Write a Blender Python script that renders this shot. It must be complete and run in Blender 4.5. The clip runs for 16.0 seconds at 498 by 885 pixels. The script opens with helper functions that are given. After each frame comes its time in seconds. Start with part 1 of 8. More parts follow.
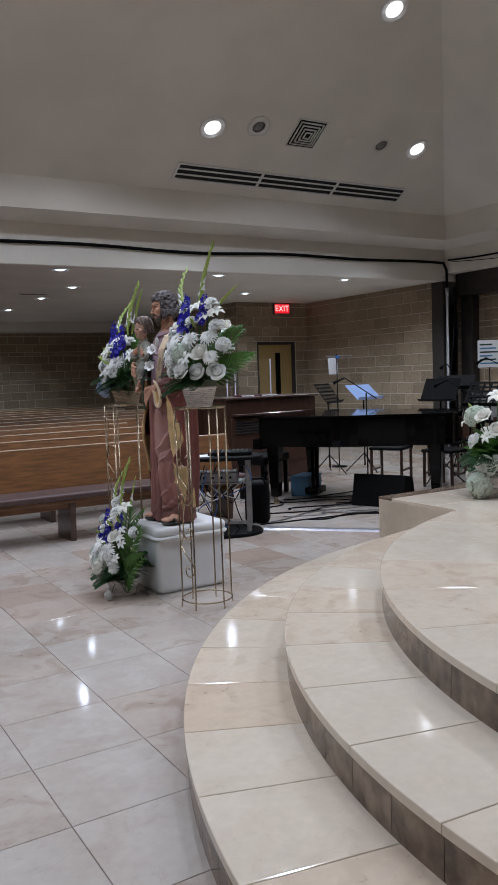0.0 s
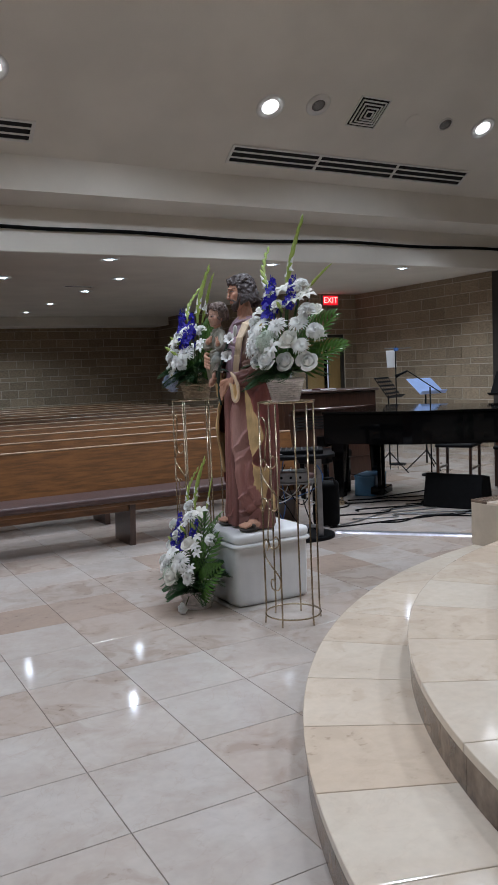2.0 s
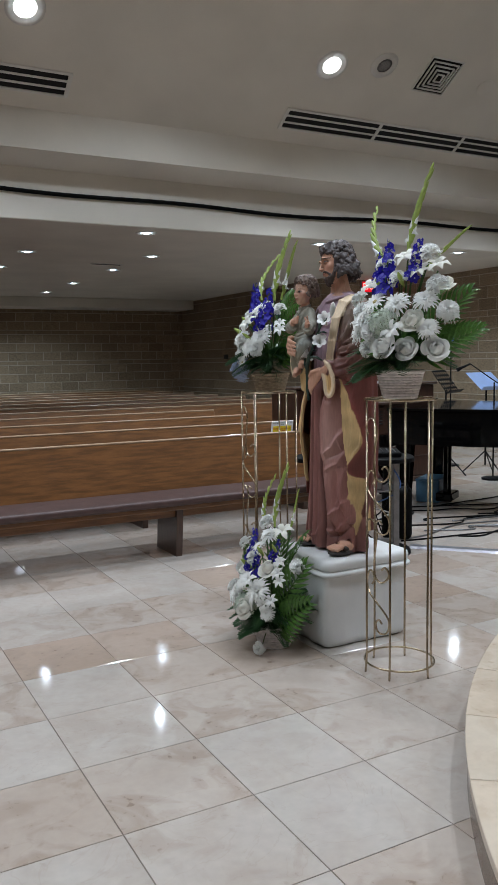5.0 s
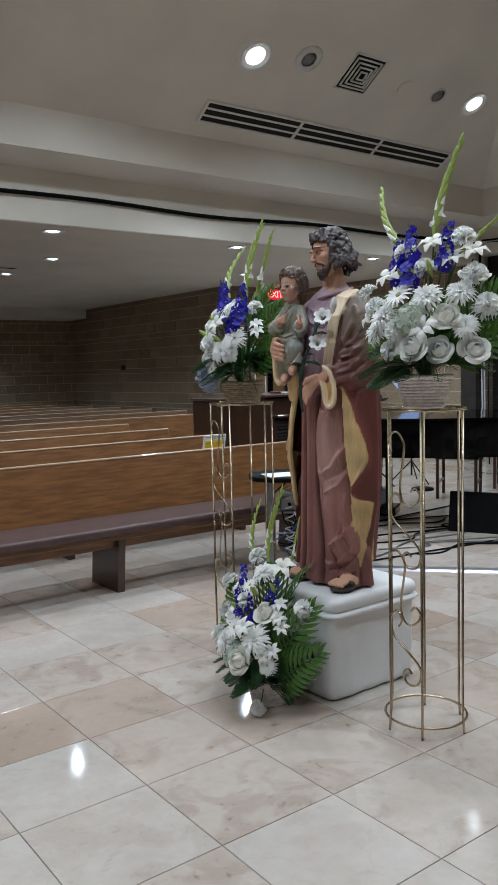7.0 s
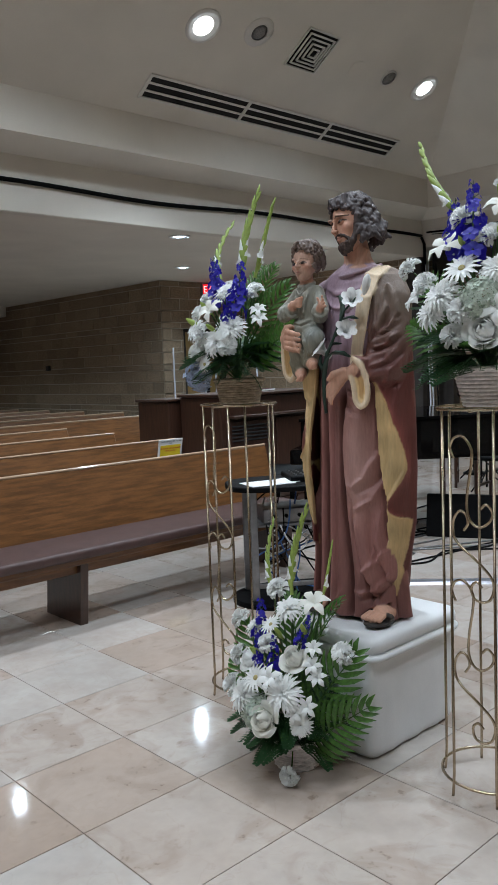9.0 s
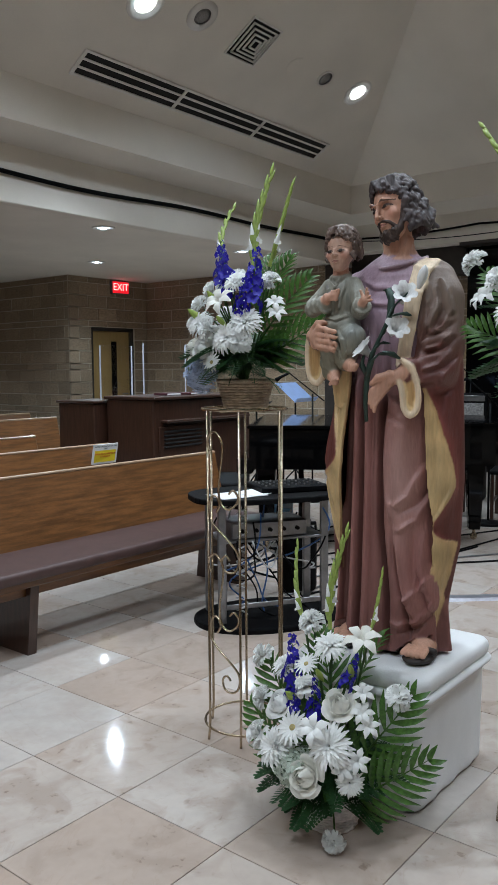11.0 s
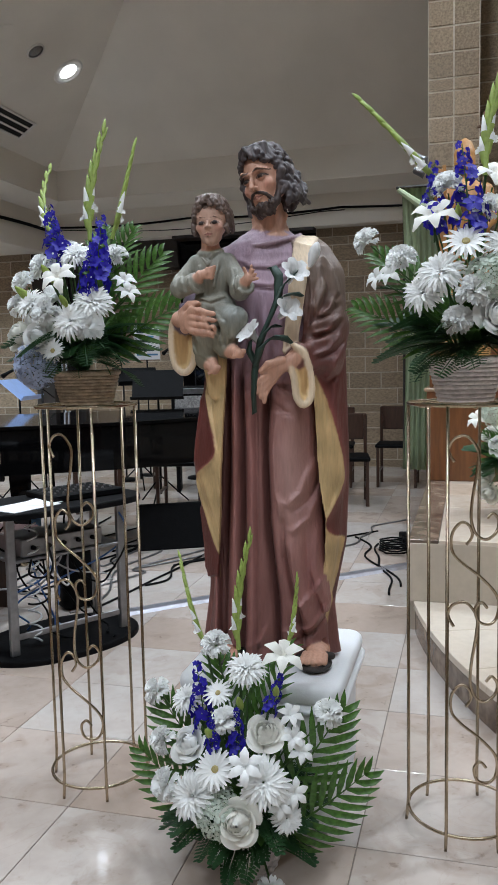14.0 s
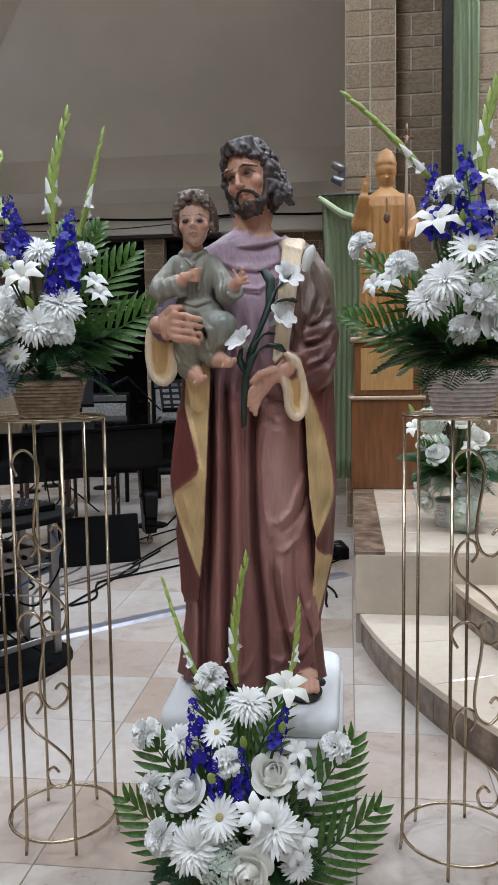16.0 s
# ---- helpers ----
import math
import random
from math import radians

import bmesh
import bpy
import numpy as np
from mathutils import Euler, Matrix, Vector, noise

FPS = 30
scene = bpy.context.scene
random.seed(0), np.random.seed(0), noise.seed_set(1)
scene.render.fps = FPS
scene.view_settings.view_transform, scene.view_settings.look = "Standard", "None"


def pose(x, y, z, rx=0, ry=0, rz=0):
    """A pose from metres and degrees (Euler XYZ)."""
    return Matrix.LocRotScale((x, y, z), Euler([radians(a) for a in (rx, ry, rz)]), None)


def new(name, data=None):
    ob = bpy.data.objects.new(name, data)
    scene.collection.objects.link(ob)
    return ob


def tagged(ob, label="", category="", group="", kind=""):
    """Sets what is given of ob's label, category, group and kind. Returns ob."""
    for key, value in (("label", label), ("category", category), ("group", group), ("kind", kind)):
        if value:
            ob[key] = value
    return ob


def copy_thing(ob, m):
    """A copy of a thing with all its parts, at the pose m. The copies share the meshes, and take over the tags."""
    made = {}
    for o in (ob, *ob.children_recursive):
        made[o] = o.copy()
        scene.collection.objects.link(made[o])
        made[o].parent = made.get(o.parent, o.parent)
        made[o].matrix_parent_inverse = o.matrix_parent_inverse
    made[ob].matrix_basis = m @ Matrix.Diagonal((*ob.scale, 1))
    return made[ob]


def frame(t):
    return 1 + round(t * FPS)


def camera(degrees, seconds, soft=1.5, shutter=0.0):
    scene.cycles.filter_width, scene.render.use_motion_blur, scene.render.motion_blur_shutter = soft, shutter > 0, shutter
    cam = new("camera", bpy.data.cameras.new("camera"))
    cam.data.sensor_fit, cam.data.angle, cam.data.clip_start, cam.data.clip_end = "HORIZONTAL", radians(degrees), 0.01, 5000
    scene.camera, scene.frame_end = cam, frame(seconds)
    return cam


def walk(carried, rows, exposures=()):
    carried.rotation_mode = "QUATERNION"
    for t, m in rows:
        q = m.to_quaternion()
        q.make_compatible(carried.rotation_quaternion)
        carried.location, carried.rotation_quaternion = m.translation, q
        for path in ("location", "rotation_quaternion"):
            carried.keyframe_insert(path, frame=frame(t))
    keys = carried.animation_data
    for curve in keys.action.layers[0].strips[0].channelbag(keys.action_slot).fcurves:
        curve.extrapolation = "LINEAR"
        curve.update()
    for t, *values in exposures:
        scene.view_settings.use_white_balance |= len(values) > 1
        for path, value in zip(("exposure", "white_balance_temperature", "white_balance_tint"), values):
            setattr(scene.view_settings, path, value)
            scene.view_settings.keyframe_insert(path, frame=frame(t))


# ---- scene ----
cam = camera(34.7, 16.0)
METRES, EYE, TILT, LEAN, TURN = 4.92, 1.452, 0.09, -0.04, -31.0
ROWS = [
    (0.0, 0.0, 0.0, 0.0, -0.18, -4.92, 2.09),
    (0.5, -0.0118, 0.0273, -0.0004, 2.57, -5.02, 1.64),
    (1.0, -0.0391, 0.0534, 0.0004, 1.33, -4.97, 1.29),
    (1.5, -0.0608, 0.0749, -0.0035, 0.44, -5.07, 1.91),
    (2.0, -0.0702, 0.1019, -0.0032, 1.99, -5.14, 2.37),
    (2.5, -0.0776, 0.1353, -0.0022, 4.98, -5.19, 2.12),
    (3.0, -0.0972, 0.162, -0.0042, 4.83, -5.42, 1.5),
    (3.5, -0.1211, 0.1883, -0.005, 1.28, -5.76, 1.56),
    (4.0, -0.1334, 0.214, -0.0051, 1.43, -6.04, 1.77),
    (4.5, -0.1432, 0.2477, -0.0023, 3.07, -5.99, 1.0),
    (7.0, -0.2638, 0.4089, -0.0056, -6.01, -5.27, 1.46),
    (7.5, -0.2806, 0.4369, -0.0082, -9.09, -5.35, 2.16),
    (8.0, -0.2863, 0.4773, -0.0076, -9.99, -5.35, 2.27),
    (10.5, -0.3705, 0.6286, -0.0088, -17.73, -5.55, 1.06),
    (11.0, -0.3965, 0.6478, -0.0094, -20.34, -5.34, 0.35),
    (11.5, -0.419, 0.6653, -0.0093, -23.89, -5.29, 0.44),
    (12.0, -0.426, 0.6844, -0.0122, -27.16, -5.47, 0.63),
    (12.5, -0.43, 0.7124, -0.0109, -31.43, -5.57, 0.54),
    (13.0, -0.4403, 0.7351, -0.0113, -35.23, -5.57, 0.06),
    (13.5, -0.4613, 0.7553, -0.0108, -41.89, -5.57, 0.59),
    (14.0, -0.4698, 0.7711, -0.0133, -43.57, -5.9, 1.19),
    (14.5, -0.4643, 0.7904, -0.0109, -46.0, -5.95, 1.04),
    (15.0, -0.465, 0.8088, -0.011, -47.59, -5.92, 0.74),
    (15.5, -0.4779, 0.8278, -0.0104, -51.02, -5.64, 0.66),
    (16.0, -0.4861, 0.8377, -0.0104, -51.88, -5.61, 0.78),
]
walk(cam, [(t, pose(0, 0, EYE, TILT, LEAN, TURN) @ pose(METRES * x, METRES * y, METRES * z, 90 + pitch, roll, yaw)) for t, x, y, z, yaw, pitch, roll in ROWS],
     exposures=[(0.0, 0.12, 5990, 14), (4.5, 0.18, 6140, 9), (8.0, 0.28, 6060, 7), (11.0, 0.30, 6000, 7), (13.5, 0.44, 6080, 9), (16.0, 0.50, 6080, 11)])

# ---- light and world ----
world = bpy.data.worlds.new("world")
scene.world = world
world.use_nodes = True
world.node_tree.nodes["Background"].inputs[0].default_value = (0.5, 0.55, 0.65, 1)
world.node_tree.nodes["Background"].inputs[1].default_value = 0.05

# z of the sloped ceiling over the nave, from its lower edges at the two fascias
NORTH, EAST, EDGE_Z, RISE = 9.70, 9.72, 3.93, 0.63


def ceiling_z(x, y):
    return EDGE_Z + RISE * min(NORTH - y, EAST - x)


# from the fifth on unseen: guessed lamps, added to light the nave
HIGH_LAMPS = [(1.77, 8.81), (4.93, 8.80), (8.18, 8.68), (6.43, 7.15), (3.2, 7.25), (-1.4, 8.72), (0.0, 7.25),
              (2.6, 5.4), (5.6, 4.6), (-0.8, 5.2), (0.6, 2.6), (3.6, 2.4), (-2.6, 2.4), (6.6, 2.0), (-4.2, 4.8), (-4.0, 8.0), (-4.4, 1.6)]
LOW_LAMPS = [(3.46, 10.46), (5.84, 10.43), (8.16, 10.38), (4.29, 14.1), (4.27, 12.35), (2.56, 12.5), (2.55, 14.3), (0.95, 10.46),
             # seven more at guessed places, added to light the far pews and walls
             (2.6, 16.4), (4.3, 16.4), (2.6, 18.4), (4.3, 18.4), (0.9, 12.6), (0.9, 15.4), (7.6, 12.6)]
LOW_Z = 2.94


def spot(name, x, y, z, watts, size=140, radius=0.09, colour=(0.86, 0.93, 1.0)):
    lamp = bpy.data.lights.new(name, "SPOT")
    lamp.energy, lamp.spot_size, lamp.spot_blend, lamp.shadow_soft_size, lamp.color = watts, radians(size), 0.6, radius, colour
    ob = new(name, lamp)
    ob.matrix_world = pose(x, y, z)
    return ob


# ---- materials ----
def material(name, base, rough=0.6, metal=0.0, spread=0.12, scale=8.0, fine=60.0, bump=0.1, tint=None, random_amount=0.0, coat=0.0, stretch=(1, 1, 1), spec=0.5, alt=None, island=False):
    """A surface with colour variation at two scales, fine relief, and a tone of its own for every object."""
    m = bpy.data.materials.new(name)
    m.use_nodes = True
    nt = m.node_tree
    n, l = nt.nodes, nt.links
    b = n["Principled BSDF"]
    b.inputs["Roughness"].default_value, b.inputs["Metallic"].default_value = rough, metal
    b.inputs["Coat Weight"].default_value = coat
    b.inputs["Specular IOR Level"].default_value = spec
    co, mp = n.new("ShaderNodeTexCoord"), n.new("ShaderNodeMapping")
    mp.inputs["Scale"].default_value = stretch
    info = n.new("ShaderNodeObjectInfo")
    l.new(co.outputs["Object"], mp.inputs["Vector"])
    shift = n.new("ShaderNodeVectorMath")
    shift.operation = "MULTIPLY_ADD"
    l.new(info.outputs["Random"], shift.inputs[0])
    shift.inputs[1].default_value = (37, 61, 23)
    l.new(mp.outputs[0], shift.inputs[2])
    big, small = n.new("ShaderNodeTexNoise"), n.new("ShaderNodeTexNoise")
    for tex, s in ((big, scale), (small, fine)):
        tex.inputs["Scale"].default_value, tex.inputs["Detail"].default_value = s, 5
        l.new(shift.outputs[0], tex.inputs["Vector"])
    ramp = n.new("ShaderNodeValToRGB")
    tint = tint or tuple(c * (1 - 2.2 * spread) for c in base)
    ramp.color_ramp.elements[0].position, ramp.color_ramp.elements[1].position = 0.36, 0.64
    ramp.color_ramp.elements[0].color, ramp.color_ramp.elements[1].color = (*tint, 1), (*base, 1)
    l.new(big.outputs["Fac"], ramp.inputs[0])
    pick = info.outputs["Random"]
    if island:
        pick = n.new("ShaderNodeNewGeometry").outputs["Random Per Island"]
    colour = ramp.outputs[0]
    if alt:
        power = n.new("ShaderNodeMath")
        power.operation, power.inputs[1].default_value = "POWER", 2.5
        l.new(pick, power.inputs[0])
        mix = n.new("ShaderNodeMix")
        mix.data_type = "RGBA"
        l.new(power.outputs[0], mix.inputs["Factor"])
        l.new(colour, mix.inputs[6])
        mix.inputs[7].default_value = (*alt, 1)
        colour = mix.outputs[2]
    hsv = n.new("ShaderNodeHueSaturation")
    val = n.new("ShaderNodeMath")
    val.operation = "MULTIPLY_ADD"
    l.new(small.outputs["Fac"], val.inputs[0])
    val.inputs[1].default_value, val.inputs[2].default_value = spread * 2, 1 - spread
    add = n.new("ShaderNodeMath")
    add.operation = "MULTIPLY_ADD"
    l.new(pick, add.inputs[0])
    add.inputs[1].default_value = random_amount
    l.new(val.outputs[0], add.inputs[2])
    l.new(add.outputs[0], hsv.inputs["Value"])
    l.new(colour, hsv.inputs["Color"])
    l.new(hsv.outputs[0], b.inputs["Base Color"])
    if bump:
        bp = n.new("ShaderNodeBump")
        bp.inputs["Strength"].default_value, bp.inputs["Distance"].default_value = bump, 0.01
        l.new(small.outputs["Fac"], bp.inputs["Height"])
        l.new(bp.outputs[0], b.inputs["Normal"])
    return m


def glowing(name, colour, strength):
    m = bpy.data.materials.new(name)
    m.use_nodes = True
    b = m.node_tree.nodes["Principled BSDF"]
    b.inputs["Base Color"].default_value = (*colour, 1)
    b.inputs["Emission Color"].default_value, b.inputs["Emission Strength"].default_value = (*colour, 1), strength
    return m


def clear(name, rough=0.0, colour=(1, 1, 1), ior=1.45):
    m = bpy.data.materials.new(name)
    m.use_nodes = True
    b = m.node_tree.nodes["Principled BSDF"]
    b.inputs["Base Color"].default_value, b.inputs["Transmission Weight"].default_value = (*colour, 1), 1
    b.inputs["Roughness"].default_value, b.inputs["IOR"].default_value = rough, ior
    return m


PLASTER = material("plaster", (0.82, 0.775, 0.695), 0.85, spread=0.04, scale=1.2, fine=90, bump=0.05)
BLOCK = material("split_block", (0.31, 0.232, 0.155), 0.9, spread=0.16, scale=11, fine=55, bump=0.75, random_amount=0.42)
TANWALL = material("tan_wall", (0.36, 0.27, 0.185), 0.9, spread=0.12, scale=5, fine=50, bump=0.4)
MORTAR = material("mortar", (0.60, 0.52, 0.41), 0.95, spread=0.08, scale=20, bump=0.3)


def travertine(name, base, brown, rough=0.075, island=False, amount=0.16):
    """Polished stone: cloudy tone, browner patches with pits on some slabs, thin veins, and slabs of differing warmth."""
    m = material(name, base, rough, spread=0.10, scale=4.0, fine=26, bump=0.006, tint=tuple(0.80 * c + 0.2 * d for c, d in zip(base, brown)), random_amount=amount, spec=0.6, alt=tuple(0.3 * c + 0.7 * d for c, d in zip(base, brown)), island=island)
    n, l = m.node_tree.nodes, m.node_tree.links
    b = n["Principled BSDF"]
    old = b.inputs["Base Color"].links[0].from_socket
    shift = [q for q in n if q.type == "VECT_MATH"][0].outputs[0]
    geo = n.new("ShaderNodeNewGeometry").outputs["Random Per Island"] if island else n.new("ShaderNodeObjectInfo").outputs["Random"]
    patch, pit, vein = n.new("ShaderNodeTexNoise"), n.new("ShaderNodeTexNoise"), n.new("ShaderNodeTexNoise")
    for tex, s, d, bent in ((patch, 5.0, 8, 1.2), (pit, 34.0, 4, 0.3), (vein, 2.6, 6, 2.0)):
        tex.inputs["Scale"].default_value, tex.inputs["Detail"].default_value, tex.inputs["Distortion"].default_value = s, d, bent
        l.new(shift, tex.inputs["Vector"])
    def ramp(src, a, c):
        r = n.new("ShaderNodeMapRange")
        r.inputs["From Min"].default_value, r.inputs["From Max"].default_value = a, c
        l.new(src, r.inputs["Value"])
        return r.outputs[0]
    def times(a, c):
        q = n.new("ShaderNodeMath")
        q.operation = "MULTIPLY"
        l.new(a, q.inputs[0])
        if isinstance(c, float):
            q.inputs[1].default_value = c
        else:
            l.new(c, q.inputs[1])
        return q.outputs[0]
    blot = times(ramp(patch.outputs["Fac"], 0.49, 0.64), ramp(geo, 0.0, 0.8))
    pits = times(ramp(pit.outputs["Fac"], 0.60, 0.70), blot)
    line = n.new("ShaderNodeMath")
    line.operation, line.inputs[1].default_value = "PINGPONG", 0.5
    l.new(vein.outputs["Fac"], line.inputs[0])
    lines = times(ramp(line.outputs[0], 0.490, 0.5), 0.12)
    colour = old
    for fac, tone, most in ((blot, tuple(0.35 * c + 0.65 * d for c, d in zip(base, brown)), 0.75), (lines, brown, 1.0), (pits, tuple(0.6 * c for c in brown), 0.6)):
        mix = n.new("ShaderNodeMix")
        mix.data_type = "RGBA"
        l.new(times(fac, most), mix.inputs["Factor"])
        l.new(colour, mix.inputs[6])
        mix.inputs[7].default_value = (*tone, 1)
        colour = mix.outputs[2]
    l.new(colour, b.inputs["Base Color"])
    return m


TILE = travertine("polished_travertine", (0.50, 0.455, 0.415), (0.29, 0.195, 0.135))
TILE_FAR = travertine("polished_travertine_far", (0.50, 0.455, 0.415), (0.29, 0.195, 0.135), island=True)
TREAD = travertine("polished_cream_marble", (0.65, 0.57, 0.47), (0.50, 0.37, 0.26), 0.085, amount=0.12)
RISER = material("brown_emperador_marble", (0.24, 0.175, 0.125), 0.2, spread=0.2, scale=10, fine=45, bump=0.02, tint=(0.09, 0.06, 0.045), random_amount=0.1)
GROUT = material("grout", (0.23, 0.19, 0.155), 0.9, spread=0.1, scale=30)
FACE = material("beige_stone", (0.55, 0.47, 0.37), 0.3, spread=0.07, scale=6, fine=40, bump=0.03)
WOOD = material("honey_oak", (0.185, 0.078, 0.024), 0.35, spread=0.20, scale=5, fine=40, bump=0.05, stretch=(1, 9, 9), coat=0.3, random_amount=0.1)
WOOD_EDGE = material("worn_oak_edge", (0.40, 0.27, 0.165), 0.4, spread=0.1, scale=7, fine=40, bump=0.04, stretch=(1, 9, 9), coat=0.2)
DARKWOOD = material("dark_walnut", (0.058, 0.026, 0.016), 0.35, spread=0.18, scale=6, fine=50, bump=0.05, stretch=(9, 9, 1), coat=0.3)
UPHOLSTERY = material("brown_vinyl", (0.075, 0.040, 0.036), 0.45, spread=0.1, scale=14, fine=120, bump=0.1)
BLACK = material("black_lacquer", (0.002, 0.002, 0.0022), 0.06, spread=0.1, scale=3, bump=0.0, spec=0.16)
MATTE = material("matte_black", (0.003, 0.003, 0.0035), 0.6, spread=0.2, scale=20, bump=0.1, spec=0.10)
GREYMETAL = material("grey_metal", (0.30, 0.30, 0.31), 0.35, 0.9, spread=0.1, scale=20)
BRASS = material("champagne_brass", (0.52, 0.43, 0.31), 0.26, 1.0, spread=0.12, scale=20, fine=90, bump=0.03)
CLOTH = material("white_cloth", (0.80, 0.80, 0.80), 0.75, spread=0.04, scale=5, fine=160, bump=0.08)
VENT = material("white_vent", (0.80, 0.78, 0.74), 0.5, spread=0.04, scale=12)
DARKTRIM = material("dark_bronze_trim", (0.035, 0.028, 0.024), 0.5, spread=0.15)
VOID = material("dark_inside", (0.012, 0.012, 0.012), 0.8)
GLOW = glowing("lamp_glow", (1.0, 0.97, 0.92), 4.0)
BULB = glowing("lamp_bulb", (0.80, 0.92, 1.0), 14.0)
GLOW_FAR = glowing("small_lamp_glow", (0.72, 0.90, 1.0), 2.6)


# ---- building blocks ----
def part(name, bm, mat, parent=None, label="", smooth=False):
    """Links a bmesh as one mesh object under a thing or part."""
    me = bpy.data.meshes.new(name)
    bm.to_mesh(me)
    bm.free()
    for m in (mat if isinstance(mat, (list, tuple)) else [mat]):
        me.materials.append(m)
    if smooth:
        for p in me.polygons:
            p.use_smooth = True
    ob = new(name, me)
    if parent:
        ob.parent = parent
    return tagged(ob, label)


def thing(name, label, category, m=None, group="", kind=""):
    ob = new(name)
    ob.empty_display_size = 0.1
    if m is not None:
        ob.matrix_world = m
    return tagged(ob, label, category, group, kind)


def box(x0, x1, y0, y1, z0, z1, bevel=0.0, bm=None, m=None, segments=1):
    own = bm is None
    b2 = bmesh.new()
    bmesh.ops.create_cube(b2, size=1)
    for v in b2.verts:
        v.co = Vector((x0 + (v.co.x + 0.5) * (x1 - x0), y0 + (v.co.y + 0.5) * (y1 - y0), z0 + (v.co.z + 0.5) * (z1 - z0)))
    if bevel:
        bmesh.ops.bevel(b2, geom=b2.edges[:], offset=bevel, segments=segments, affect="EDGES", profile=0.5)
    if m is not None:
        bmesh.ops.transform(b2, matrix=m, verts=b2.verts)
    if own:
        return b2
    return merge(bm, b2)


def merge(bm, other):
    me = bpy.data.meshes.new("temp")
    other.to_mesh(me)
    other.free()
    bm.from_mesh(me)
    bpy.data.meshes.remove(me)
    return bm


def prism(points, z0, z1, bm=None, bevel=0.0):
    """An upright prism over a flat outline that runs counter-clockwise."""
    b2 = bmesh.new()
    f = b2.faces.new([b2.verts.new((x, y, z0)) for x, y in points])
    up = bmesh.ops.extrude_face_region(b2, geom=[f])
    for v in up["geom"]:
        if isinstance(v, bmesh.types.BMVert):
            v.co.z = z1
    bmesh.ops.recalc_face_normals(b2, faces=b2.faces)
    if bevel:
        edges = [e for e in b2.edges if all(abs(v.co.z - z1) < 1e-6 for v in e.verts)]
        bmesh.ops.bevel(b2, geom=edges, offset=bevel, segments=2, affect="EDGES", profile=0.5)
    return b2 if bm is None else merge(bm, b2)


def tube(points, radius, sides=8, bm=None, caps=True):
    """A round bar along a line of points; radius is a number or one for each point."""
    b2 = bmesh.new()
    pts = [Vector(p) for p in points]
    rings, normal = [], None
    for i, p in enumerate(pts):
        d = (pts[min(i + 1, len(pts) - 1)] - pts[max(i - 1, 0)]).normalized()
        if normal is None:
            normal = d.orthogonal().normalized()
        normal = (normal - d * normal.dot(d)).normalized()
        side = d.cross(normal)
        r = radius[i] if isinstance(radius, (list, tuple)) else radius
        rings.append([b2.verts.new(p + (normal * math.cos(a) + side * math.sin(a)) * r) for a in [2 * math.pi * k / sides for k in range(sides)]])
    for a, b in zip(rings, rings[1:]):
        for k in range(sides):
            b2.faces.new((a[k], a[(k + 1) % sides], b[(k + 1) % sides], b[k]))
    if caps:
        b2.faces.new(rings[0][::-1])
        b2.faces.new(rings[-1])
    return b2 if bm is None else merge(bm, b2)


def lathe(profile, sides=24, bm=None, m=None, caps=True):
    """A turned shape from (radius, height) pairs."""
    b2 = bmesh.new()
    rings = [[b2.verts.new((r * math.cos(2 * math.pi * k / sides), r * math.sin(2 * math.pi * k / sides), z)) for k in range(sides)] for r, z in profile]
    for a, b in zip(rings, rings[1:]):
        for k in range(sides):
            b2.faces.new((a[k], a[(k + 1) % sides], b[(k + 1) % sides], b[k]))
    if caps:
        b2.faces.new(rings[0][::-1])
        b2.faces.new(rings[-1])
    if m is not None:
        bmesh.ops.transform(b2, matrix=m, verts=b2.verts)
    return b2 if bm is None else merge(bm, b2)


def quad(*corners):
    b2 = bmesh.new()
    b2.faces.new([b2.verts.new(c) for c in corners])
    return b2


# ---- the shell ----
FLOOR_X, FLOOR_Y, T = 0.294, 0.175, 0.4572
slab = part("floor", box(-6, 14, -6, 24, -0.3, -0.004), GROUT)
tagged(slab, "polished travertine tile floor with dark grout", "floor", kind="structure")

bm = bmesh.new()
# the sloped ceiling: two planes that meet in a hip, with a flat top
TOP = 7.2
run = (TOP - EDGE_Z) / RISE
for corners in (
        [(-6, NORTH, EDGE_Z), (EAST, NORTH, EDGE_Z), (EAST - run, NORTH - run, TOP), (-6, NORTH - run, TOP)],
        [(EAST, NORTH, EDGE_Z), (EAST, -6, EDGE_Z), (EAST - run, -6, TOP), (EAST - run, NORTH - run, TOP)],
        [(-6, NORTH - run, TOP), (EAST - run, NORTH - run, TOP), (EAST - run, -6, TOP), (-6, -6, TOP)]):
    merge(bm, quad(*corners))
bmesh.ops.remove_doubles(bm, verts=bm.verts, dist=0.001)
bmesh.ops.recalc_face_normals(bm, faces=bm.faces)
bmesh.ops.solidify(bm, geom=bm.faces[:], thickness=-0.12)
ceil = tagged(part("ceiling", bm, PLASTER), "grey-white plaster ceiling that slopes up over the nave", "ceiling", kind="structure")
low = tagged(part("ceiling_low", box(-6, 14, 10.12, 24, LOW_Z, LOW_Z + 0.2), PLASTER), "flat plaster ceiling over the pews", "ceiling", kind="structure")

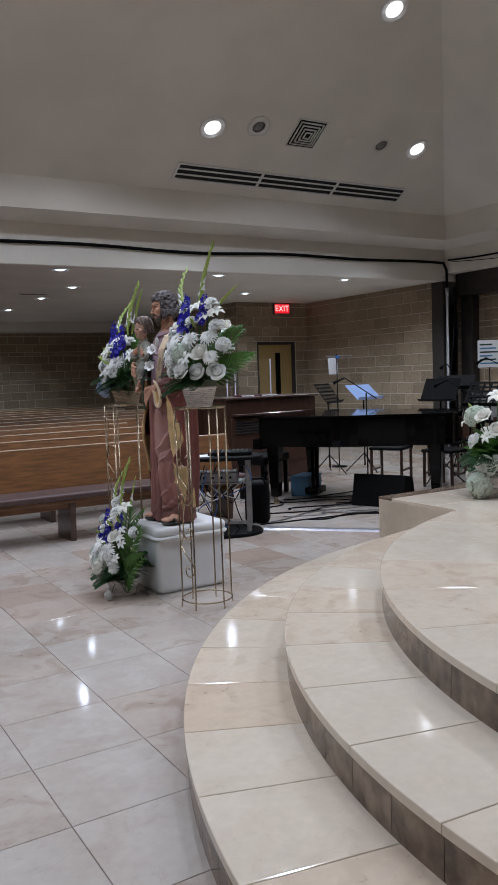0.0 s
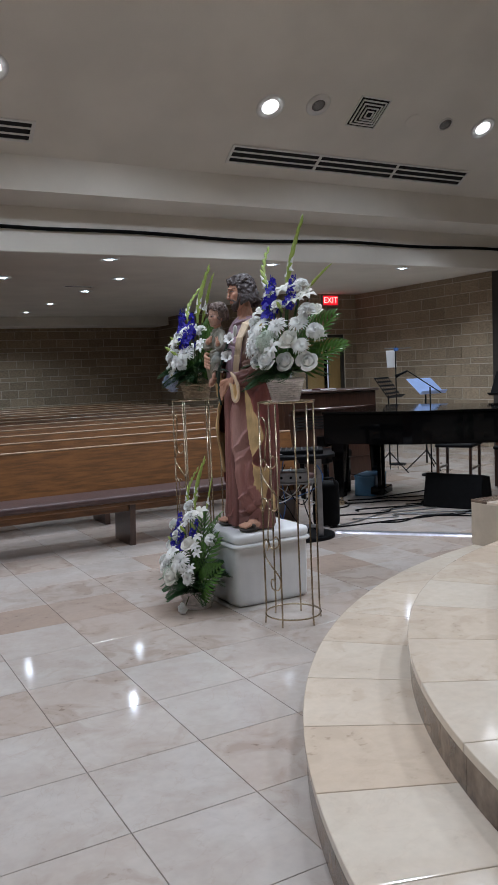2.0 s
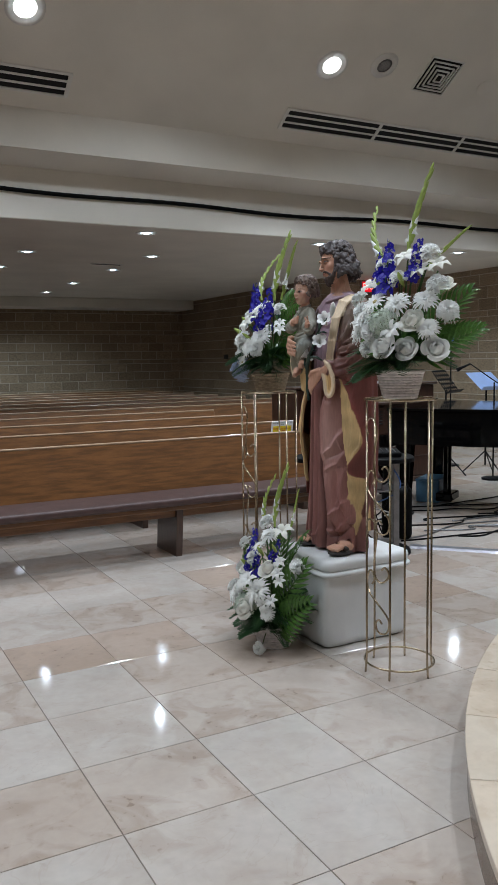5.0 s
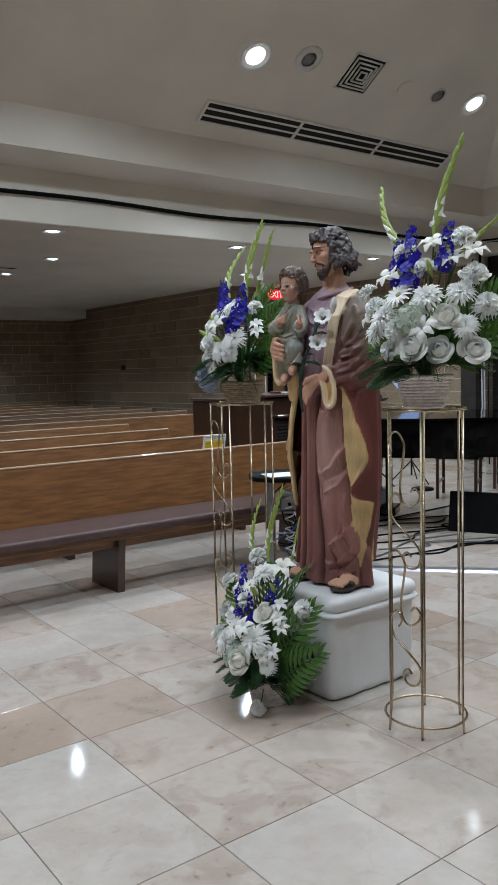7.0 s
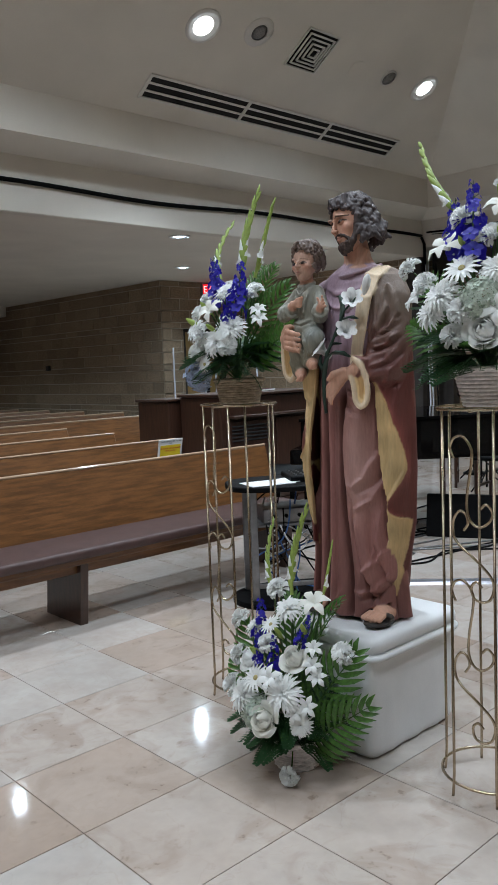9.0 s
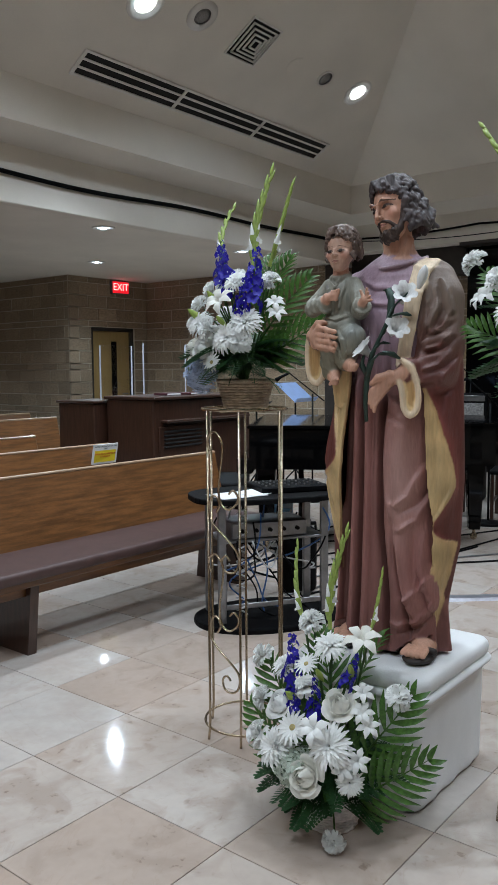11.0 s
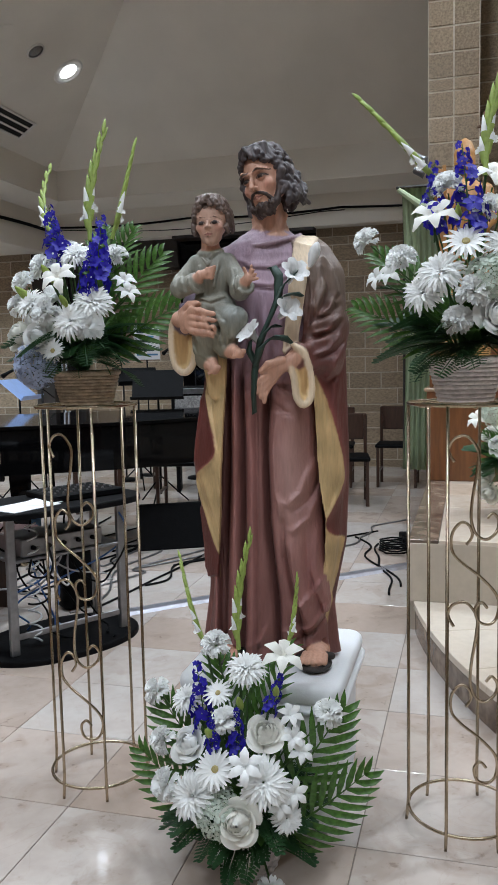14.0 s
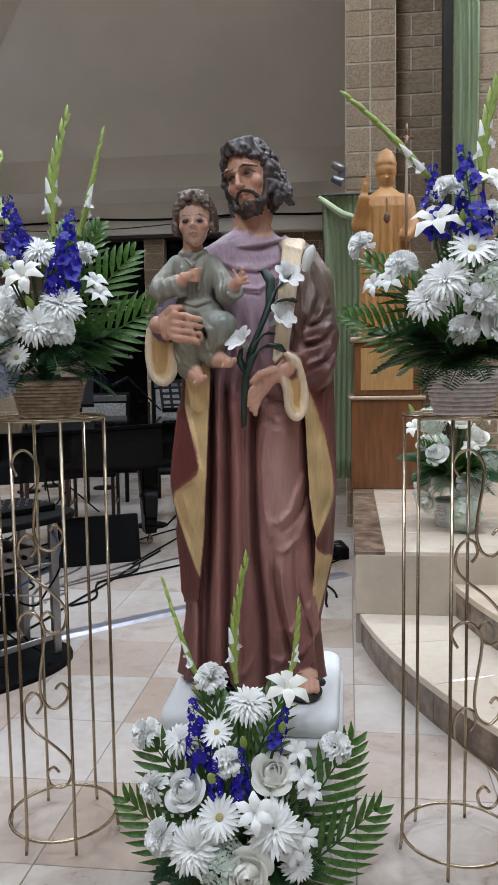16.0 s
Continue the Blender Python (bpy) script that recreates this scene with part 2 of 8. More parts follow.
UP_Z, LOW_STEP, LOW_TOP = 3.55, 10.05, 3.45
EAST_STEP, CABLE_Z = 10.07, 3.21
beam_n = tagged(part("trim_north_upper", box(-6, EAST, NORTH, NORTH + 0.1, UP_Z, EDGE_Z + 0.1, 0.01), PLASTER), "upper plaster fascia of the ceiling edge", "beam", kind="structure")
def chamfer(name, outer, inner):
    """The sloped underside between two fascias."""
    bm = quad(*outer, *inner)
    bmesh.ops.recalc_face_normals(bm, faces=bm.faces)
    bmesh.ops.solidify(bm, geom=bm.faces[:], thickness=0.05)
    return tagged(part(name, bm, PLASTER), "sloped underside of the stepped plaster beam", "beam", kind="structure")


chamfer("trim_north_step", [(-6, NORTH - 0.002, UP_Z - 0.003), (EAST - 0.002, NORTH - 0.002, UP_Z - 0.003)], [(EAST_STEP, LOW_STEP, LOW_TOP), (-6, LOW_STEP, LOW_TOP)])
chamfer("trim_east_step", [(EAST - 0.002, NORTH - 0.002, UP_Z - 0.003), (EAST - 0.002, -6, UP_Z - 0.003)], [(EAST_STEP, -6, LOW_TOP), (EAST_STEP, LOW_STEP, LOW_TOP)])
tagged(part("trim_north_lower", box(-6, EAST_STEP, LOW_STEP, LOW_STEP + 0.12, 2.925, LOW_TOP + 0.08, 0.01), PLASTER), "lower plaster fascia over the side aisle", "beam", kind="structure")
tagged(part("trim_east_upper", box(EAST, EAST + 0.1, -6, NORTH + 0.1, UP_Z, EDGE_Z + 0.1, 0.01), PLASTER), "upper plaster fascia of the ceiling edge", "beam", kind="structure")
tagged(part("trim_east_lower", box(EAST_STEP, EAST_STEP + 0.12, -6, LOW_STEP + 0.12, 3.06, LOW_TOP + 0.08, 0.01), PLASTER), "lower plaster fascia over the openings", "beam", kind="structure")
tagged(part("ceiling_east", box(EAST_STEP + 0.12, 14, -6, LOW_STEP + 0.12, 3.06, 3.3), PLASTER), "flat plaster ceiling behind the openings", "ceiling", kind="structure")
tagged(part("trim_bulkhead", box(-6, 8.2, 19.6, 20.5, 2.72, LOW_Z, 0.01), PLASTER), "plaster bulkhead along the far wall", "beam", kind="structure")
# plain unseen walls and a roof, added to close the place behind the camera
tagged(part("wall_south", box(-6, 14, -6.2, -6, -0.3, 8), TANWALL), "added unseen tan wall that closes the place", "wall", kind="structure")
tagged(part("wall_west", box(-6.2, -6, -6.2, 24, -0.3, 8), TANWALL), "added unseen tan wall that closes the place", "wall", kind="structure")
tagged(part("wall_outer_east", box(14, 14.2, -6.2, 24, -0.3, 8), TANWALL), "added unseen tan wall that closes the place", "wall", kind="structure")
tagged(part("roof_cover", box(-6.2, 14.2, -6.2, 24, 7.6, 7.8), PLASTER), "added unseen roof slab that keeps outside light out", "ceiling", kind="structure")


def marked(ob, label, category, kind="structure"):
    return tagged(ob, label, category, kind=kind)


# ---- ceiling fittings ----
def slope_frame(x, y):
    """A pose on the north slope of the ceiling, its z axis pointing into the room."""
    z = ceiling_z(x, y)
    up = Vector((0, -RISE, -1)).normalized()
    along = Vector((1, 0, 0))
    side = up.cross(along)
    m = Matrix((along, side, up)).transposed().to_4x4()
    return Matrix.Translation((x, y, z)) @ m


def ceiling_lamp(x, y, z, m, radius, glow, label):
    lamp = thing("ceiling_lamp", label, "ceiling light", m, group="recessed ceiling lights")
    part("ring", lathe([(radius, 0.0), (radius * 1.22, 0.0), (radius * 1.22, 0.006), (radius, 0.012), (radius * 0.97, 0.002)], 32), VENT, lamp, smooth=True)
    part("glass", lathe([(radius * 0.98, -0.004), (radius * 0.6, 0.004), (0.01, 0.006)], 32), glow, lamp, "bright round lamp glass", smooth=True)
    part("bulb", lathe([(radius * 0.36, 0.006), (radius * 0.34, 0.012), (0.004, 0.014)], 16), BULB, lamp, smooth=True)
    return lamp


for x, y in HIGH_LAMPS:
    z = min(ceiling_z(x, y), TOP)
    if ceiling_z(x, y) < TOP and NORTH - y < EAST - x:
        ceiling_lamp(x, y, z, slope_frame(x, y), 0.145, GLOW, "round recessed lamp shining in the sloped plaster ceiling")
    else:
        ceiling_lamp(x, y, z, pose(x, y, z, 180), 0.08, GLOW, "added unseen recessed lamp in the high plaster ceiling")
    spot("high_light", x, y - 0.02, z - 0.1, (150 if x > 4 else 48) if y > 8 and x > -3 else (172 if x < 1.0 and y < 9 else 330 if y < 3 and x > 3 else 250 if y < 6 and x < 5 else 190), 95 if y > 8 and x > -3 else 126)
for x, y in LOW_LAMPS:
    ceiling_lamp(x, y, LOW_Z, pose(x, y, LOW_Z, 180), 0.105, GLOW_FAR, "small cool-white recessed lamp in the low ceiling")
    spot("low_light", x, y, LOW_Z - 0.06, 60 if y > 14 else 75 if x > 5 else 17, 150, 0.03, colour=(0.78, 0.91, 1.0))

# long slot vents low on the slope
def slot_vent(x0, x1, sections, m0):
    vent = thing("slot_vent", "long white metal slot vent with dark slots in the sloped ceiling", "air vent", m0)
    part("backing", box(x0, x1, -0.13, 0.13, 0.001, 0.003), VOID, vent)
    for y in (-0.13, 0.13):
        part("rim", box(x0 - 0.015, x1 + 0.015, y - 0.014, y + 0.014, 0.0, 0.016, 0.003), VENT, vent)
    for k in range(sections + 1):
        x = x0 + (x1 - x0) * k / sections
        part("divider", box(x - 0.02, x + 0.02, -0.13, 0.13, 0.001, 0.015, 0.003), VENT, vent)
    for y in (-0.045, 0.045):
        part("slat", box(x0, x1, y - 0.012, y + 0.012, 0.003, 0.013, 0.002), VENT, vent)


slot_vent(-1.95, 1.87, 3, slope_frame(6.66, 9.42))
slot_vent(-3.6, 0.0, 3, slope_frame(2.30, 9.42))

# square diffuser, two round grilles and a blank plate on the slope
diffuser = thing("ceiling_diffuser", "square stepped white air diffuser in the sloped ceiling", "air vent", slope_frame(6.27, 8.70))
for k in range(5):
    s, w = 0.225 - 0.043 * k, 0.016
    for a in range(4):
        part("louver", box(-s, s, s - w, s, 0.002 + 0.008 * k, 0.018 + 0.008 * k, 0.002, m=pose(0, 0, 0, 0, 0, 90 * a)), VENT, diffuser)
part("backing", box(-0.218, 0.218, -0.218, 0.218, 0.0005, 0.002), VOID, diffuser)
GRILLE = material("grey_grille", (0.30, 0.29, 0.28), 0.7, spread=0.2, scale=60, bump=0.4)
for x, y, r, rim in ((5.535, 8.70, 0.085, 0.155), (7.53, 8.70, 0.085, 0.10)):
    sp = thing("ceiling_speaker", "round grey speaker grille with a white rim in the ceiling", "speaker", slope_frame(x, y))
    part("rim", lathe([(r, 0.0), (rim, 0.0), (rim, 0.006), (r, 0.014)], 32, caps=False), VENT, sp, smooth=True)
    part("grille", lathe([(r, 0.004), (r * 0.5, 0.012), (0.005, 0.014)], 32), GRILLE, sp, smooth=True)
plate = thing("ceiling_plate", "small blank white cover plate on the ceiling", "cover plate", slope_frame(7.0, 8.72))
part("plate", lathe([(0.10, 0.0), (0.10, 0.006), (0.01, 0.01)], 28), PLASTER, plate)
slot = thing("ceiling_slot", "narrow dark air slot in the low ceiling", "air vent", pose(3.95, 13.4, LOW_Z, 180))
part("frame", box(-0.24, 0.24, -0.05, 0.05, 0.0, 0.012, 0.003), VENT, slot)
part("slot", box(-0.22, 0.22, -0.03, 0.03, 0.008, 0.016), VOID, slot)

# the black cable that sags along the lower fascia
points = []
for k in range(80):
    x = -4 + k * (EAST_STEP - 0.05 + 4) / 79
    points.append((x, LOW_STEP - 0.02, CABLE_Z + 0.015 * math.sin(x * 2.1) + 0.02 * math.sin(x * 0.8 + 1)))
cable = thing("fascia_cable", "black cable bundle strung along the plaster fascia", "cable")
part("long_run", tube(points, 0.022, 8), MATTE, cable, smooth=True)
part("drop", tube([(EAST_STEP - 0.05, LOW_STEP - 0.02, CABLE_Z), (EAST_STEP - 0.02, LOW_STEP - 0.05, CABLE_Z - 0.1), (EAST_STEP - 0.02, LOW_STEP - 0.06, 2.0), (EAST_STEP - 0.05, LOW_STEP - 0.1, 1.2)], 0.02, 8), MATTE, cable, smooth=True)
points = [(EAST_STEP - 0.03, LOW_STEP - 0.1 - k * 0.22, CABLE_Z + 0.06 - 0.035 * math.sin(math.pi * ((k % 9) / 9))) for k in range(30)]
part("side_run", tube(points, 0.014, 6), MATTE, cable, smooth=True)
points = [(EAST_STEP - 0.05, LOW_STEP - 0.2 - k * 0.3, CABLE_Z + 0.02 - 0.10 * math.sin(math.pi * min(1, k / 12))) for k in range(14)]
part("thin_run", tube(points, 0.006, 6), MATTE, cable, smooth=True)


# ---- block walls ----
COURSES = (0.1016, 0.2032, 0.2032, 0.2032)


def block_mesh():
    b2 = box(0, 1, -0.009, 0, 0, 1)
    for v in b2.verts:
        if v.co.y < -0.002:
            v.co.x = 0.5 + (v.co.x - 0.5) * 0.985
            v.co.z = 0.5 + (v.co.z - 0.5) * 0.965
    me = bpy.data.meshes.new("block")
    b2.to_mesh(me)
    b2.free()
    me.materials.append(BLOCK)
    return me


BLOCK_MESH = block_mesh()


def block_wall(name, m, length, z1, thickness=0.2, openings=(), label="tan split-face concrete block wall", bond=0.2, limit=290, z_from=0.0, unit=0.4064):
    """A wall that runs along its own x axis, seen from its -y side, of blocks of their own over a mortar core."""
    core = bmesh.new()
    cuts = sorted(openings)
    x = 0.0
    for a, b, top in cuts:
        box(x, a, 0, thickness, 0, z1, bm=core)
        box(a, b, 0, thickness, top, z1, bm=core)
        x = b
    box(x, length, 0, thickness, 0, z1, bm=core)
    wall = part(name, core, MORTAR)
    wall.matrix_world = m
    marked(wall, label, "wall")
    z, row, made = 0.0, 0, 0
    rest = bmesh.new()
    while z < z1 - 0.02:
        h = min(COURSES[row % 4], z1 - z)
        x = -bond * (row % 2)
        while x < length:
            a, b = max(x, 0), min(x + unit, length)
            x += unit
            pieces = [(a, b)]
            for oa, ob_, top in cuts:
                if z < top - 0.05:
                    pieces = [p for q in pieces for p in ((q[0], min(q[1], oa)), (max(q[0], ob_), q[1])) if p[1] - p[0] > 0.03]
            for a2, b2 in pieces:
                if b2 - a2 < 0.03:
                    continue
                if z >= z_from and made < limit:
                    o = new("block", BLOCK_MESH)
                    o.parent = wall
                    o.matrix_local = Matrix.Translation((a2 + 0.0065, 0.0, z + 0.0065)) @ Matrix.Diagonal((b2 - a2 - 0.013, random.uniform(0.5, 1.2), h - 0.013, 1))
                    made += 1
                else:
                    box(a2 + 0.0065, b2 - 0.0065, -0.008, 0, z + 0.0065, z + h - 0.0065, bm=rest)
        z += h
        row += 1
    if len(rest.verts):
        tagged(part("far_blocks", rest, BLOCK, wall), kind="stuff")
    else:
        rest.free()
    return wall


# ---- furniture ----
def pew(y, x1, x0=-4.6):
    p = thing("pew", "honey-stained oak church pew with a brown vinyl seat", "pew", pose(x1, y, 0), group="church pews")
    n = x0 - x1
    part("seat", box(n, -0.05, -0.47, -0.02, 0.36, 0.40, 0.008), WOOD, p)
    c = bmesh.new()
    box(n, -0.05, -0.50, -0.06, 0.395, 0.455, 0.022, c, segments=3)
    part("cushion", c, UPHOLSTERY, p, "dark brown vinyl seat cushion", smooth=True)
    lean = Matrix.Translation((0, -0.07, 0.40)) @ pose(0, 0, 0, -14)
    part("backrest", box(n, 0.0, -0.012, 0.022, -0.06, 0.435, 0.006, m=lean), WOOD, p)
    part("top_rail", box(n, 0.0, -0.016, 0.030, 0.432, 0.452, 0.007, m=lean), WOOD_EDGE, p, "pale worn top edge")
    part("skirt", box(n, -0.06, -0.40, -0.375, 0.30, 0.362, 0.004), WOOD, p)
    x = -0.045 - (x1 - 4.03 if y < 7.5 else 0.0)
    while x > n:
        leg = bmesh.new()
        prism([(-0.40, 0.0), (-0.02, 0.0), (-0.06, 0.36), (-0.44, 0.36)], 0, 0.05, leg)
        bmesh.ops.transform(leg, matrix=Matrix(((0, 0, 1, x - 0.05), (1, 0, 0, 0), (0, 1, 0, 0), (0, 0, 0, 1))), verts=leg.verts)
        bmesh.ops.recalc_face_normals(leg, faces=leg.faces)
        part("leg", leg, DARKWOOD, p)
        x -= 1.655
    return p


PEW_ENDS = [4.19, 4.18, 4.28, 4.4, 6.2, 6.6, 6.6, 6.6, 6.6, 6.6, 6.6]
for k, end in enumerate(PEW_ENDS):
    pew(7.40 + 1.09 * k, end)

sign = thing("pew_sign", "laminated white and yellow notice clipped on the pew back", "sign", pose(4.07, 8.46, 0.745, 12, 0, 0))
part("card", box(-0.125, 0.125, -0.004, 0.004, -0.06, 0.10, 0.002), CLOTH, sign)
YELLOW = material("yellow_print", (0.80, 0.62, 0.02), 0.5, spread=0.03)
INK = material("dark_ink", (0.02, 0.05, 0.04), 0.5, spread=0.05)
REDINK = material("red_ink", (0.55, 0.05, 0.02), 0.5, spread=0.05)
part("panel", box(-0.105, 0.105, -0.006, -0.004, -0.042, 0.05), YELLOW, sign, "yellow printed panel")


def words(text, size, mat, m, parent, name="lettering"):
    cu = bpy.data.curves.new("lettering", "FONT")
    cu.body, cu.size, cu.align_x, cu.align_y, cu.extrude = text, size, "CENTER", "CENTER", 0.0006
    tmp = new("lettering_source", cu)
    me = bpy.data.meshes.new_from_object(tmp.evaluated_get(bpy.context.evaluated_depsgraph_get()))
    bpy.data.objects.remove(tmp)
    bpy.data.curves.remove(cu)
    me.transform(m)
    me.materials.clear()
    me.materials.append(mat)
    ob = new(name, me)
    ob.parent = parent
    return ob


for text, z, size, mat in (("PLEASE DO NOT SIT ON THIS", 0.082, 0.0165, INK), ("PEW", 0.064, 0.0165, INK), ("FAVOR DE NO SENTAR EN", 0.022, 0.0175, REDINK), ("ESTA BANCA", 0.002, 0.0175, REDINK)):
    words(text, size, mat, pose(0, -0.0075, z, 90), sign)


def plant_stand(m):
    """A tall round wire stand with six uprights, rings and a scrolled side."""
    s = thing("plant_stand", "tall round champagne-gold wire plant stand with scrollwork", "plant stand", m, group="wire plant stands")
    r, h = 0.160, 1.262
    ring = lambda z, rr: [(rr * math.cos(2 * math.pi * k / 40), rr * math.sin(2 * math.pi * k / 40), z) for k in range(41)]
    part("top_ring", tube(ring(h, r), 0.0055, 8, caps=False), BRASS, s, smooth=True)
    part("inner_ring", tube(ring(h - 0.002, r * 0.72), 0.004, 8, caps=False), BRASS, s, smooth=True)
    part("inner_ring", tube(ring(h - 0.002, r * 0.40), 0.004, 8, caps=False), BRASS, s, smooth=True)
    for k in range(3):
        a = math.pi * k / 3
        part("cross_wire", tube([(r * math.cos(a), r * math.sin(a), h - 0.006), (-r * math.cos(a), -r * math.sin(a), h - 0.006)], 0.0035, 6), BRASS, s, smooth=True)
    part("base_ring", tube(ring(0.045, r), 0.005, 8, caps=False), BRASS, s, smooth=True)
    feet = [-26, 26, 92, 155, 212, 268]
    for a in feet:
        a = radians(a)
        x, y = r * math.cos(a), r * math.sin(a)
        part("upright", tube([(x * 1.04, y * 1.04, 0.0), (x * 1.02, y * 1.02, 0.03), (x, y, 0.08), (x, y, h)], 0.0049, 8), BRASS, s, smooth=True)
    # scrollwork between the two uprights of the front
    def on_ring(u, z):
        a = radians(26 * u)
        return (r * 1.005 * math.cos(a), r * 1.005 * math.sin(a), z)
    def scroll(pts2):
        part("scroll", tube([on_ring(u, z) for u, z in pts2], 0.0042, 8), BRASS, s, smooth=True)
    def glide(ctrl, n=6):
        out = []
        q = [ctrl[0]] + list(ctrl) + [ctrl[-1]]
        for i in range(1, len(q) - 2):
            for k in range(n):
                t = k / n
                out.append(tuple(0.5 * (2 * q[i][c] + (q[i + 1][c] - q[i - 1][c]) * t + (2 * q[i - 1][c] - 5 * q[i][c] + 4 * q[i + 1][c] - q[i + 2][c]) * t * t + (3 * q[i][c] - q[i - 1][c] - 3 * q[i + 1][c] + q[i + 2][c]) * t ** 3) for c in (0, 1)))
        return out + [ctrl[-1]]
    hook = [(-0.75, 1.11), (-0.97, 1.143), (-0.75, 1.173), (-0.3, 1.18), (0.08, 1.143), (0.08, 1.095), (-0.10, 1.01), (-0.13, 0.952), (0.06, 0.914), (0.43, 0.90), (0.83, 0.919), (0.92, 0.948), (0.68, 0.971), (0.45, 0.957)]
    sweep = [(-0.3, 0.886), (-0.1, 0.91), (-0.2, 0.938), (-0.5, 0.946), (-0.82, 0.914), (-0.82, 0.867), (-0.5, 0.838), (0.17, 0.80), (0.78, 0.752), (0.96, 0.714), (0.83, 0.676), (0.5, 0.664), (0.13, 0.676), (0.03, 0.71), (0.26, 0.727), (0.48, 0.71)]
    for drop in (0.0, 0.455):
        scroll(glide([(u, z - drop) for u, z in hook]))
        scroll(glide([(u, z - drop) for u, z in sweep]))
    return s


stand = plant_stand(pose(2.325, 4.455, 0, 0, 0, 190))
stand2 = copy_thing(stand, pose(2.318, 5.640, 0, 0, 0, 186))


# ---- organ console, piano and the musicians' corner ----
def organ_console(m):
    o = thing("organ_console", "dark walnut organ console with a flat top", "organ", m)
    part("body", box(0.0, 1.45, 0.10, 0.70, 0.06, 1.14, 0.012), DARKWOOD, o)
    part("plinth", box(0.02, 1.43, 0.08, 0.68, 0.0, 0.06, 0.005), DARKWOOD, o)
    part("top", box(-0.02, 1.47, 0.06, 0.72, 1.14, 1.17, 0.008), DARKWOOD, o)
    part("music_ledge", box(0.10, 1.35, 0.02, 0.12, 0.93, 0.955, 0.006), DARKWOOD, o)
    for x in (0.06, 0.76):
        part("front_panel", box(x, x + 0.62, 0.082, 0.10, 0.30, 0.90, 0.008), DARKWOOD, o)
    for k in range(5):
        part("louver", box(0.12, 0.64, 0.066, 0.084, 0.70 + 0.035 * k, 0.715 + 0.035 * k, 0.003), VOID, o)
    return o


organ_console(pose(5.0, 8.76, 0, 0, 0, 2))
extension = thing("organ_side_cabinet", "low dark walnut cabinet beside the organ", "cabinet", pose(4.86, 9.50, 0, 0, 0, 2))
part("body", box(0.0, 1.2, 0.0, 0.5, 0.05, 1.10, 0.01), DARKWOOD, extension)
part("foot", box(0.02, 1.18, 0.02, 0.48, 0.0, 0.05), DARKWOOD, extension)
part("top", box(-0.02, 1.22, -0.02, 0.52, 1.10, 1.125, 0.006), DARKWOOD, extension)
GLASS = clear("acrylic", 0.02)
for x, y, rz, w, h in ((5.05, 9.62, 2, 0.42, 0.52), (5.55, 9.55, -6, 0.55, 0.5)):
    screen = thing("acrylic_screen", "clear acrylic sneeze guard on the organ", "screen", pose(x, y, 1.125 if y > 9.6 else 1.17, 0, 0, rz))
    g = part("pane", box(0, w, -0.003, 0.003, 0.0, h, 0.001), GLASS, screen)
    g.visible_shadow = False
    for k in (0, 1):
        part("edge", box(k * w - 0.007, k * w + 0.007, -0.006, 0.006, 0, h, 0.002), material("frosted_edge", (0.62, 0.64, 0.72), 0.3), screen)
for x, y, w in ((5.32, 9.0, 0.2), (5.62, 8.98, 0.26)):
    book = thing("hymn_book", "closed dark red book lying on the organ top", "book", pose(x, y, 1.17, 0, 0, 4))
    part("cover", box(0, w, 0, 0.17, 0, 0.022, 0.003), material("dark_red_cover", (0.09, 0.02, 0.025), 0.5), book)
    part("pages", box(0.005, w - 0.003, -0.001, 0.165, 0.004, 0.018), CLOTH, book)


def grand_piano(m):
    """Keyboard at the near end of u, tail at the far end; v runs across."""
    p = thing("grand_piano", "closed black lacquered grand piano", "piano", m)
    def outline(grow):
        pts = [(-grow, -grow)]
        for k in range(13):
            s = k / 12
            u = 0.75 + s * 1.1
            pts.append((u, -grow + 0.30 * (0.5 - 0.5 * math.cos(math.pi * s))))
        for k in range(9):
            a = radians(-90 + 20 * k)
            pts.append((1.80 + (0.22 + grow) * math.cos(a) * 1.0, 0.85 + (0.53 + grow) * math.sin(a)))
        pts.append((-grow, 1.42 + grow))
        return pts
    part("case", prism(outline(0.0), 0.66, 0.965, bevel=0.006), BLACK, p)
    part("lid", prism(outline(0.012), 0.967, 0.992, bevel=0.006), BLACK, p)
    part("key_slip", box(-0.10, 0.02, 0.02, 1.40, 0.62, 0.74, 0.01), BLACK, p)
    for u, v in ((0.12, 0.14), (0.12, 1.26), (1.78, 0.72)):
        leg = bmesh.new()
        b2 = box(-0.075, 0.075, -0.075, 0.075, 0.09, 0.67, 0.01)
        for q in b2.verts:
            f = 0.62 + 0.38 * (q.co.z - 0.09) / 0.58
            q.co.x, q.co.y = q.co.x * f, q.co.y * f
        merge(leg, b2)
        bmesh.ops.translate(leg, vec=(u, v, 0), verts=leg.verts)
        lg = part("leg", leg, BLACK, p)
        part("caster", lathe([(0.018, -0.012), (0.03, -0.008), (0.03, 0.008), (0.018, 0.012)], 16, m=pose(u, v, 0.03, 90, 0, 30)), BRASS, lg, "brass caster")
        part("fork", tube([(u, v, 0.095), (u, v, 0.05)], 0.014, 8), BRASS, lg)
    for v in (0.66, 0.78):
        part("lyre_post", box(0.34, 0.38, v - 0.015, v + 0.015, 0.12, 0.66, 0.004), BLACK, p)
    part("pedal_box", box(0.28, 0.44, 0.58, 0.86, 0.05, 0.13, 0.01), BLACK, p)
    return p


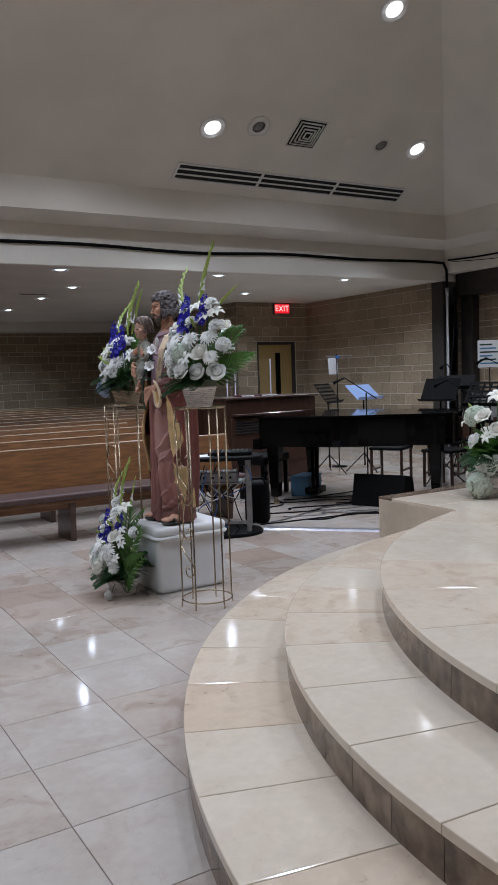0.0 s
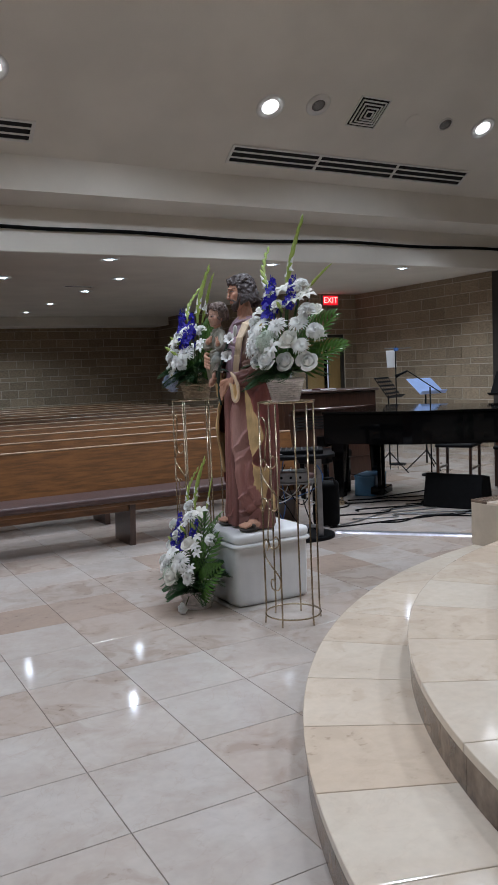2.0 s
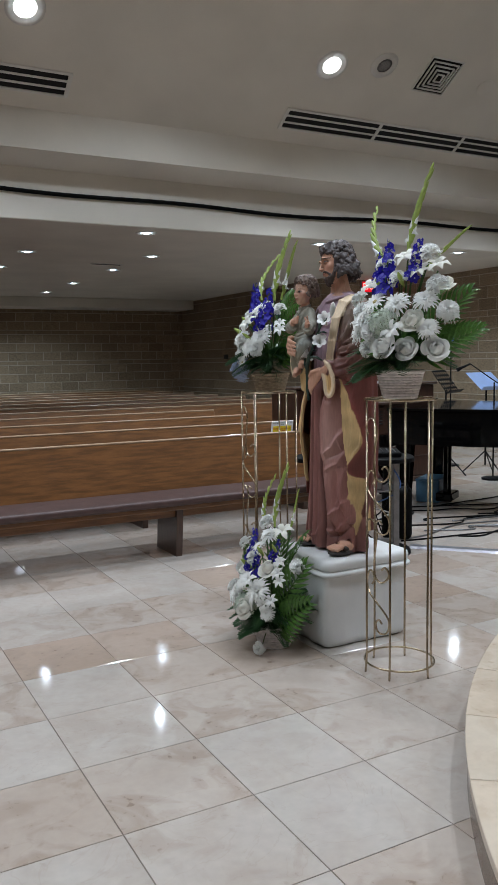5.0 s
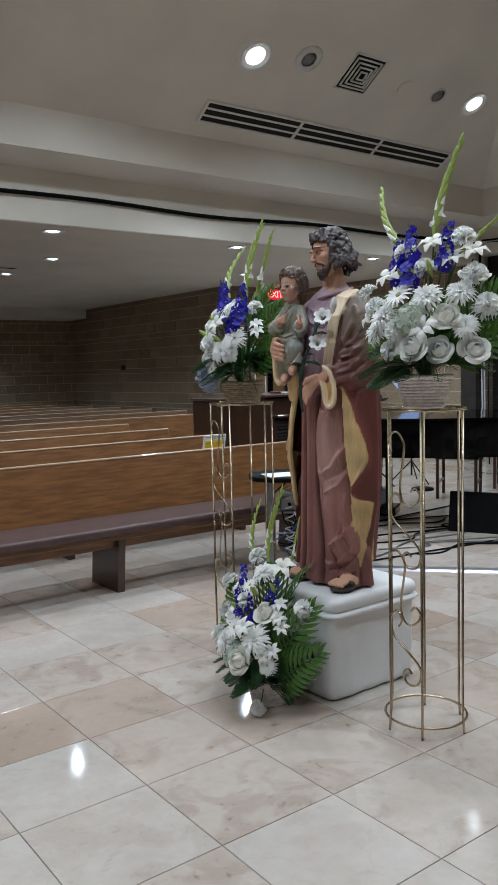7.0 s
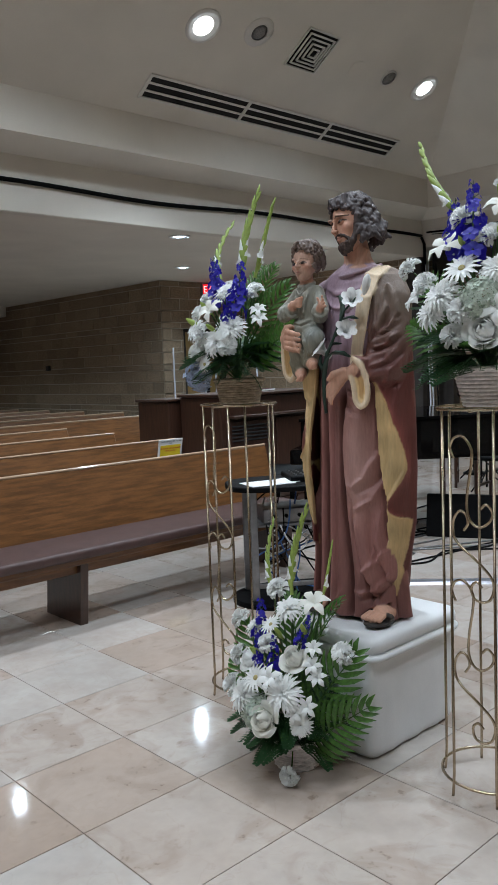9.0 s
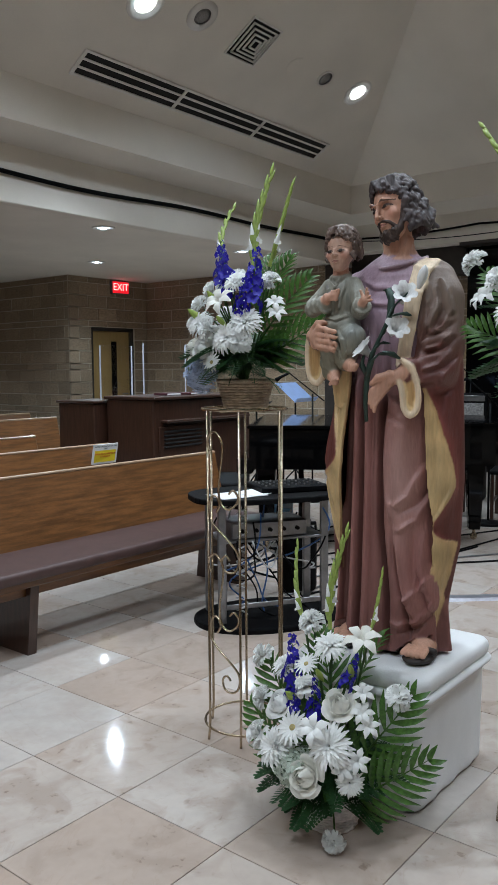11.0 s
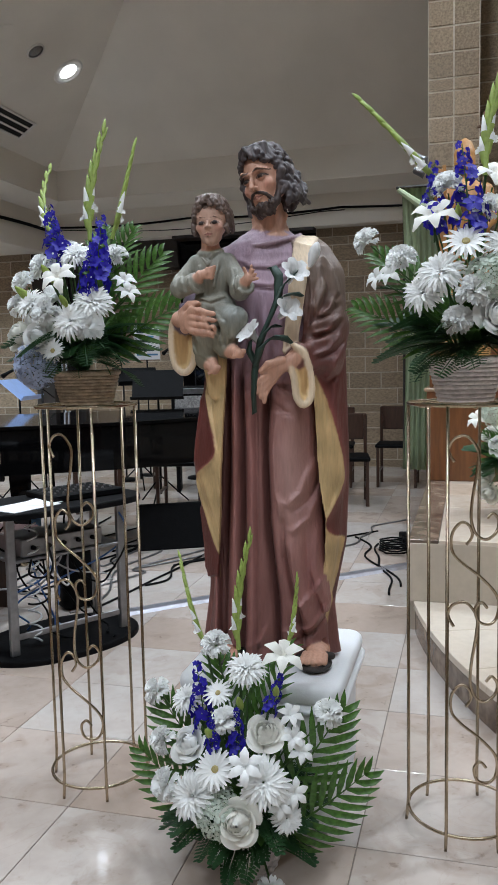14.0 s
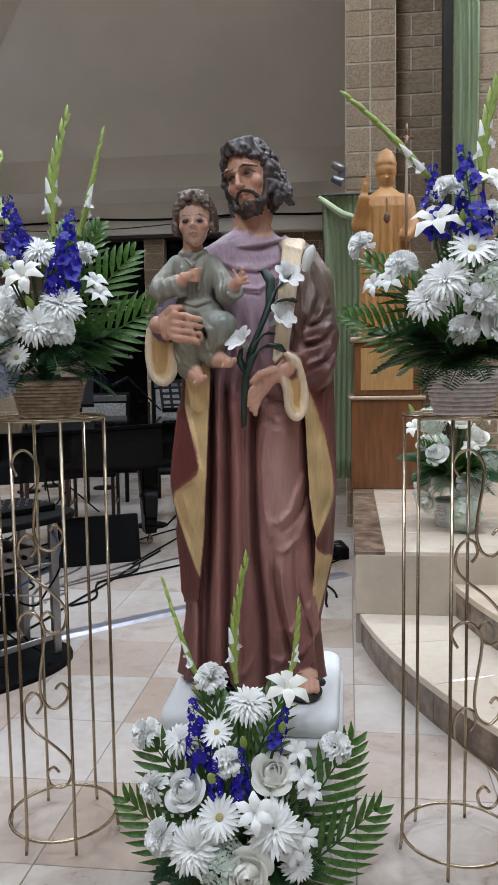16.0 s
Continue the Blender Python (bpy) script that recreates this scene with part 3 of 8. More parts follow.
PIANO = pose(4.62, 7.46, 0, 0, 0, -57.5)
grand_piano(PIANO)
bench = thing("piano_bench", "black padded piano bench", "bench", PIANO @ pose(-0.30, 0.35, 0))
part("seat", box(-0.18, 0.18, 0.0, 0.75, 0.40, 0.50, 0.025, segments=3), MATTE, bench)
for u, v in ((-0.14, 0.05), (0.14, 0.05), (-0.14, 0.70), (0.14, 0.70)):
    part("leg", box(u - 0.025, u + 0.025, v - 0.025, v + 0.025, 0, 0.41, 0.006), BLACK, bench)

POWDER = material("blue_plastic", (0.10, 0.25, 0.42), 0.4, spread=0.1)
crate = thing("blue_box", "small blue plastic box under the piano", "box", PIANO @ pose(0.15, 0.95, 0))
part("tray", box(-0.12, 0.12, -0.20, 0.20, 0.0, 0.22, 0.01), POWDER, crate)
part("lid", box(-0.125, 0.125, -0.205, 0.205, 0.215, 0.235, 0.006), POWDER, crate)


def stage_monitor(m):
    w = thing("stage_monitor", "black wedge stage monitor on the floor", "speaker", m)
    body = bmesh.new()
    prism([(-0.19, 0.0), (0.20, 0.0), (0.11, 0.30), (-0.10, 0.34)], -0.30, 0.30, body)
    bmesh.ops.transform(body, matrix=Matrix(((1, 0, 0, 0), (0, 0, 1, 0), (0, 1, 0, 0), (0, 0, 0, 1))), verts=body.verts)
    bmesh.ops.recalc_face_normals(body, faces=body.faces)
    bmesh.ops.bevel(body, geom=body.edges[:], offset=0.012, segments=2, affect="EDGES", profile=0.5)
    part("cabinet", body, MATTE, w)
    part("grille", box(-0.15, 0.15, -0.27, 0.27, -0.004, 0.004, 0.002, m=Matrix.Translation((0.162, 0, 0.155)) @ pose(0, 0, 0, 0, 73, 0)), GRILLE, w)
    return w


stage_monitor(pose(5.66, 6.62, 0, 0, 0, 26))

# mixer desk on an oval foot, with its cables
desk = thing("mixer_desk", "small grey metal desk with a rounded black top and hanging cables", "desk", pose(3.50, 6.44, 0, 0, 0, -33))
oval = lambda a, b, n=40, q=2.6: [(a * math.copysign(abs(math.cos(2 * math.pi * k / n)) ** (2 / q), math.cos(2 * math.pi * k / n)), b * math.copysign(abs(math.sin(2 * math.pi * k / n)) ** (2 / q), math.sin(2 * math.pi * k / n))) for k in range(n)]
part("top", prism(oval(0.44, 0.26, q=3), 0.695, 0.725, bevel=0.008), MATTE, desk)
part("base", prism(oval(0.42, 0.29, q=2.2), 0.0, 0.03, bevel=0.01), MATTE, desk)
for x, y in ((-0.30, -0.12), (0.30, -0.12), (-0.30, 0.14), (0.30, 0.14)):
    part("post", box(x - 0.022, x + 0.022, y - 0.014, y + 0.014, 0.03, 0.695, 0.004), GREYMETAL, desk)
part("shelf", box(-0.30, 0.30, -0.13, 0.15, 0.47, 0.485, 0.003), GREYMETAL, desk)
part("rail", box(-0.30, 0.30, -0.125, -0.115, 0.10, 0.13, 0.003), GREYMETAL, desk)
rack = thing("amplifier", "grey rack amplifier on the desk shelf", "amplifier", desk.matrix_world @ pose(-0.02, 0.02, 0.485))
part("case", box(-0.22, 0.22, -0.13, 0.12, 0.0, 0.09, 0.006), GREYMETAL, rack)
for k in range(5):
    part("knob", lathe([(0.012, 0), (0.010, 0.018)], 12, m=pose(-0.16 + 0.08 * k, -0.13, 0.045, 90)), MATTE, rack)
mixer = thing("mixer", "flat black audio mixer with rows of knobs", "mixer", desk.matrix_world @ pose(0.14, 0.04, 0.725))
part("case", box(-0.20, 0.20, -0.14, 0.15, 0.0, 0.035, 0.006), MATTE, mixer)
for i in range(8):
    for j in range(4):
        part("knob", lathe([(0.007, 0), (0.006, 0.007)], 8, m=pose(-0.16 + 0.045 * i, -0.09 + 0.06 * j, 0.035)), GREYMETAL, mixer)
sheet = thing("paper_sheets", "white sheets of paper spread on the desk", "paper", desk.matrix_world @ pose(-0.20, -0.08, 0.726, 0, 0, 14))
part("page", box(-0.14, 0.14, -0.10, 0.10, 0, 0.003), CLOTH, sheet)
part("page", box(0.02, 0.34, -0.12, 0.06, 0.003, 0.005, m=pose(0, 0, 0, 0, 0, 18)), CLOTH, sheet)
case = thing("gear_case", "black soft gear bag leaning by the desk", "bag", pose(4.05, 6.62, 0, 0, 0, -40))
part("bag", box(-0.12, 0.12, -0.08, 0.08, 0.0, 0.42, 0.045, segments=3), MATTE, case, smooth=True)
part("strap", tube([(-0.1, -0.09, 0.40), (-0.08, -0.14, 0.46), (0.08, -0.14, 0.46), (0.1, -0.09, 0.40)], 0.012, 6), MATTE, case)

WHITEWIRE = material("white_wire", (0.62, 0.62, 0.64), 0.5)
BLUEWIRE = material("blue_wire", (0.06, 0.16, 0.45), 0.5)


def loose_cable(start, end, sag, mat, radius=0.005, wander=0.05, seed=0, n=24, floor=False, label="loose audio cable"):
    rnd = random.Random(seed)
    a, b = Vector(start), Vector(end)
    side = Vector((rnd.uniform(-1, 1), rnd.uniform(-1, 1), 0))
    f1, f2 = rnd.uniform(1, 3), rnd.uniform(2, 5)
    pts = []
    for k in range(n + 1):
        s = k / n
        p = a.lerp(b, s) + side * wander * (math.sin(f1 * math.pi * s) + 0.5 * math.sin(f2 * math.pi * s))
        p.z -= sag * 4 * s * (1 - s)
        p.z = max(p.z, radius)
        pts.append(p)
    ob = part("cable", tube(pts, radius, 6), mat, smooth=True)
    return tagged(ob, label, "cable", "loose cables")


for k in range(16):
    rnd = random.Random(k)
    x0, y0 = rnd.uniform(-0.25, 0.3), rnd.uniform(-0.15, 0.15)
    a = desk.matrix_world @ Vector((x0, y0, rnd.uniform(0.5, 0.69)))
    b = desk.matrix_world @ Vector((rnd.uniform(-0.35, 0.35), rnd.uniform(-0.25, 0.2), rnd.choice((0.04, 0.04, 0.3, 0.5))))
    loose_cable(a, b, rnd.uniform(0.05, 0.22), (MATTE, MATTE, WHITEWIRE, BLUEWIRE)[k % 4], 0.005, 0.07, k, label=("black", "black", "white", "blue")[k % 4] + " audio cable hanging under the desk")
spiral = [desk.matrix_world @ Vector((-0.18 + 0.03 * math.cos(0.7 * k), -0.10 + 0.03 * math.sin(0.7 * k), 0.06 + 0.0075 * k)) for k in range(80)]
tagged(part("cable", tube(spiral, 0.005, 6), WHITEWIRE, smooth=True), "white cable coiled round the desk post", "cable", "loose cables")
floor_runs = [((3.9, 6.6), (5.4, 6.7)), ((4.0, 6.5), (5.9, 6.2)), ((4.3, 7.0), (6.2, 6.6)), ((4.6, 7.4), (5.8, 7.2)), ((4.9, 6.6), (6.4, 5.5)), ((5.0, 6.4), (6.3, 5.2)), ((5.2, 7.5), (6.6, 7.6)), ((5.5, 6.3), (7.4, 6.0)),
              ((5.7, 5.4), (6.9, 5.0)), ((4.2, 6.9), (5.2, 7.9)), ((5.0, 7.6), (6.5, 7.0)), ((5.3, 7.0), (6.8, 6.2)), ((4.4, 6.7), (5.6, 6.35)), ((4.5, 6.4), (5.5, 6.25)), ((5.9, 5.1), (4.6, 4.9)), ((6.1, 5.3), (4.8, 4.86)), ((4.9, 6.9), (5.6, 6.8)), ((4.7, 7.0), (5.9, 6.9))]
for k, (a, b) in enumerate(floor_runs):
    loose_cable((*a, 0.008), (*b, 0.008), 0, MATTE if k % 4 else GREYMETAL, 0.007, 0.11, 50 + k, 30, label="black cable lying on the tile floor")

# metal cable cover across the floor
cover = thing("cable_cover", "long grey metal cable cover strip across the floor", "cable cover")
a, b = Vector((3.95, 6.33, 0)), Vector((5.35, 4.80, 0))
d = (b - a).normalized()
m = Matrix.Translation(a) @ pose(0, 0, 0, 0, 0, math.degrees(math.atan2(d.y, d.x)))
cover.matrix_world = m
c = bmesh.new()
prism([(-0.06, 0.0), (0.06, 0.0), (0.035, 0.014), (-0.035, 0.014)], 0, (b - a).length, c)
bmesh.ops.transform(c, matrix=Matrix(((0, 0, 1, 0), (1, 0, 0, 0), (0, 1, 0, 0), (0, 0, 0, 1))), verts=c.verts)
bmesh.ops.recalc_face_normals(c, faces=c.faces)
part("strip", c, material("bare_aluminium", (0.60, 0.60, 0.66), 0.28, 0.75, spread=0.10, scale=12, fine=80, bump=0.04), cover)


def music_stand(x, y, rz, h=1.15, blue=False, tilt=-35, solid=False):
    s = thing("music_stand", "black metal music stand with a tilted desk" if not blue else "music stand with a perforated desk coloured pale blue for its bright reflection", "music stand", pose(x, y, 0, 0, 0, rz), group="music stands")
    part("pole", tube([(0, 0, 0.10), (0, 0, h - 0.1)], 0.011, 8), MATTE, s, smooth=True)
    for k in range(3):
        a = radians(120 * k + 20)
        part("leg", tube([(0, 0, 0.28), (0.28 * math.cos(a), 0.28 * math.sin(a), 0.012)], 0.008, 6), MATTE, s)
    tm = Matrix.Translation((0, 0, h)) @ pose(0, 0, 0, tilt, 0, 0)
    mat = REFLECTPLATE if blue else MATTE
    grid = bmesh.new()
    if solid:
        box(-0.25, 0.25, -0.004, 0.0, -0.155, 0.165, 0.0015, bm=grid, m=tm)
    for i in range(0 if solid else 7):
        box(-0.25 + 0.08 * i - 0.012, -0.25 + 0.08 * i + 0.012, -0.004, 0.0, -0.15, 0.17, bm=grid, m=tm)
    for j in range(0 if solid else 6):
        box(-0.26, 0.26, -0.004, 0.0, -0.15 + 0.062 * j - 0.012, -0.15 + 0.062 * j + 0.012, bm=grid, m=tm)
    tagged(part("desk", grid, mat, s), kind="stuff")
    part("ledge", box(-0.26, 0.26, -0.06, 0.0, -0.165, -0.155, 0.002, m=tm), mat, s)
    return s


# the blue base colour stands for a lamp's reflection on the desk
REFLECTPLATE = material("blue_reflection_metal", (0.40, 0.55, 0.90), 0.28, 0.35, spread=0.05)
music_stand(6.80, 9.1, 30)
music_stand(7.32, 8.95, 8, blue=True, tilt=-50, solid=True)
music_stand(8.2, 8.0, -50, 1.25, tilt=-55, solid=True)
music_stand(6.75, 6.1, -70, 1.15, tilt=-40)
music_stand(7.3, 7.4, -75, 1.18, tilt=-30, solid=True)
# a printed notice on a thin stand by the corner
notice = thing("notice_stand", "white printed notice card on a thin black stand", "notice", pose(9.18, 8.29, 0, 0, 0, -42))
part("base", lathe([(0.14, 0.0), (0.14, 0.012), (0.02, 0.02)], 20), MATTE, notice)
part("pole", tube([(0, 0, 0.015), (0, 0, 1.52)], 0.010, 8), MATTE, notice, smooth=True)
part("card", box(-0.17, 0.17, -0.018, -0.012, 1.44, 1.84, 0.002), CLOTH, notice, "white printed card")
for k in range(6):
    part("print_bar", box(-0.14, 0.14 - 0.05 * (k % 3), -0.020, -0.018, 1.49 + 0.055 * k, 1.512 + 0.055 * k), (POWDER, INK)[k % 2], notice)
# thin cables that hang beside the corner post
for k, (dx, dz, mat) in enumerate(((0.0, 0.012, WHITEWIRE), (0.10, 0.012, MATTE), (-0.10, 0.012, WHITEWIRE), (-0.35, 0.012, MATTE))):
    loose_cable((9.95, 9.92 + 0.5 * min(0, dx), 2.80), (9.75 + dx, 9.70 + dx, dz), 0.03, mat, 0.011, 0.03, 90 + k, label=("white", "black", "white", "black")[k] + " cable hanging beside the corner post")
for x, y, h, w, d2 in ((8.15, 7.3, 0.42, 0.52, 0.3), (8.5, 6.6, 0.55, 0.55, 0.32)):
    amp = thing("guitar_amplifier", "black guitar amplifier cabinet", "amplifier", pose(x, y, 0, 0, 0, -75))
    part("cabinet", box(-w / 2, w / 2, -d2 / 2, d2 / 2, 0.72, 0.72 + h, 0.02, segments=2), MATTE, amp)
    part("grille", box(-w / 2 + 0.04, w / 2 - 0.04, -d2 / 2 - 0.006, -d2 / 2, 0.76, 0.72 + h - 0.10, 0.003), GRILLE, amp)
    part("panel", box(-w / 2 + 0.03, w / 2 - 0.03, -d2 / 2 - 0.008, -d2 / 2, 0.72 + h - 0.08, 0.72 + h - 0.02, 0.003), GREYMETAL, amp)
    for k in (-1, 1):
        part("leg", box(k * w * 0.4 - 0.02, k * w * 0.4 + 0.02, -0.12, 0.12, 0.0, 0.722, 0.005), MATTE, amp)


def mic_stand(x, y, rz, h=1.25, reach=0.5):
    s = thing("microphone_stand", "black boom microphone stand with a round base", "microphone stand", pose(x, y, 0, 0, 0, rz), group="microphone stands")
    part("base", lathe([(0.13, 0.0), (0.13, 0.02), (0.10, 0.03), (0.02, 0.04)], 28), MATTE, s, smooth=True)
    part("pole", tube([(0, 0, 0.03), (0, 0, h)], 0.010, 8), MATTE, s, smooth=True)
    part("boom", tube([(-0.15, 0, h - 0.08), (reach, 0, h + 0.22)], 0.007, 8), MATTE, s, smooth=True)
    part("microphone", tube([(reach, 0, h + 0.22), (reach + 0.10, 0, h + 0.18), (reach + 0.16, 0, h + 0.15)], [0.012, 0.015, 0.024], 10), MATTE, s, smooth=True)
    return s


mic_stand(6.87, 6.50, 150, 1.10, 0.25)
# a power strip with its coil of cable beside the platform
power = thing("power_box", "small black power box with sockets on the floor", "power box", pose(5.87, 4.86, 0, 0, 0, 12))
part("case", box(-0.13, 0.13, -0.07, 0.07, 0.0, 0.09, 0.012, segments=2), MATTE, power)
for k in range(3):
    part("socket", lathe([(0.022, 0.0), (0.022, 0.004), (0.016, 0.006)], 14, m=pose(-0.08 + 0.08 * k, 0.0, 0.09)), GREYMETAL, power)
coil = [(5.70 + (0.13 + 0.012 * math.sin(2.3 * k)) * math.cos(0.42 * k), 4.95 + (0.11 + 0.012 * math.cos(1.7 * k)) * math.sin(0.42 * k), 0.008 + 0.0011 * k) for k in range(75)]
tagged(part("cable", tube(coil, 0.007, 6), MATTE, smooth=True), "black cable coiled on the floor beside the platform", "cable", "loose cables")
mic_stand(8.7, 8.4, 200, 1.3, 0.5)
mic_stand(9.0, 7.6, 170, 1.35, 0.55)
mic_stand(7.0, 8.5, 160, 1.15, 0.3)


def side_chair(x, y, rz):
    s = thing("side_chair", "dark wooden side chair with a black seat", "chair", pose(x, y, 0, 0, 0, rz), group="musicians' chairs")
    part("seat", box(-0.23, 0.23, -0.22, 0.22, 0.43, 0.47, 0.015, segments=2), MATTE, s)
    part("backrest", box(-0.22, 0.22, 0.21, 0.235, 0.62, 0.88, 0.01, m=pose(0, 0, 0, -6)), DARKWOOD, s)
    for u, v, h in ((-0.2, -0.19, 0.43), (0.2, -0.19, 0.43), (-0.2, 0.2, 0.85), (0.2, 0.2, 0.85)):
        part("leg", box(u - 0.016, u + 0.016, v - 0.016, v + 0.016, 0, h, 0.004), DARKWOOD, s)
    for u in (-0.2, 0.2):
        part("stretcher", box(u - 0.01, u + 0.01, -0.18, 0.19, 0.16, 0.185), DARKWOOD, s)
    return s


for x, y, rz in ((7.1, 7.1, -80), (7.3, 6.4, -75), (7.6, 5.6, -80), (7.9, 7.9, -60), (8.7, 5.9, -85), (8.8, 5.2, -90), (6.9, 7.9, -60)):
    side_chair(x, y, rz)

# a page held by a blue clip on a thin stand behind the organ
clip_stand = thing("page_stand", "thin black stand holding a white page under a blue clip", "stand", pose(7.47, 9.75, 0))
part("base", lathe([(0.12, 0.0), (0.12, 0.012), (0.02, 0.02)], 20), MATTE, clip_stand)
part("pole", tube([(0, 0, 0.015), (0, 0, 1.72)], 0.009, 8), MATTE, clip_stand, smooth=True)
part("page", box(-0.09, 0.09, -0.016, -0.012, 1.42, 1.67, 0.001, m=pose(0, 0, 0, -4)), CLOTH, clip_stand, "white page")
part("clip", box(-0.04, 0.04, -0.03, -0.008, 1.655, 1.70, 0.006), BLUEWIRE, clip_stand, "blue spring clip")
part("bar", tube([(-0.20, 0, 1.69), (0.30, 0, 1.695)], 0.007, 6), GREYMETAL, clip_stand)


# ---- the statue: solid modelling by distance fields, meshed as one skin ----
def skin(field, origin, h):
    """A smooth quad skin on the zero level of a sampled distance field."""
    inside = field < 0
    n = np.array(field.shape)
    corners = [(a, b, c) for a in (0, 1) for b in (0, 1) for c in (0, 1)]
    cut = lambda arr, o: arr[o[0]:n[0] - 1 + o[0], o[1]:n[1] - 1 + o[1], o[2]:n[2] - 1 + o[2]]
    total = sum(cut(inside, o).astype(np.int8) for o in corners)
    cells = np.argwhere((total > 0) & (total < 8))
    ids = -np.ones(n - 1, dtype=np.int64)
    ids[cells[:, 0], cells[:, 1], cells[:, 2]] = np.arange(len(cells))
    acc, cnt = np.zeros((len(cells), 3)), np.zeros(len(cells))
    for a in corners:
        for ax in range(3):
            if a[ax]:
                continue
            b = list(a)
            b[ax] = 1
            fa = field[cells[:, 0] + a[0], cells[:, 1] + a[1], cells[:, 2] + a[2]]
            fb = field[cells[:, 0] + b[0], cells[:, 1] + b[1], cells[:, 2] + b[2]]
            hit = (fa < 0) != (fb < 0)
            s = np.where(hit, fa / np.where(hit, fa - fb, 1), 0)
            p = np.tile(np.array(a, float), (len(cells), 1))
            p[:, ax] += s
            acc += p * hit[:, None]
            cnt += hit
    verts = origin + (cells + acc / cnt[:, None]) * h
    faces = []
    for ax in range(3):
        u, v = (ax + 1) % 3, (ax + 2) % 3
        lo, hi = [slice(None)] * 3, [slice(None)] * 3
        lo[ax], hi[ax] = slice(0, n[ax] - 1), slice(1, n[ax])
        e = np.argwhere(inside[tuple(lo)] != inside[tuple(hi)])
        e = e[(e[:, u] > 0) & (e[:, v] > 0) & (e[:, u] < n[u] - 1) & (e[:, v] < n[v] - 1)]
        quad_ids = []
        for du, dv in ((1, 1), (0, 1), (0, 0), (1, 0)):
            c = e.copy()
            c[:, u] -= du
            c[:, v] -= dv
            quad_ids.append(ids[c[:, 0], c[:, 1], c[:, 2]])
        q = np.stack(quad_ids, 1)
        flip = ~inside[e[:, 0], e[:, 1], e[:, 2]]
        q[flip] = q[flip][:, ::-1]
        faces.append(q)
    return verts, np.concatenate(faces)


def sd_capsule(p, a, b, ra, rb=None):
    rb = ra if rb is None else rb
    a, b = np.array(a, np.float32), np.array(b, np.float32)
    ab = b - a
    t = np.clip(((p - a) @ ab) / (ab @ ab), 0, 1)
    d = p - a - t[..., None] * ab
    return np.sqrt((d * d).sum(-1)) - (ra + (rb - ra) * t)


def sd_ellipsoid(p, c, r):
    q = (p - np.array(c, np.float32))
    r = np.array(r, np.float32)
    k0 = np.sqrt(((q / r) ** 2).sum(-1)) + 1e-6
    k1 = np.sqrt(((q / (r * r)) ** 2).sum(-1)) + 1e-6
    return k0 * (k0 - 1) / k1


class Solid:
    """A list of (distance function, bounds, colour, blend) united smoothly; a negative sign carves."""

    def __init__(self):
        self.prims = []

    def add(self, fn, lo, hi, colour, k=0.01, carve=False):
        self.prims.append((fn, np.array(lo), np.array(hi), colour, k, carve))

    def capsule(self, a, b, ra, rb=None, colour=(1, 1, 1), k=0.01, carve=False):
        r = max(ra, rb or ra) + 0.004
        self.add(lambda p: sd_capsule(p, a, b, ra, rb), np.minimum(a, b) - r, np.maximum(a, b) + r, colour, k, carve)

    def path(self, pts, radii, colour, k=0.01):
        for i in range(len(pts) - 1):
            self.capsule(pts[i], pts[i + 1], radii[i], radii[i + 1], colour, k)

    def ball(self, c, r, colour, k=0.01, carve=False):
        r = (r, r, r) if isinstance(r, float) else r
        self.add(lambda p: sd_ellipsoid(p, c, r), np.array(c) - r, np.array(c) + r, colour, k, carve)

    def mesh(self, lo, hi, h, relief=None):
        lo, hi = np.array(lo, float), np.array(hi, float)
        n = np.ceil((hi - lo) / h).astype(int) + 1
        field = np.full(n, 0.08, np.float32)
        for fn, a, b, colour, k, carve in self.prims:
            pad = max(k, 2.5 * h) + (0.016 if relief is not None else 0.004)
            i0 = np.clip(((a - pad - lo) / h).astype(int), 0, n)
            i1 = np.clip(((b + pad - lo) / h).astype(int) + 2, 0, n)
            if np.any(i1 <= i0):
                continue
            g = np.stack(np.meshgrid(*[lo[q] + h * np.arange(i0[q], i1[q]) for q in range(3)], indexing="ij"), -1).astype(np.float32)
            d = fn(g)
            sl = tuple(slice(i0[q], i1[q]) for q in range(3))
            f = field[sl]
            if carve:
                e = np.clip(0.5 - 0.5 * (f + d) / k, 0, 1)
                field[sl] = f * (1 - e) - d * e + k * e * (1 - e)
            else:
                e = np.clip(0.5 + 0.5 * (f - d) / k, 0, 1)
                field[sl] = f * (1 - e) + d * e - k * e * (1 - e)
        if relief is not None:
            xs, ys, zs = [lo[q] + h * np.arange(n[q]) for q in range(3)]
            drape = relief.at(xs[:, None], zs[None, :])
            near = np.clip((-0.02 - ys) / 0.05, 0, 1).astype(np.float32)
            for j in range(n[1]):
                if near[j] > 0:
                    field[:, j, :] -= near[j] * drape
        verts, faces = skin(field, lo, h)
        best, paint = np.full(len(verts), 9.0), np.zeros((len(verts), 4))
        paint[:, 3] = 1
        vp = verts.astype(np.float32)
        for fn, a, b, colour, k, carve in self.prims:
            if carve and colour is None:
                continue
            m = np.all((vp > a - 0.014) & (vp < b + 0.014), axis=1)
            if not m.any():
                continue
            d = np.abs(fn(vp[m])) if carve else fn(vp[m])
            idx = np.where(m)[0][d < best[m]]
            sub = d[d < best[m]]
            best[idx] = sub
            paint[idx, :3] = colour(vp[idx]) if callable(colour) else colour
        return verts, faces, paint


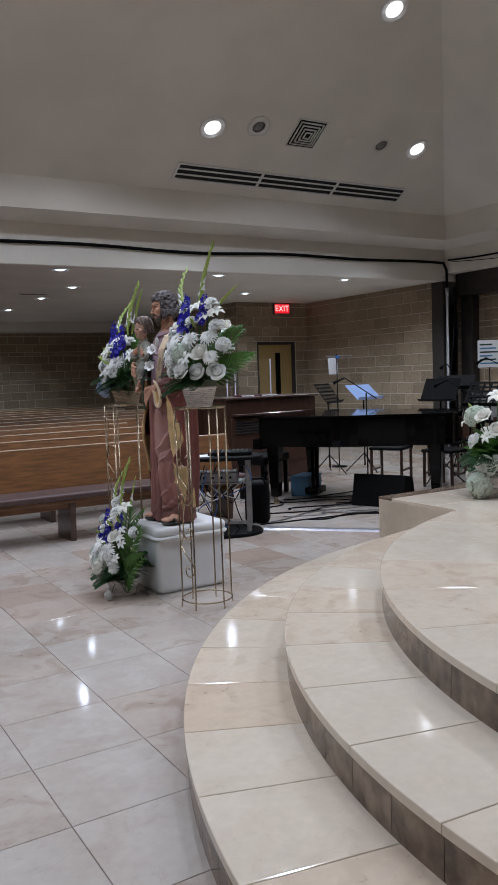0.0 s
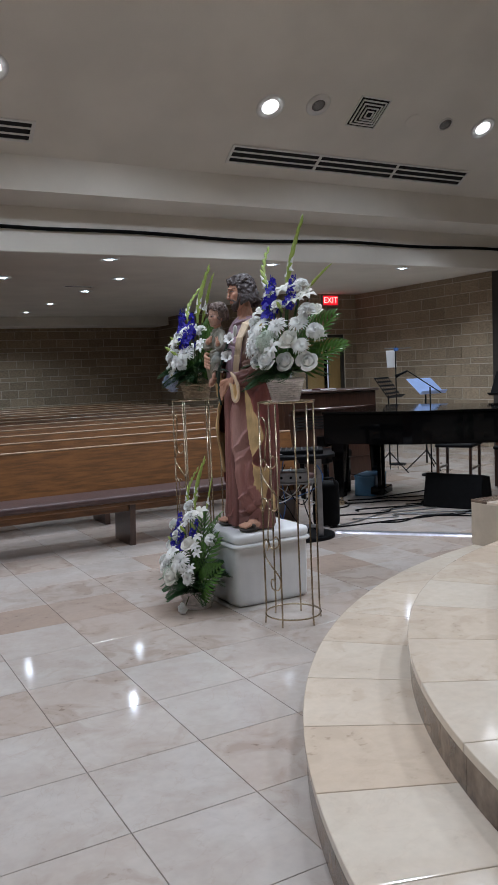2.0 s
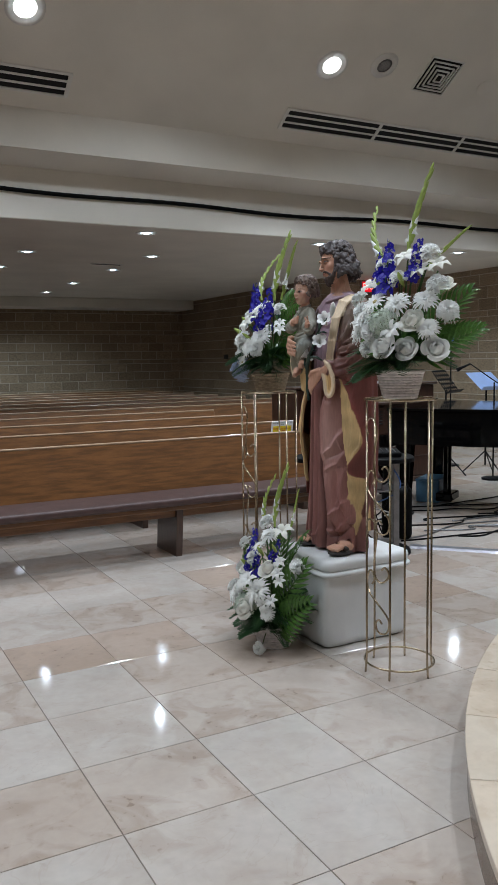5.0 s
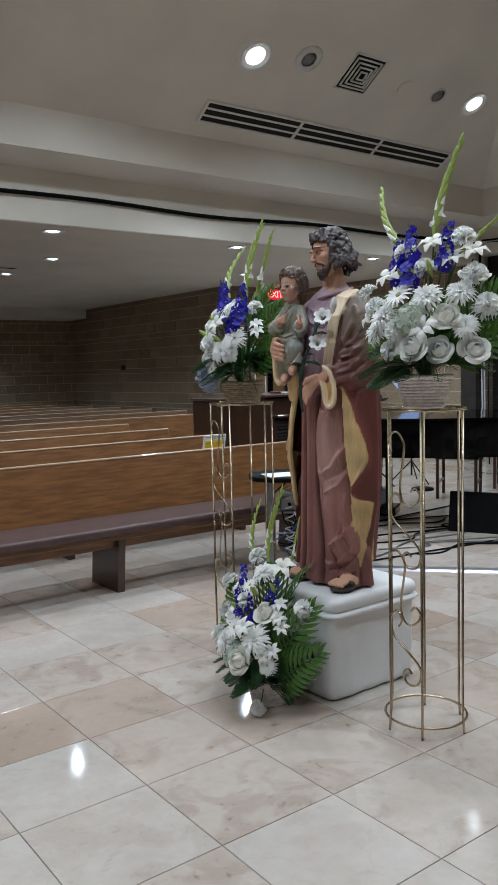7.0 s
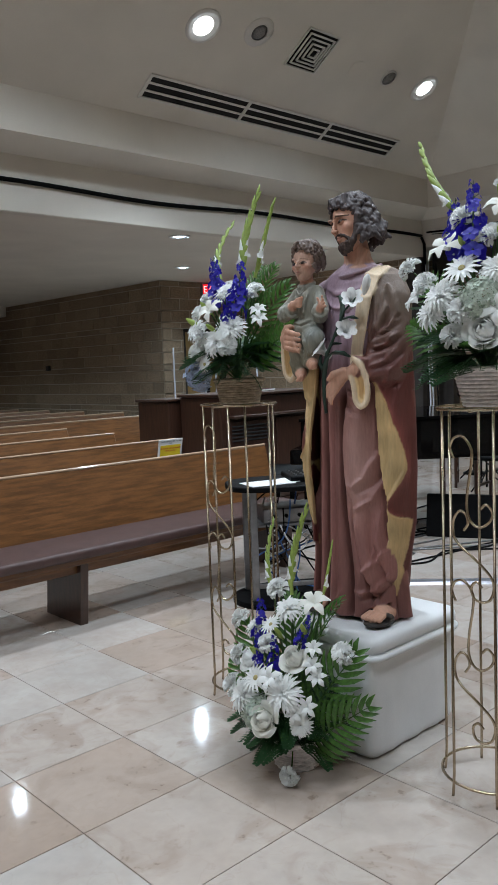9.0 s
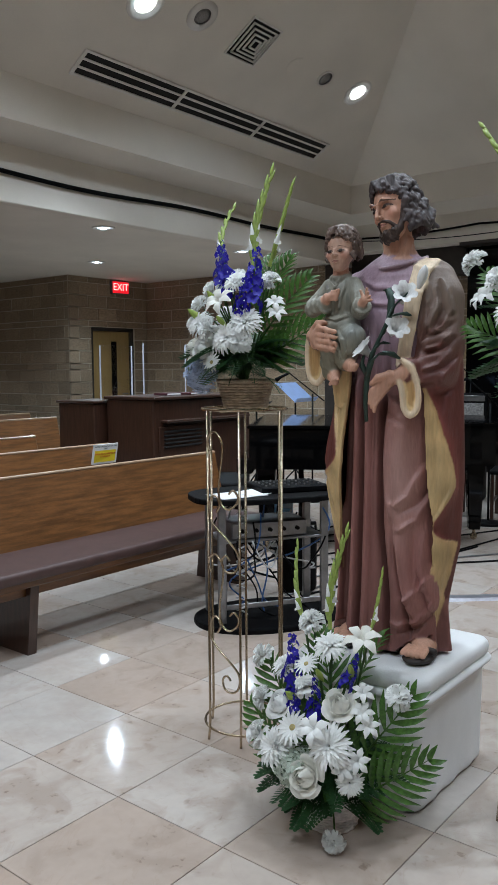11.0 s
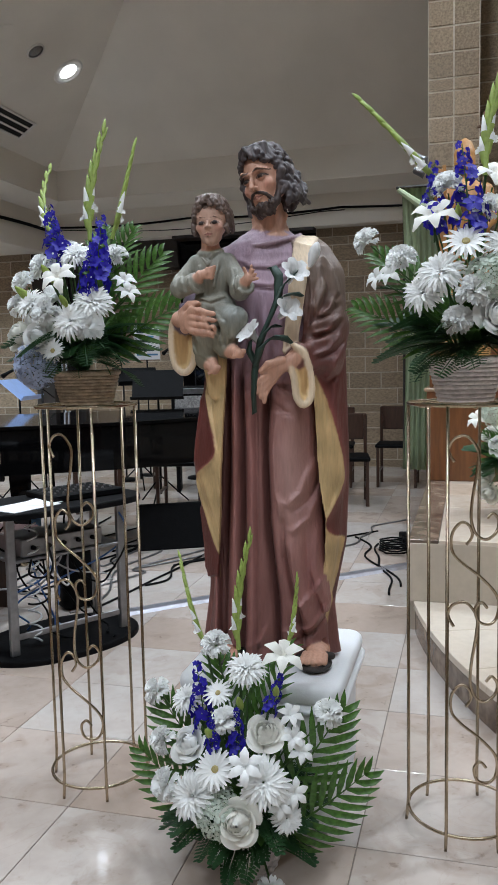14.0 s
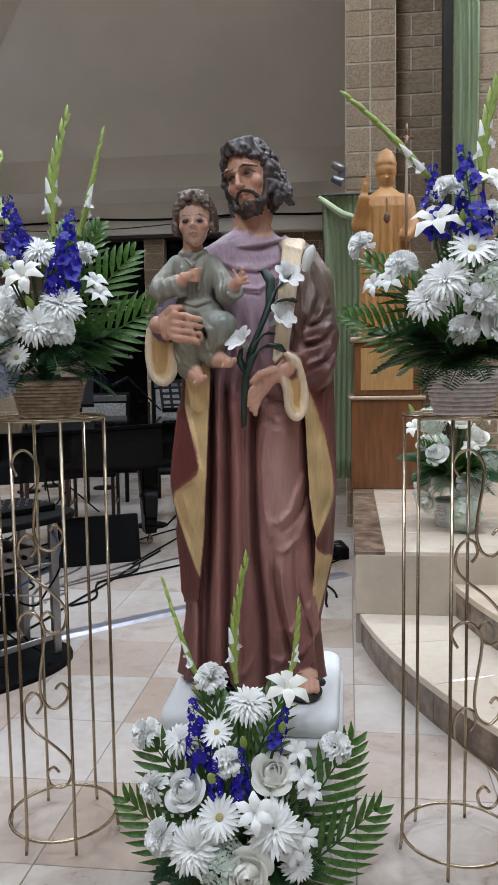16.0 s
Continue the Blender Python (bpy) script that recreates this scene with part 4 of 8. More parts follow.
def blur_paint(faces, paint, times=1):
    """Softens the paint's borders by a few millimetres, as an airbrush does."""
    for _ in range(times):
        acc, cnt = np.zeros_like(paint), np.zeros(len(paint))
        mean = paint[faces].mean(1)
        for c in range(4):
            np.add.at(acc, faces[:, c], mean)
            np.add.at(cnt, faces[:, c], 1)
        paint = acc / np.maximum(cnt, 1)[:, None]
    return paint


def painted(name, base_rough=0.38):
    m = bpy.data.materials.new(name)
    m.use_nodes = True
    n, l = m.node_tree.nodes, m.node_tree.links
    b = n["Principled BSDF"]
    col = n.new("ShaderNodeVertexColor")
    col.layer_name = "paint"
    tex, fine = n.new("ShaderNodeTexNoise"), n.new("ShaderNodeTexNoise")
    co = n.new("ShaderNodeTexCoord")
    mp = n.new("ShaderNodeMapping")
    mp.inputs["Scale"].default_value = (1, 1, 0.35)
    l.new(co.outputs["Object"], mp.inputs[0])
    tex.inputs["Scale"].default_value, fine.inputs["Scale"].default_value = 14, 90
    tex.inputs["Detail"].default_value = 6
    l.new(mp.outputs[0], tex.inputs[0])
    l.new(mp.outputs[0], fine.inputs[0])
    mul = n.new("ShaderNodeMath")
    mul.operation = "MULTIPLY_ADD"
    l.new(tex.outputs["Fac"], mul.inputs[0])
    mul.inputs[1].default_value, mul.inputs[2].default_value = 0.45, 0.52
    long, streak = n.new("ShaderNodeMapping"), n.new("ShaderNodeTexNoise")
    long.inputs["Scale"].default_value = (1, 1, 0.16)
    streak.inputs["Scale"].default_value, streak.inputs["Detail"].default_value = 130, 3
    l.new(co.outputs["Object"], long.inputs[0])
    l.new(long.outputs[0], streak.inputs[0])
    brush = n.new("ShaderNodeMath")
    brush.operation = "MULTIPLY_ADD"
    l.new(streak.outputs["Fac"], brush.inputs[0])
    brush.inputs[1].default_value = 0.42
    l.new(mul.outputs[0], brush.inputs[2])
    hsv = n.new("ShaderNodeHueSaturation")
    l.new(col.outputs[0], hsv.inputs["Color"])
    l.new(brush.outputs[0], hsv.inputs["Value"])
    l.new(hsv.outputs[0], b.inputs["Base Color"])
    rough = n.new("ShaderNodeMath")
    rough.operation = "MULTIPLY_ADD"
    l.new(tex.outputs["Fac"], rough.inputs[0])
    rough.inputs[1].default_value, rough.inputs[2].default_value = 0.3, base_rough
    l.new(rough.outputs[0], b.inputs["Roughness"])
    bp = n.new("ShaderNodeBump")
    bp.inputs["Strength"].default_value, bp.inputs["Distance"].default_value = 0.42, 0.004
    grain = n.new("ShaderNodeMath")
    grain.operation = "MULTIPLY_ADD"
    l.new(streak.outputs["Fac"], grain.inputs[0])
    grain.inputs[1].default_value = 0.8
    l.new(fine.outputs["Fac"], grain.inputs[2])
    l.new(grain.outputs[0], bp.inputs["Height"])
    l.new(bp.outputs[0], b.inputs["Normal"])
    return m


PAINTED = painted("painted_plaster")
SKIN, HAIR, BEARD = (0.60, 0.33, 0.225), (0.046, 0.032, 0.031), (0.050, 0.030, 0.024)
LAVENDER, MAUVE, MANTLE, CREAM = (0.40, 0.275, 0.335), (0.228, 0.098, 0.083), (0.135, 0.034, 0.027), (0.74, 0.52, 0.25)
LILY, LEAF, SOLE = (0.78, 0.77, 0.75), (0.022, 0.048, 0.034), (0.03, 0.022, 0.018)
PALECREAM, SHADECREAM, SHOULDER = (0.74, 0.58, 0.40), (0.50, 0.30, 0.12), (0.185, 0.130, 0.098)


def lerp_table(z, table):
    t = np.array(table)
    return [np.interp(z, t[:, 0], t[:, k]) for k in range(1, t.shape[1])]


class FoldMap:
    """Heights of drapery over an (x, z) sheet, drawn as ridges (+) and creases (-) along lines."""

    def __init__(self, lo, hi, h=0.004):
        self.lo, self.h = lo, h
        self.n = (int((hi[0] - lo[0]) / h) + 2, int((hi[1] - lo[1]) / h) + 2)
        self.x, self.z = np.meshgrid(lo[0] + h * np.arange(self.n[0]), lo[1] + h * np.arange(self.n[1]), indexing="ij")
        self.map = np.zeros(self.n, np.float32)

    def line(self, pts, amount, width, fade=0.05, sharp=1.6):
        best, along = np.full(self.n, 9.0), np.zeros(self.n)
        total = sum(math.dist(a, b) for a, b in zip(pts, pts[1:]))
        run = 0.0
        for a, b in zip(pts, pts[1:]):
            dx, dz = b[0] - a[0], b[1] - a[1]
            l2 = dx * dx + dz * dz
            t = np.clip(((self.x - a[0]) * dx + (self.z - a[1]) * dz) / l2, 0, 1)
            d = np.hypot(self.x - a[0] - t * dx, self.z - a[1] - t * dz)
            near = d < best
            best = np.where(near, d, best)
            along = np.where(near, run + t * math.sqrt(l2), along)
            run += math.sqrt(l2)
        taper = np.clip(np.minimum(along, total - along) / fade + 0.15, 0, 1)
        self.map += (amount * np.exp(-(best / width) ** sharp) * taper).astype(np.float32)

    def at(self, x, z):
        i = np.clip(np.rint((x - self.lo[0]) / self.h).astype(np.int32), 0, self.n[0] - 1)
        j = np.clip(np.rint((z - self.lo[1]) / self.h).astype(np.int32), 0, self.n[1] - 1)
        return self.map[i, j]


def soft_edge(zs, xs, width=0.016):
    """A border line through the given heights, rounded like cloth."""
    z = np.linspace(zs[0], zs[-1], 400)
    x = np.interp(z, zs, xs)
    step_z = z[1] - z[0]
    n = max(1, int(3 * width / step_z))
    k = np.exp(-0.5 * (np.arange(-n, n + 1) * step_z / width) ** 2)
    return z, np.convolve(np.pad(x, n, mode="edge"), k / k.sum(), mode="valid")


def build_body():
    """Robe, mantle, arms, child, hands and feet. x to the right as one faces it, y to the back, z up from the plinth."""
    s = Solid()
    ROBE = [(0.0, 0.215, 0.165), (0.05, 0.205, 0.16), (0.2, 0.185, 0.15), (0.5, 0.172, 0.148), (0.8, 0.165, 0.146), (0.95, 0.165, 0.142), (1.1, 0.165, 0.135),
            (1.2, 0.170, 0.125), (1.28, 0.165, 0.110), (1.32, 0.125, 0.095), (1.345, 0.085, 0.075), (1.36, 0.06, 0.055)]
    fm = FoldMap((-0.26, 0.0), (0.26, 1.38))
    # long falls of the robe: creases and the rolls between them
    fm.line([(-0.100, 0.96), (-0.108, 0.67), (-0.125, 0.35), (-0.135, 0.0)], -0.0290, 0.011)
    fm.line([(-0.078, 0.96), (-0.082, 0.6), (-0.092, 0.0)], 0.0174, 0.013)
    fm.line([(-0.058, 0.94), (-0.053, 0.71), (-0.058, 0.4), (-0.068, 0.0)], -0.0319, 0.009)
    fm.line([(-0.030, 0.92), (-0.022, 0.6), (-0.030, 0.0)], 0.0203, 0.020)
    fm.line([(-0.004, 0.86), (-0.006, 0.5), (-0.015, 0.02)], -0.0087, 0.007)
    fm.line([(0.030, 0.90), (0.018, 0.72), (0.022, 0.45), (0.045, 0.20), (0.050, 0.0)], -0.0377, 0.010)
    fm.line([(-0.155, 0.5), (-0.160, 0.0)], 0.0174, 0.014)
    fm.line([(-0.145, 0.4), (-0.148, 0.0)], -0.0174, 0.008)
    # the bent leg and the creases about its knee
    fm.line([(0.105, 0.88), (0.092, 0.66), (0.112, 0.40), (0.165, 0.12)], 0.0435, 0.055, 0.1, 2.0)
    fm.line([(0.060, 0.80), (0.048, 0.70), (0.052, 0.56), (0.064, 0.515), (0.085, 0.36)], 0.0130, 0.009)
    fm.line([(0.160, 0.66), (0.130, 0.560), (0.090, 0.522), (0.062, 0.530)], 0.0159, 0.011)
    fm.line([(0.168, 0.60), (0.140, 0.525), (0.100, 0.492)], -0.0145, 0.008)
    fm.line([(0.175, 0.56), (0.145, 0.475), (0.105, 0.440), (0.075, 0.445)], 0.0130, 0.010)
    fm.line([(0.070, 0.50), (0.075, 0.35), (0.110, 0.17), (0.125, 0.06)], -0.0217, 0.009)
    fm.line([(0.095, 0.42), (0.105, 0.28), (0.145, 0.13)], 0.0145, 0.010)
    fm.line([(0.135, 0.45), (0.140, 0.31), (0.175, 0.17), (0.20, 0.12)], -0.0174, 0.008)
    fm.line([(0.165, 0.45), (0.165, 0.33), (0.195, 0.20)], 0.0145, 0.010)
    fm.line([(0.20, 0.30), (0.13, 0.21), (0.08, 0.20)], 0.0116, 0.009)
    fm.line([(0.21, 0.22), (0.15, 0.13), (0.09, 0.11), (0.05, 0.12)], 0.0130, 0.010)
    fm.line([(0.20, 0.17), (0.14, 0.10), (0.08, 0.08)], -0.0116, 0.007)
    fm.line([(0.02, 0.14), (-0.01, 0.08), (-0.05, 0.07)], 0.0101, 0.009)
    fm.line([(0.12, 0.84), (0.07, 0.86), (0.03, 0.90)], 0.0116, 0.010)
    fm.line([(0.13, 0.79), (0.08, 0.80), (0.035, 0.84)], -0.0116, 0.008)
    # swags over the chest and gathers at the waist
    for k, (z, dip, am) in enumerate(((1.268, 0.026, 0.006), (1.232, 0.050, 0.008))):
        fm.line([(-0.10, z + 0.01), (-0.03, z - dip * 0.8), (0.04, z - dip), (0.115, z)], am, 0.010)
        fm.line([(-0.08, z - 0.008), (-0.03, z - 0.014 - dip * 0.8), (0.04, z - 0.014 - dip), (0.10, z - 0.014)], -0.005, 0.006)
    for x0, x1, am in ((-0.05, -0.04, -0.007), (-0.01, 0.0, -0.008), (0.03, 0.045, -0.007), (0.06, 0.07, 0.006), (-0.03, -0.02, 0.006), (0.015, 0.02, 0.006)):
        fm.line([(x0, 1.12), (x1, 1.0), (x0 * 1.3, 0.92)], am, 0.008)

    def back_folds(th, z):
        low = np.clip((1.0 - z) / 0.7, 0, 1)
        return (0.030 * (np.abs(np.sin(4.5 * th + 0.4 + 0.9 * z)) ** 0.8 - 0.62) + 0.012 * np.sin(13 * th - 1.4 * z)) * (0.22 + 0.78 * low)

    def robe(p):
        z = p[..., 2]
        a, b = lerp_table(z, ROBE)
        cy = np.interp(z, [0, 0.6, 1.0, 1.36], [0.0, 0.005, 0.01, 0.03])
        cx = np.interp(z, [0, 0.3, 0.6, 1.0], [-0.010, -0.004, 0.0, 0.0])
        x, y = p[..., 0] - cx, p[..., 1] - cy
        th = np.arctan2(y, x)
        rr = np.sqrt((x / a) ** 2 + (y / b) ** 2)
        rad = np.sqrt(x * x + y * y) + 1e-5
        front = np.clip(-y / 0.05, 0, 1)
        d = rad - rad / np.maximum(rr, 1e-4) - front * 1.2 * fm.at(p[..., 0], z) - (1 - front) * back_folds(th, z)
        hem = np.interp(p[..., 0], [-0.2, -0.13, -0.07, 0.0, 0.08, 0.14, 0.2], [0.06, 0.085, 0.05, 0.012, 0.02, 0.075, 0.085])
        return np.maximum(d * 0.80, np.maximum(np.where(y < -0.06, hem, 0.012) - z, z - 1.36))

    def robe_paint(v):
        z, x = v[:, 2], v[:, 0]
        t = np.clip((z - 0.84) / 0.24, 0, 1)[:, None]
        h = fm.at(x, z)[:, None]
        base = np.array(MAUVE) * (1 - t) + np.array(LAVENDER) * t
        # the highlight on the bent knee is put into the paint
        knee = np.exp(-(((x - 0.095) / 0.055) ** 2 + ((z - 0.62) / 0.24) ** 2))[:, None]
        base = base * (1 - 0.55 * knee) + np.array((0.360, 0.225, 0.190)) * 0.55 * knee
        # fold light and shade in the paint: ridges lightened, creases darkened
        lightened = np.clip(h / 0.014, 0, 1) * 0.60
        base = base * (1 - lightened) + base * np.array((1.75, 1.80, 1.85)) * lightened
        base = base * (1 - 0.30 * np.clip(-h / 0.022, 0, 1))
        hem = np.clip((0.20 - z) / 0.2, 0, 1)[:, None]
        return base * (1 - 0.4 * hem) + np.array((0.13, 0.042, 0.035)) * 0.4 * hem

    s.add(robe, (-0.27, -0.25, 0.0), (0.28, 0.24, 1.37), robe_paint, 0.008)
    # neckline
    for k in range(18):
        a0, a1 = radians(170 + 200 * k / 18), radians(170 + 200 * (k + 1) / 18)
        c = lambda a: (0.022 + 0.083 * math.cos(a), 0.022 + 0.104 * math.sin(a), 1.330 + 0.022 * math.sin(a) + 0.010 * math.cos(a))
        s.capsule(c(a0), c(a1), 0.0070, 0.0070, (0.30, 0.20, 0.235), 0.002)

    # mantle: an open shell round the back and both sides, its lining turned out at the front edges
    L_IN = ([0.24, 0.37, 0.50, 0.67, 0.80, 0.95, 1.15, 1.32], [-0.15, -0.138, -0.120, -0.107, -0.103, -0.099, -0.13, -0.07])
    L_PAINT = soft_edge([0.30, 0.361, 0.43, 0.497, 0.55, 0.592, 0.62, 0.645, 0.669, 0.72, 0.771, 0.83, 0.873, 0.95], [-0.118, -0.144, -0.172, -0.197, -0.214, -0.226, -0.190, -0.150, -0.126, -0.133, -0.152, -0.172, -0.185, -0.178], 0.012)
    R_IN = ([0.10, 0.28, 0.47, 0.50, 0.59, 0.75, 0.92, 1.0, 1.15, 1.32], [0.155, 0.182, 0.192, 0.186, 0.175, 0.168, 0.160, 0.135, 0.135, 0.09])
    R_PAINT = soft_edge([0.13, 0.175, 0.295, 0.395, 0.418, 0.448, 0.497, 0.54, 0.584, 0.652, 0.771, 0.873, 0.92], [0.165, 0.185, 0.216, 0.243, 0.205, 0.186, 0.211, 0.230, 0.243, 0.240, 0.219, 0.186, 0.165], 0.012)
    mf = FoldMap((-0.29, 0.05), (0.29, 1.34))
    for pts, am, w in (([(-0.21, 0.86), (-0.225, 0.62)], 0.008, 0.014), ([(-0.185, 0.87), (-0.150, 0.765), (-0.126, 0.68), (-0.150, 0.645), (-0.226, 0.595)], 0.009, 0.008), ([(-0.226, 0.592), (-0.195, 0.50), (-0.144, 0.366)], 0.008, 0.007),
                       ([(-0.155, 0.92), (-0.150, 0.82), (-0.115, 0.66), (-0.165, 0.52)], -0.006, 0.010), ([(-0.185, 0.60), (-0.15, 0.48)], 0.006, 0.012), ([(-0.23, 0.5), (-0.215, 0.26)], 0.008, 0.012),
                       ([(0.165, 0.915), (0.190, 0.865), (0.219, 0.77), (0.240, 0.65), (0.240, 0.58), (0.211, 0.50), (0.188, 0.45)], 0.009, 0.008), ([(0.185, 0.86), (0.198, 0.72), (0.190, 0.56)], -0.007, 0.012), ([(0.205, 0.78), (0.215, 0.66)], 0.006, 0.010),
                       ([(0.186, 0.445), (0.206, 0.418), (0.240, 0.396)], 0.009, 0.008), ([(0.225, 0.42), (0.215, 0.22)], -0.006, 0.008), ([(0.23, 1.08), (0.20, 1.02), (0.17, 1.0)], 0.010, 0.012), ([(0.235, 0.99), (0.215, 0.93), (0.19, 0.90)], 0.010, 0.010)):
        mf.line(pts, am, w, 0.03)

    def mantle(p):
        x, y, z = p[..., 0], p[..., 1] - 0.015, p[..., 2]
        a = np.where(x < 0, np.interp(z, [0.05, 0.25, 0.35, 0.5, 0.62, 0.70, 0.80, 0.9, 1.1, 1.25, 1.32], [0.19, 0.212, 0.215, 0.226, 0.244, 0.235, 0.217, 0.205, 0.20, 0.17, 0.10]),
                     np.interp(z, [0.05, 0.2, 0.38, 0.6, 0.95, 1.15, 1.25, 1.30, 1.33], [0.172, 0.192, 0.228, 0.240, 0.240, 0.232, 0.215, 0.185, 0.10]))
        b = np.interp(z, [0.05, 0.3, 0.8, 1.1, 1.25, 1.32], [0.19, 0.195, 0.19, 0.165, 0.12, 0.08])
        b = b * np.where((x < 0) & (y < 0), 1 + 0.27 * np.exp(-((z - 0.64) / 0.20) ** 2), 1.0)
        th = np.arctan2(y, x)
        rad = np.sqrt(x * x + y * y) + 1e-5
        rr = np.sqrt((x / a) ** 2 + (y / b) ** 2)
        back = np.clip(y / 0.06 + 0.6, 0, 1)
        wav = back * (0.012 * np.sin(9 * th + 2 * z) * np.clip((1.2 - z) / 0.5, 0, 1)) + (1 - back) * mf.at(x, z)
        d = rad - rad / np.maximum(rr, 1e-4) - wav
        shell = np.abs(d + 0.009) - 0.009
        hem = np.where(x < 0, np.interp(th, [-3.15, -2.4, -1.6, 1.6, 3.15], [0.24, 0.28, 0.34, 0.10, 0.22]), 0.10)
        front = np.where(y < 0.02, np.where(x < 0, x - np.interp(z, *L_IN), np.interp(z, *R_IN) - x), -1.0)
        return np.maximum(shell * 0.75, np.maximum(np.maximum(front, hem - z), z - 1.325))

    def mantle_paint(v):
        x, y, z = v[:, 0], v[:, 1], v[:, 2]
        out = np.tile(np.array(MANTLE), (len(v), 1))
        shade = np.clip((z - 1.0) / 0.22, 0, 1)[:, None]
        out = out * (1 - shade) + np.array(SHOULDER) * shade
        # the mantle's folds carry painted light on ridges and shade in creases
        lightened = np.clip(mf.at(x, z) / 0.010, 0, 1)[:, None] * (y < 0)[:, None]
        out = out * (1 + 0.8 * lightened) * (1 - 0.5 * np.clip(-mf.at(x, z) / 0.008, 0, 1)[:, None] * (y < 0)[:, None])
        left = (x < 0) & (x > np.interp(z, *L_PAINT)) & (z < 0.97) & (z > 0.30)
        right = (x > 0) & (x < np.interp(z, *R_PAINT)) & (z < 0.925) & (z > 0.10)
        cream = (y < 0.02) & (left | right)
        inner = ((x / 0.195) ** 2 + ((y - 0.015) / 0.165) ** 2 < 1.0) & (z < 1.0)
        stain = (0.86 + 0.14 * np.sin(40 * z + 31 * x) * np.sin(23 * x - 17 * z))[:, None]
        out[cream | inner] = (np.array(CREAM) * stain)[cream | inner]
        return out

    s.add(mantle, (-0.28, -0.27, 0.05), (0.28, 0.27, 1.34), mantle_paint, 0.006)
    # pale scarf of lining over the shoulder, two rolls side by side
    for k in range(5):
        dx, dy, r = 0.0105 * k - 0.004, 0.004 * k, 0.0074 if k in (0, 4) else 0.0058
        s.path([(0.100 + dx, 0.12, 1.24), (0.106 + dx, 0.07, 1.300 - 0.003 * k), (0.112 + dx, 0.01, 1.332 - 0.002 * k), (0.114 + dx, -0.074 + dy, 1.303 - 0.003 * k), (0.108 + dx * 0.9, -0.124 + dy, 1.215), (0.100 + dx * 0.75, -0.146 + dy, 1.10), (0.088 + dx * 0.6, -0.156 + dy, 0.985)], [r] * 7, PALECREAM, 0.006)
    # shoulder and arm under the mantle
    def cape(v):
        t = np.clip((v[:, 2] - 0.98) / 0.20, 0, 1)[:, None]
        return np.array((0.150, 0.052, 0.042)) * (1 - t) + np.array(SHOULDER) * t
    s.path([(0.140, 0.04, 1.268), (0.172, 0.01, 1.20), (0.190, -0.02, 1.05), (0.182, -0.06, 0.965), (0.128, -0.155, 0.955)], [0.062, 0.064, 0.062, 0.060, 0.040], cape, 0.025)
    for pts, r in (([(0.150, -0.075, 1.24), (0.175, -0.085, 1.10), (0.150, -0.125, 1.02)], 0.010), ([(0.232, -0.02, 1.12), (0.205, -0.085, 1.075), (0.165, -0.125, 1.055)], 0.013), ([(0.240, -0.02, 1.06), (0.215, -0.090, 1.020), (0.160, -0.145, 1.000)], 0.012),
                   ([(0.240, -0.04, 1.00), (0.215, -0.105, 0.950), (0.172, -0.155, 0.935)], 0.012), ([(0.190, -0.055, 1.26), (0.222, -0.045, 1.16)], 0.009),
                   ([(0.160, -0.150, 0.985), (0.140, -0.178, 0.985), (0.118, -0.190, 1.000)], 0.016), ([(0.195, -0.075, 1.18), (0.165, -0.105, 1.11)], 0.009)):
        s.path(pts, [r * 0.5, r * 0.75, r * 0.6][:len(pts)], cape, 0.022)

    def cuff(rim, fill, depth):
        """A wide turned sleeve end: a thick rolled rim round a hollow, which is a solid fill."""
        fine = []
        for i in range(len(rim) - 1):
            p0, p1, p2, p3 = [Vector(rim[max(0, min(len(rim) - 1, i + o))]) for o in (-1, 0, 1, 2)]
            for q in range(4):
                t = q / 4
                fine.append(tuple(0.5 * (2 * p1 + (p2 - p0) * t + (2 * p0 - 5 * p1 + 4 * p2 - p3) * t * t + (3 * p1 - p0 - 3 * p2 + p3) * t ** 3)))
        rim = fine + [rim[-1]]
        s.path(rim, [0.0070] * len(rim), PALECREAM, 0.006)
        s.path([(x + 0.003, y - 0.009, z) for x, y, z in rim[1:-1]], [0.0062] * (len(rim) - 2), PALECREAM, 0.008)
        mid = np.mean(np.array(rim), axis=0)
        s.path([tuple(mid + 0.72 * (np.array(q) - mid) + np.array((0, 0.006, 0))) for q in rim], [0.009] * len(rim), CREAM, 0.010)
        # the fill's darker cream stands for the shade inside the sleeve
        c, r = fill
        s.ball(c, r, SHADECREAM, 0.008)
        for k in (-1, 0, 1):
            s.capsule((c[0] + k * r[0] * 0.5, c[1] - r[1] * 0.9, c[2] + r[2] * 0.7), (c[0] + k * r[0] * 0.3, c[1] - r[1] * 0.9, c[2] - r[2] * 0.6), 0.006, 0.004, SHADECREAM, 0.008)
    cuff([(0.118, -0.195, 1.000), (0.150, -0.180, 0.965), (0.166, -0.172, 0.90), (0.164, -0.172, 0.845), (0.142, -0.180, 0.822), (0.122, -0.188, 0.845), (0.116, -0.192, 0.90), (0.104, -0.196, 0.945)], ((0.140, -0.165, 0.895), (0.022, 0.016, 0.065)), 0.02)
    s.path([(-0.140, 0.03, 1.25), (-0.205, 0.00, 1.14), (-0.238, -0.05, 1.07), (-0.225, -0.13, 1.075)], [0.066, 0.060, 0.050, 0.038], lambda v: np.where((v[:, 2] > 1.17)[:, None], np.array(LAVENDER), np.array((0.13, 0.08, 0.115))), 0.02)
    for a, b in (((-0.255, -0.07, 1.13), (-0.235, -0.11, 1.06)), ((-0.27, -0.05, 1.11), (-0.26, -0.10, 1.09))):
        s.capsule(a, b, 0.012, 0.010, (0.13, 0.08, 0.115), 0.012)
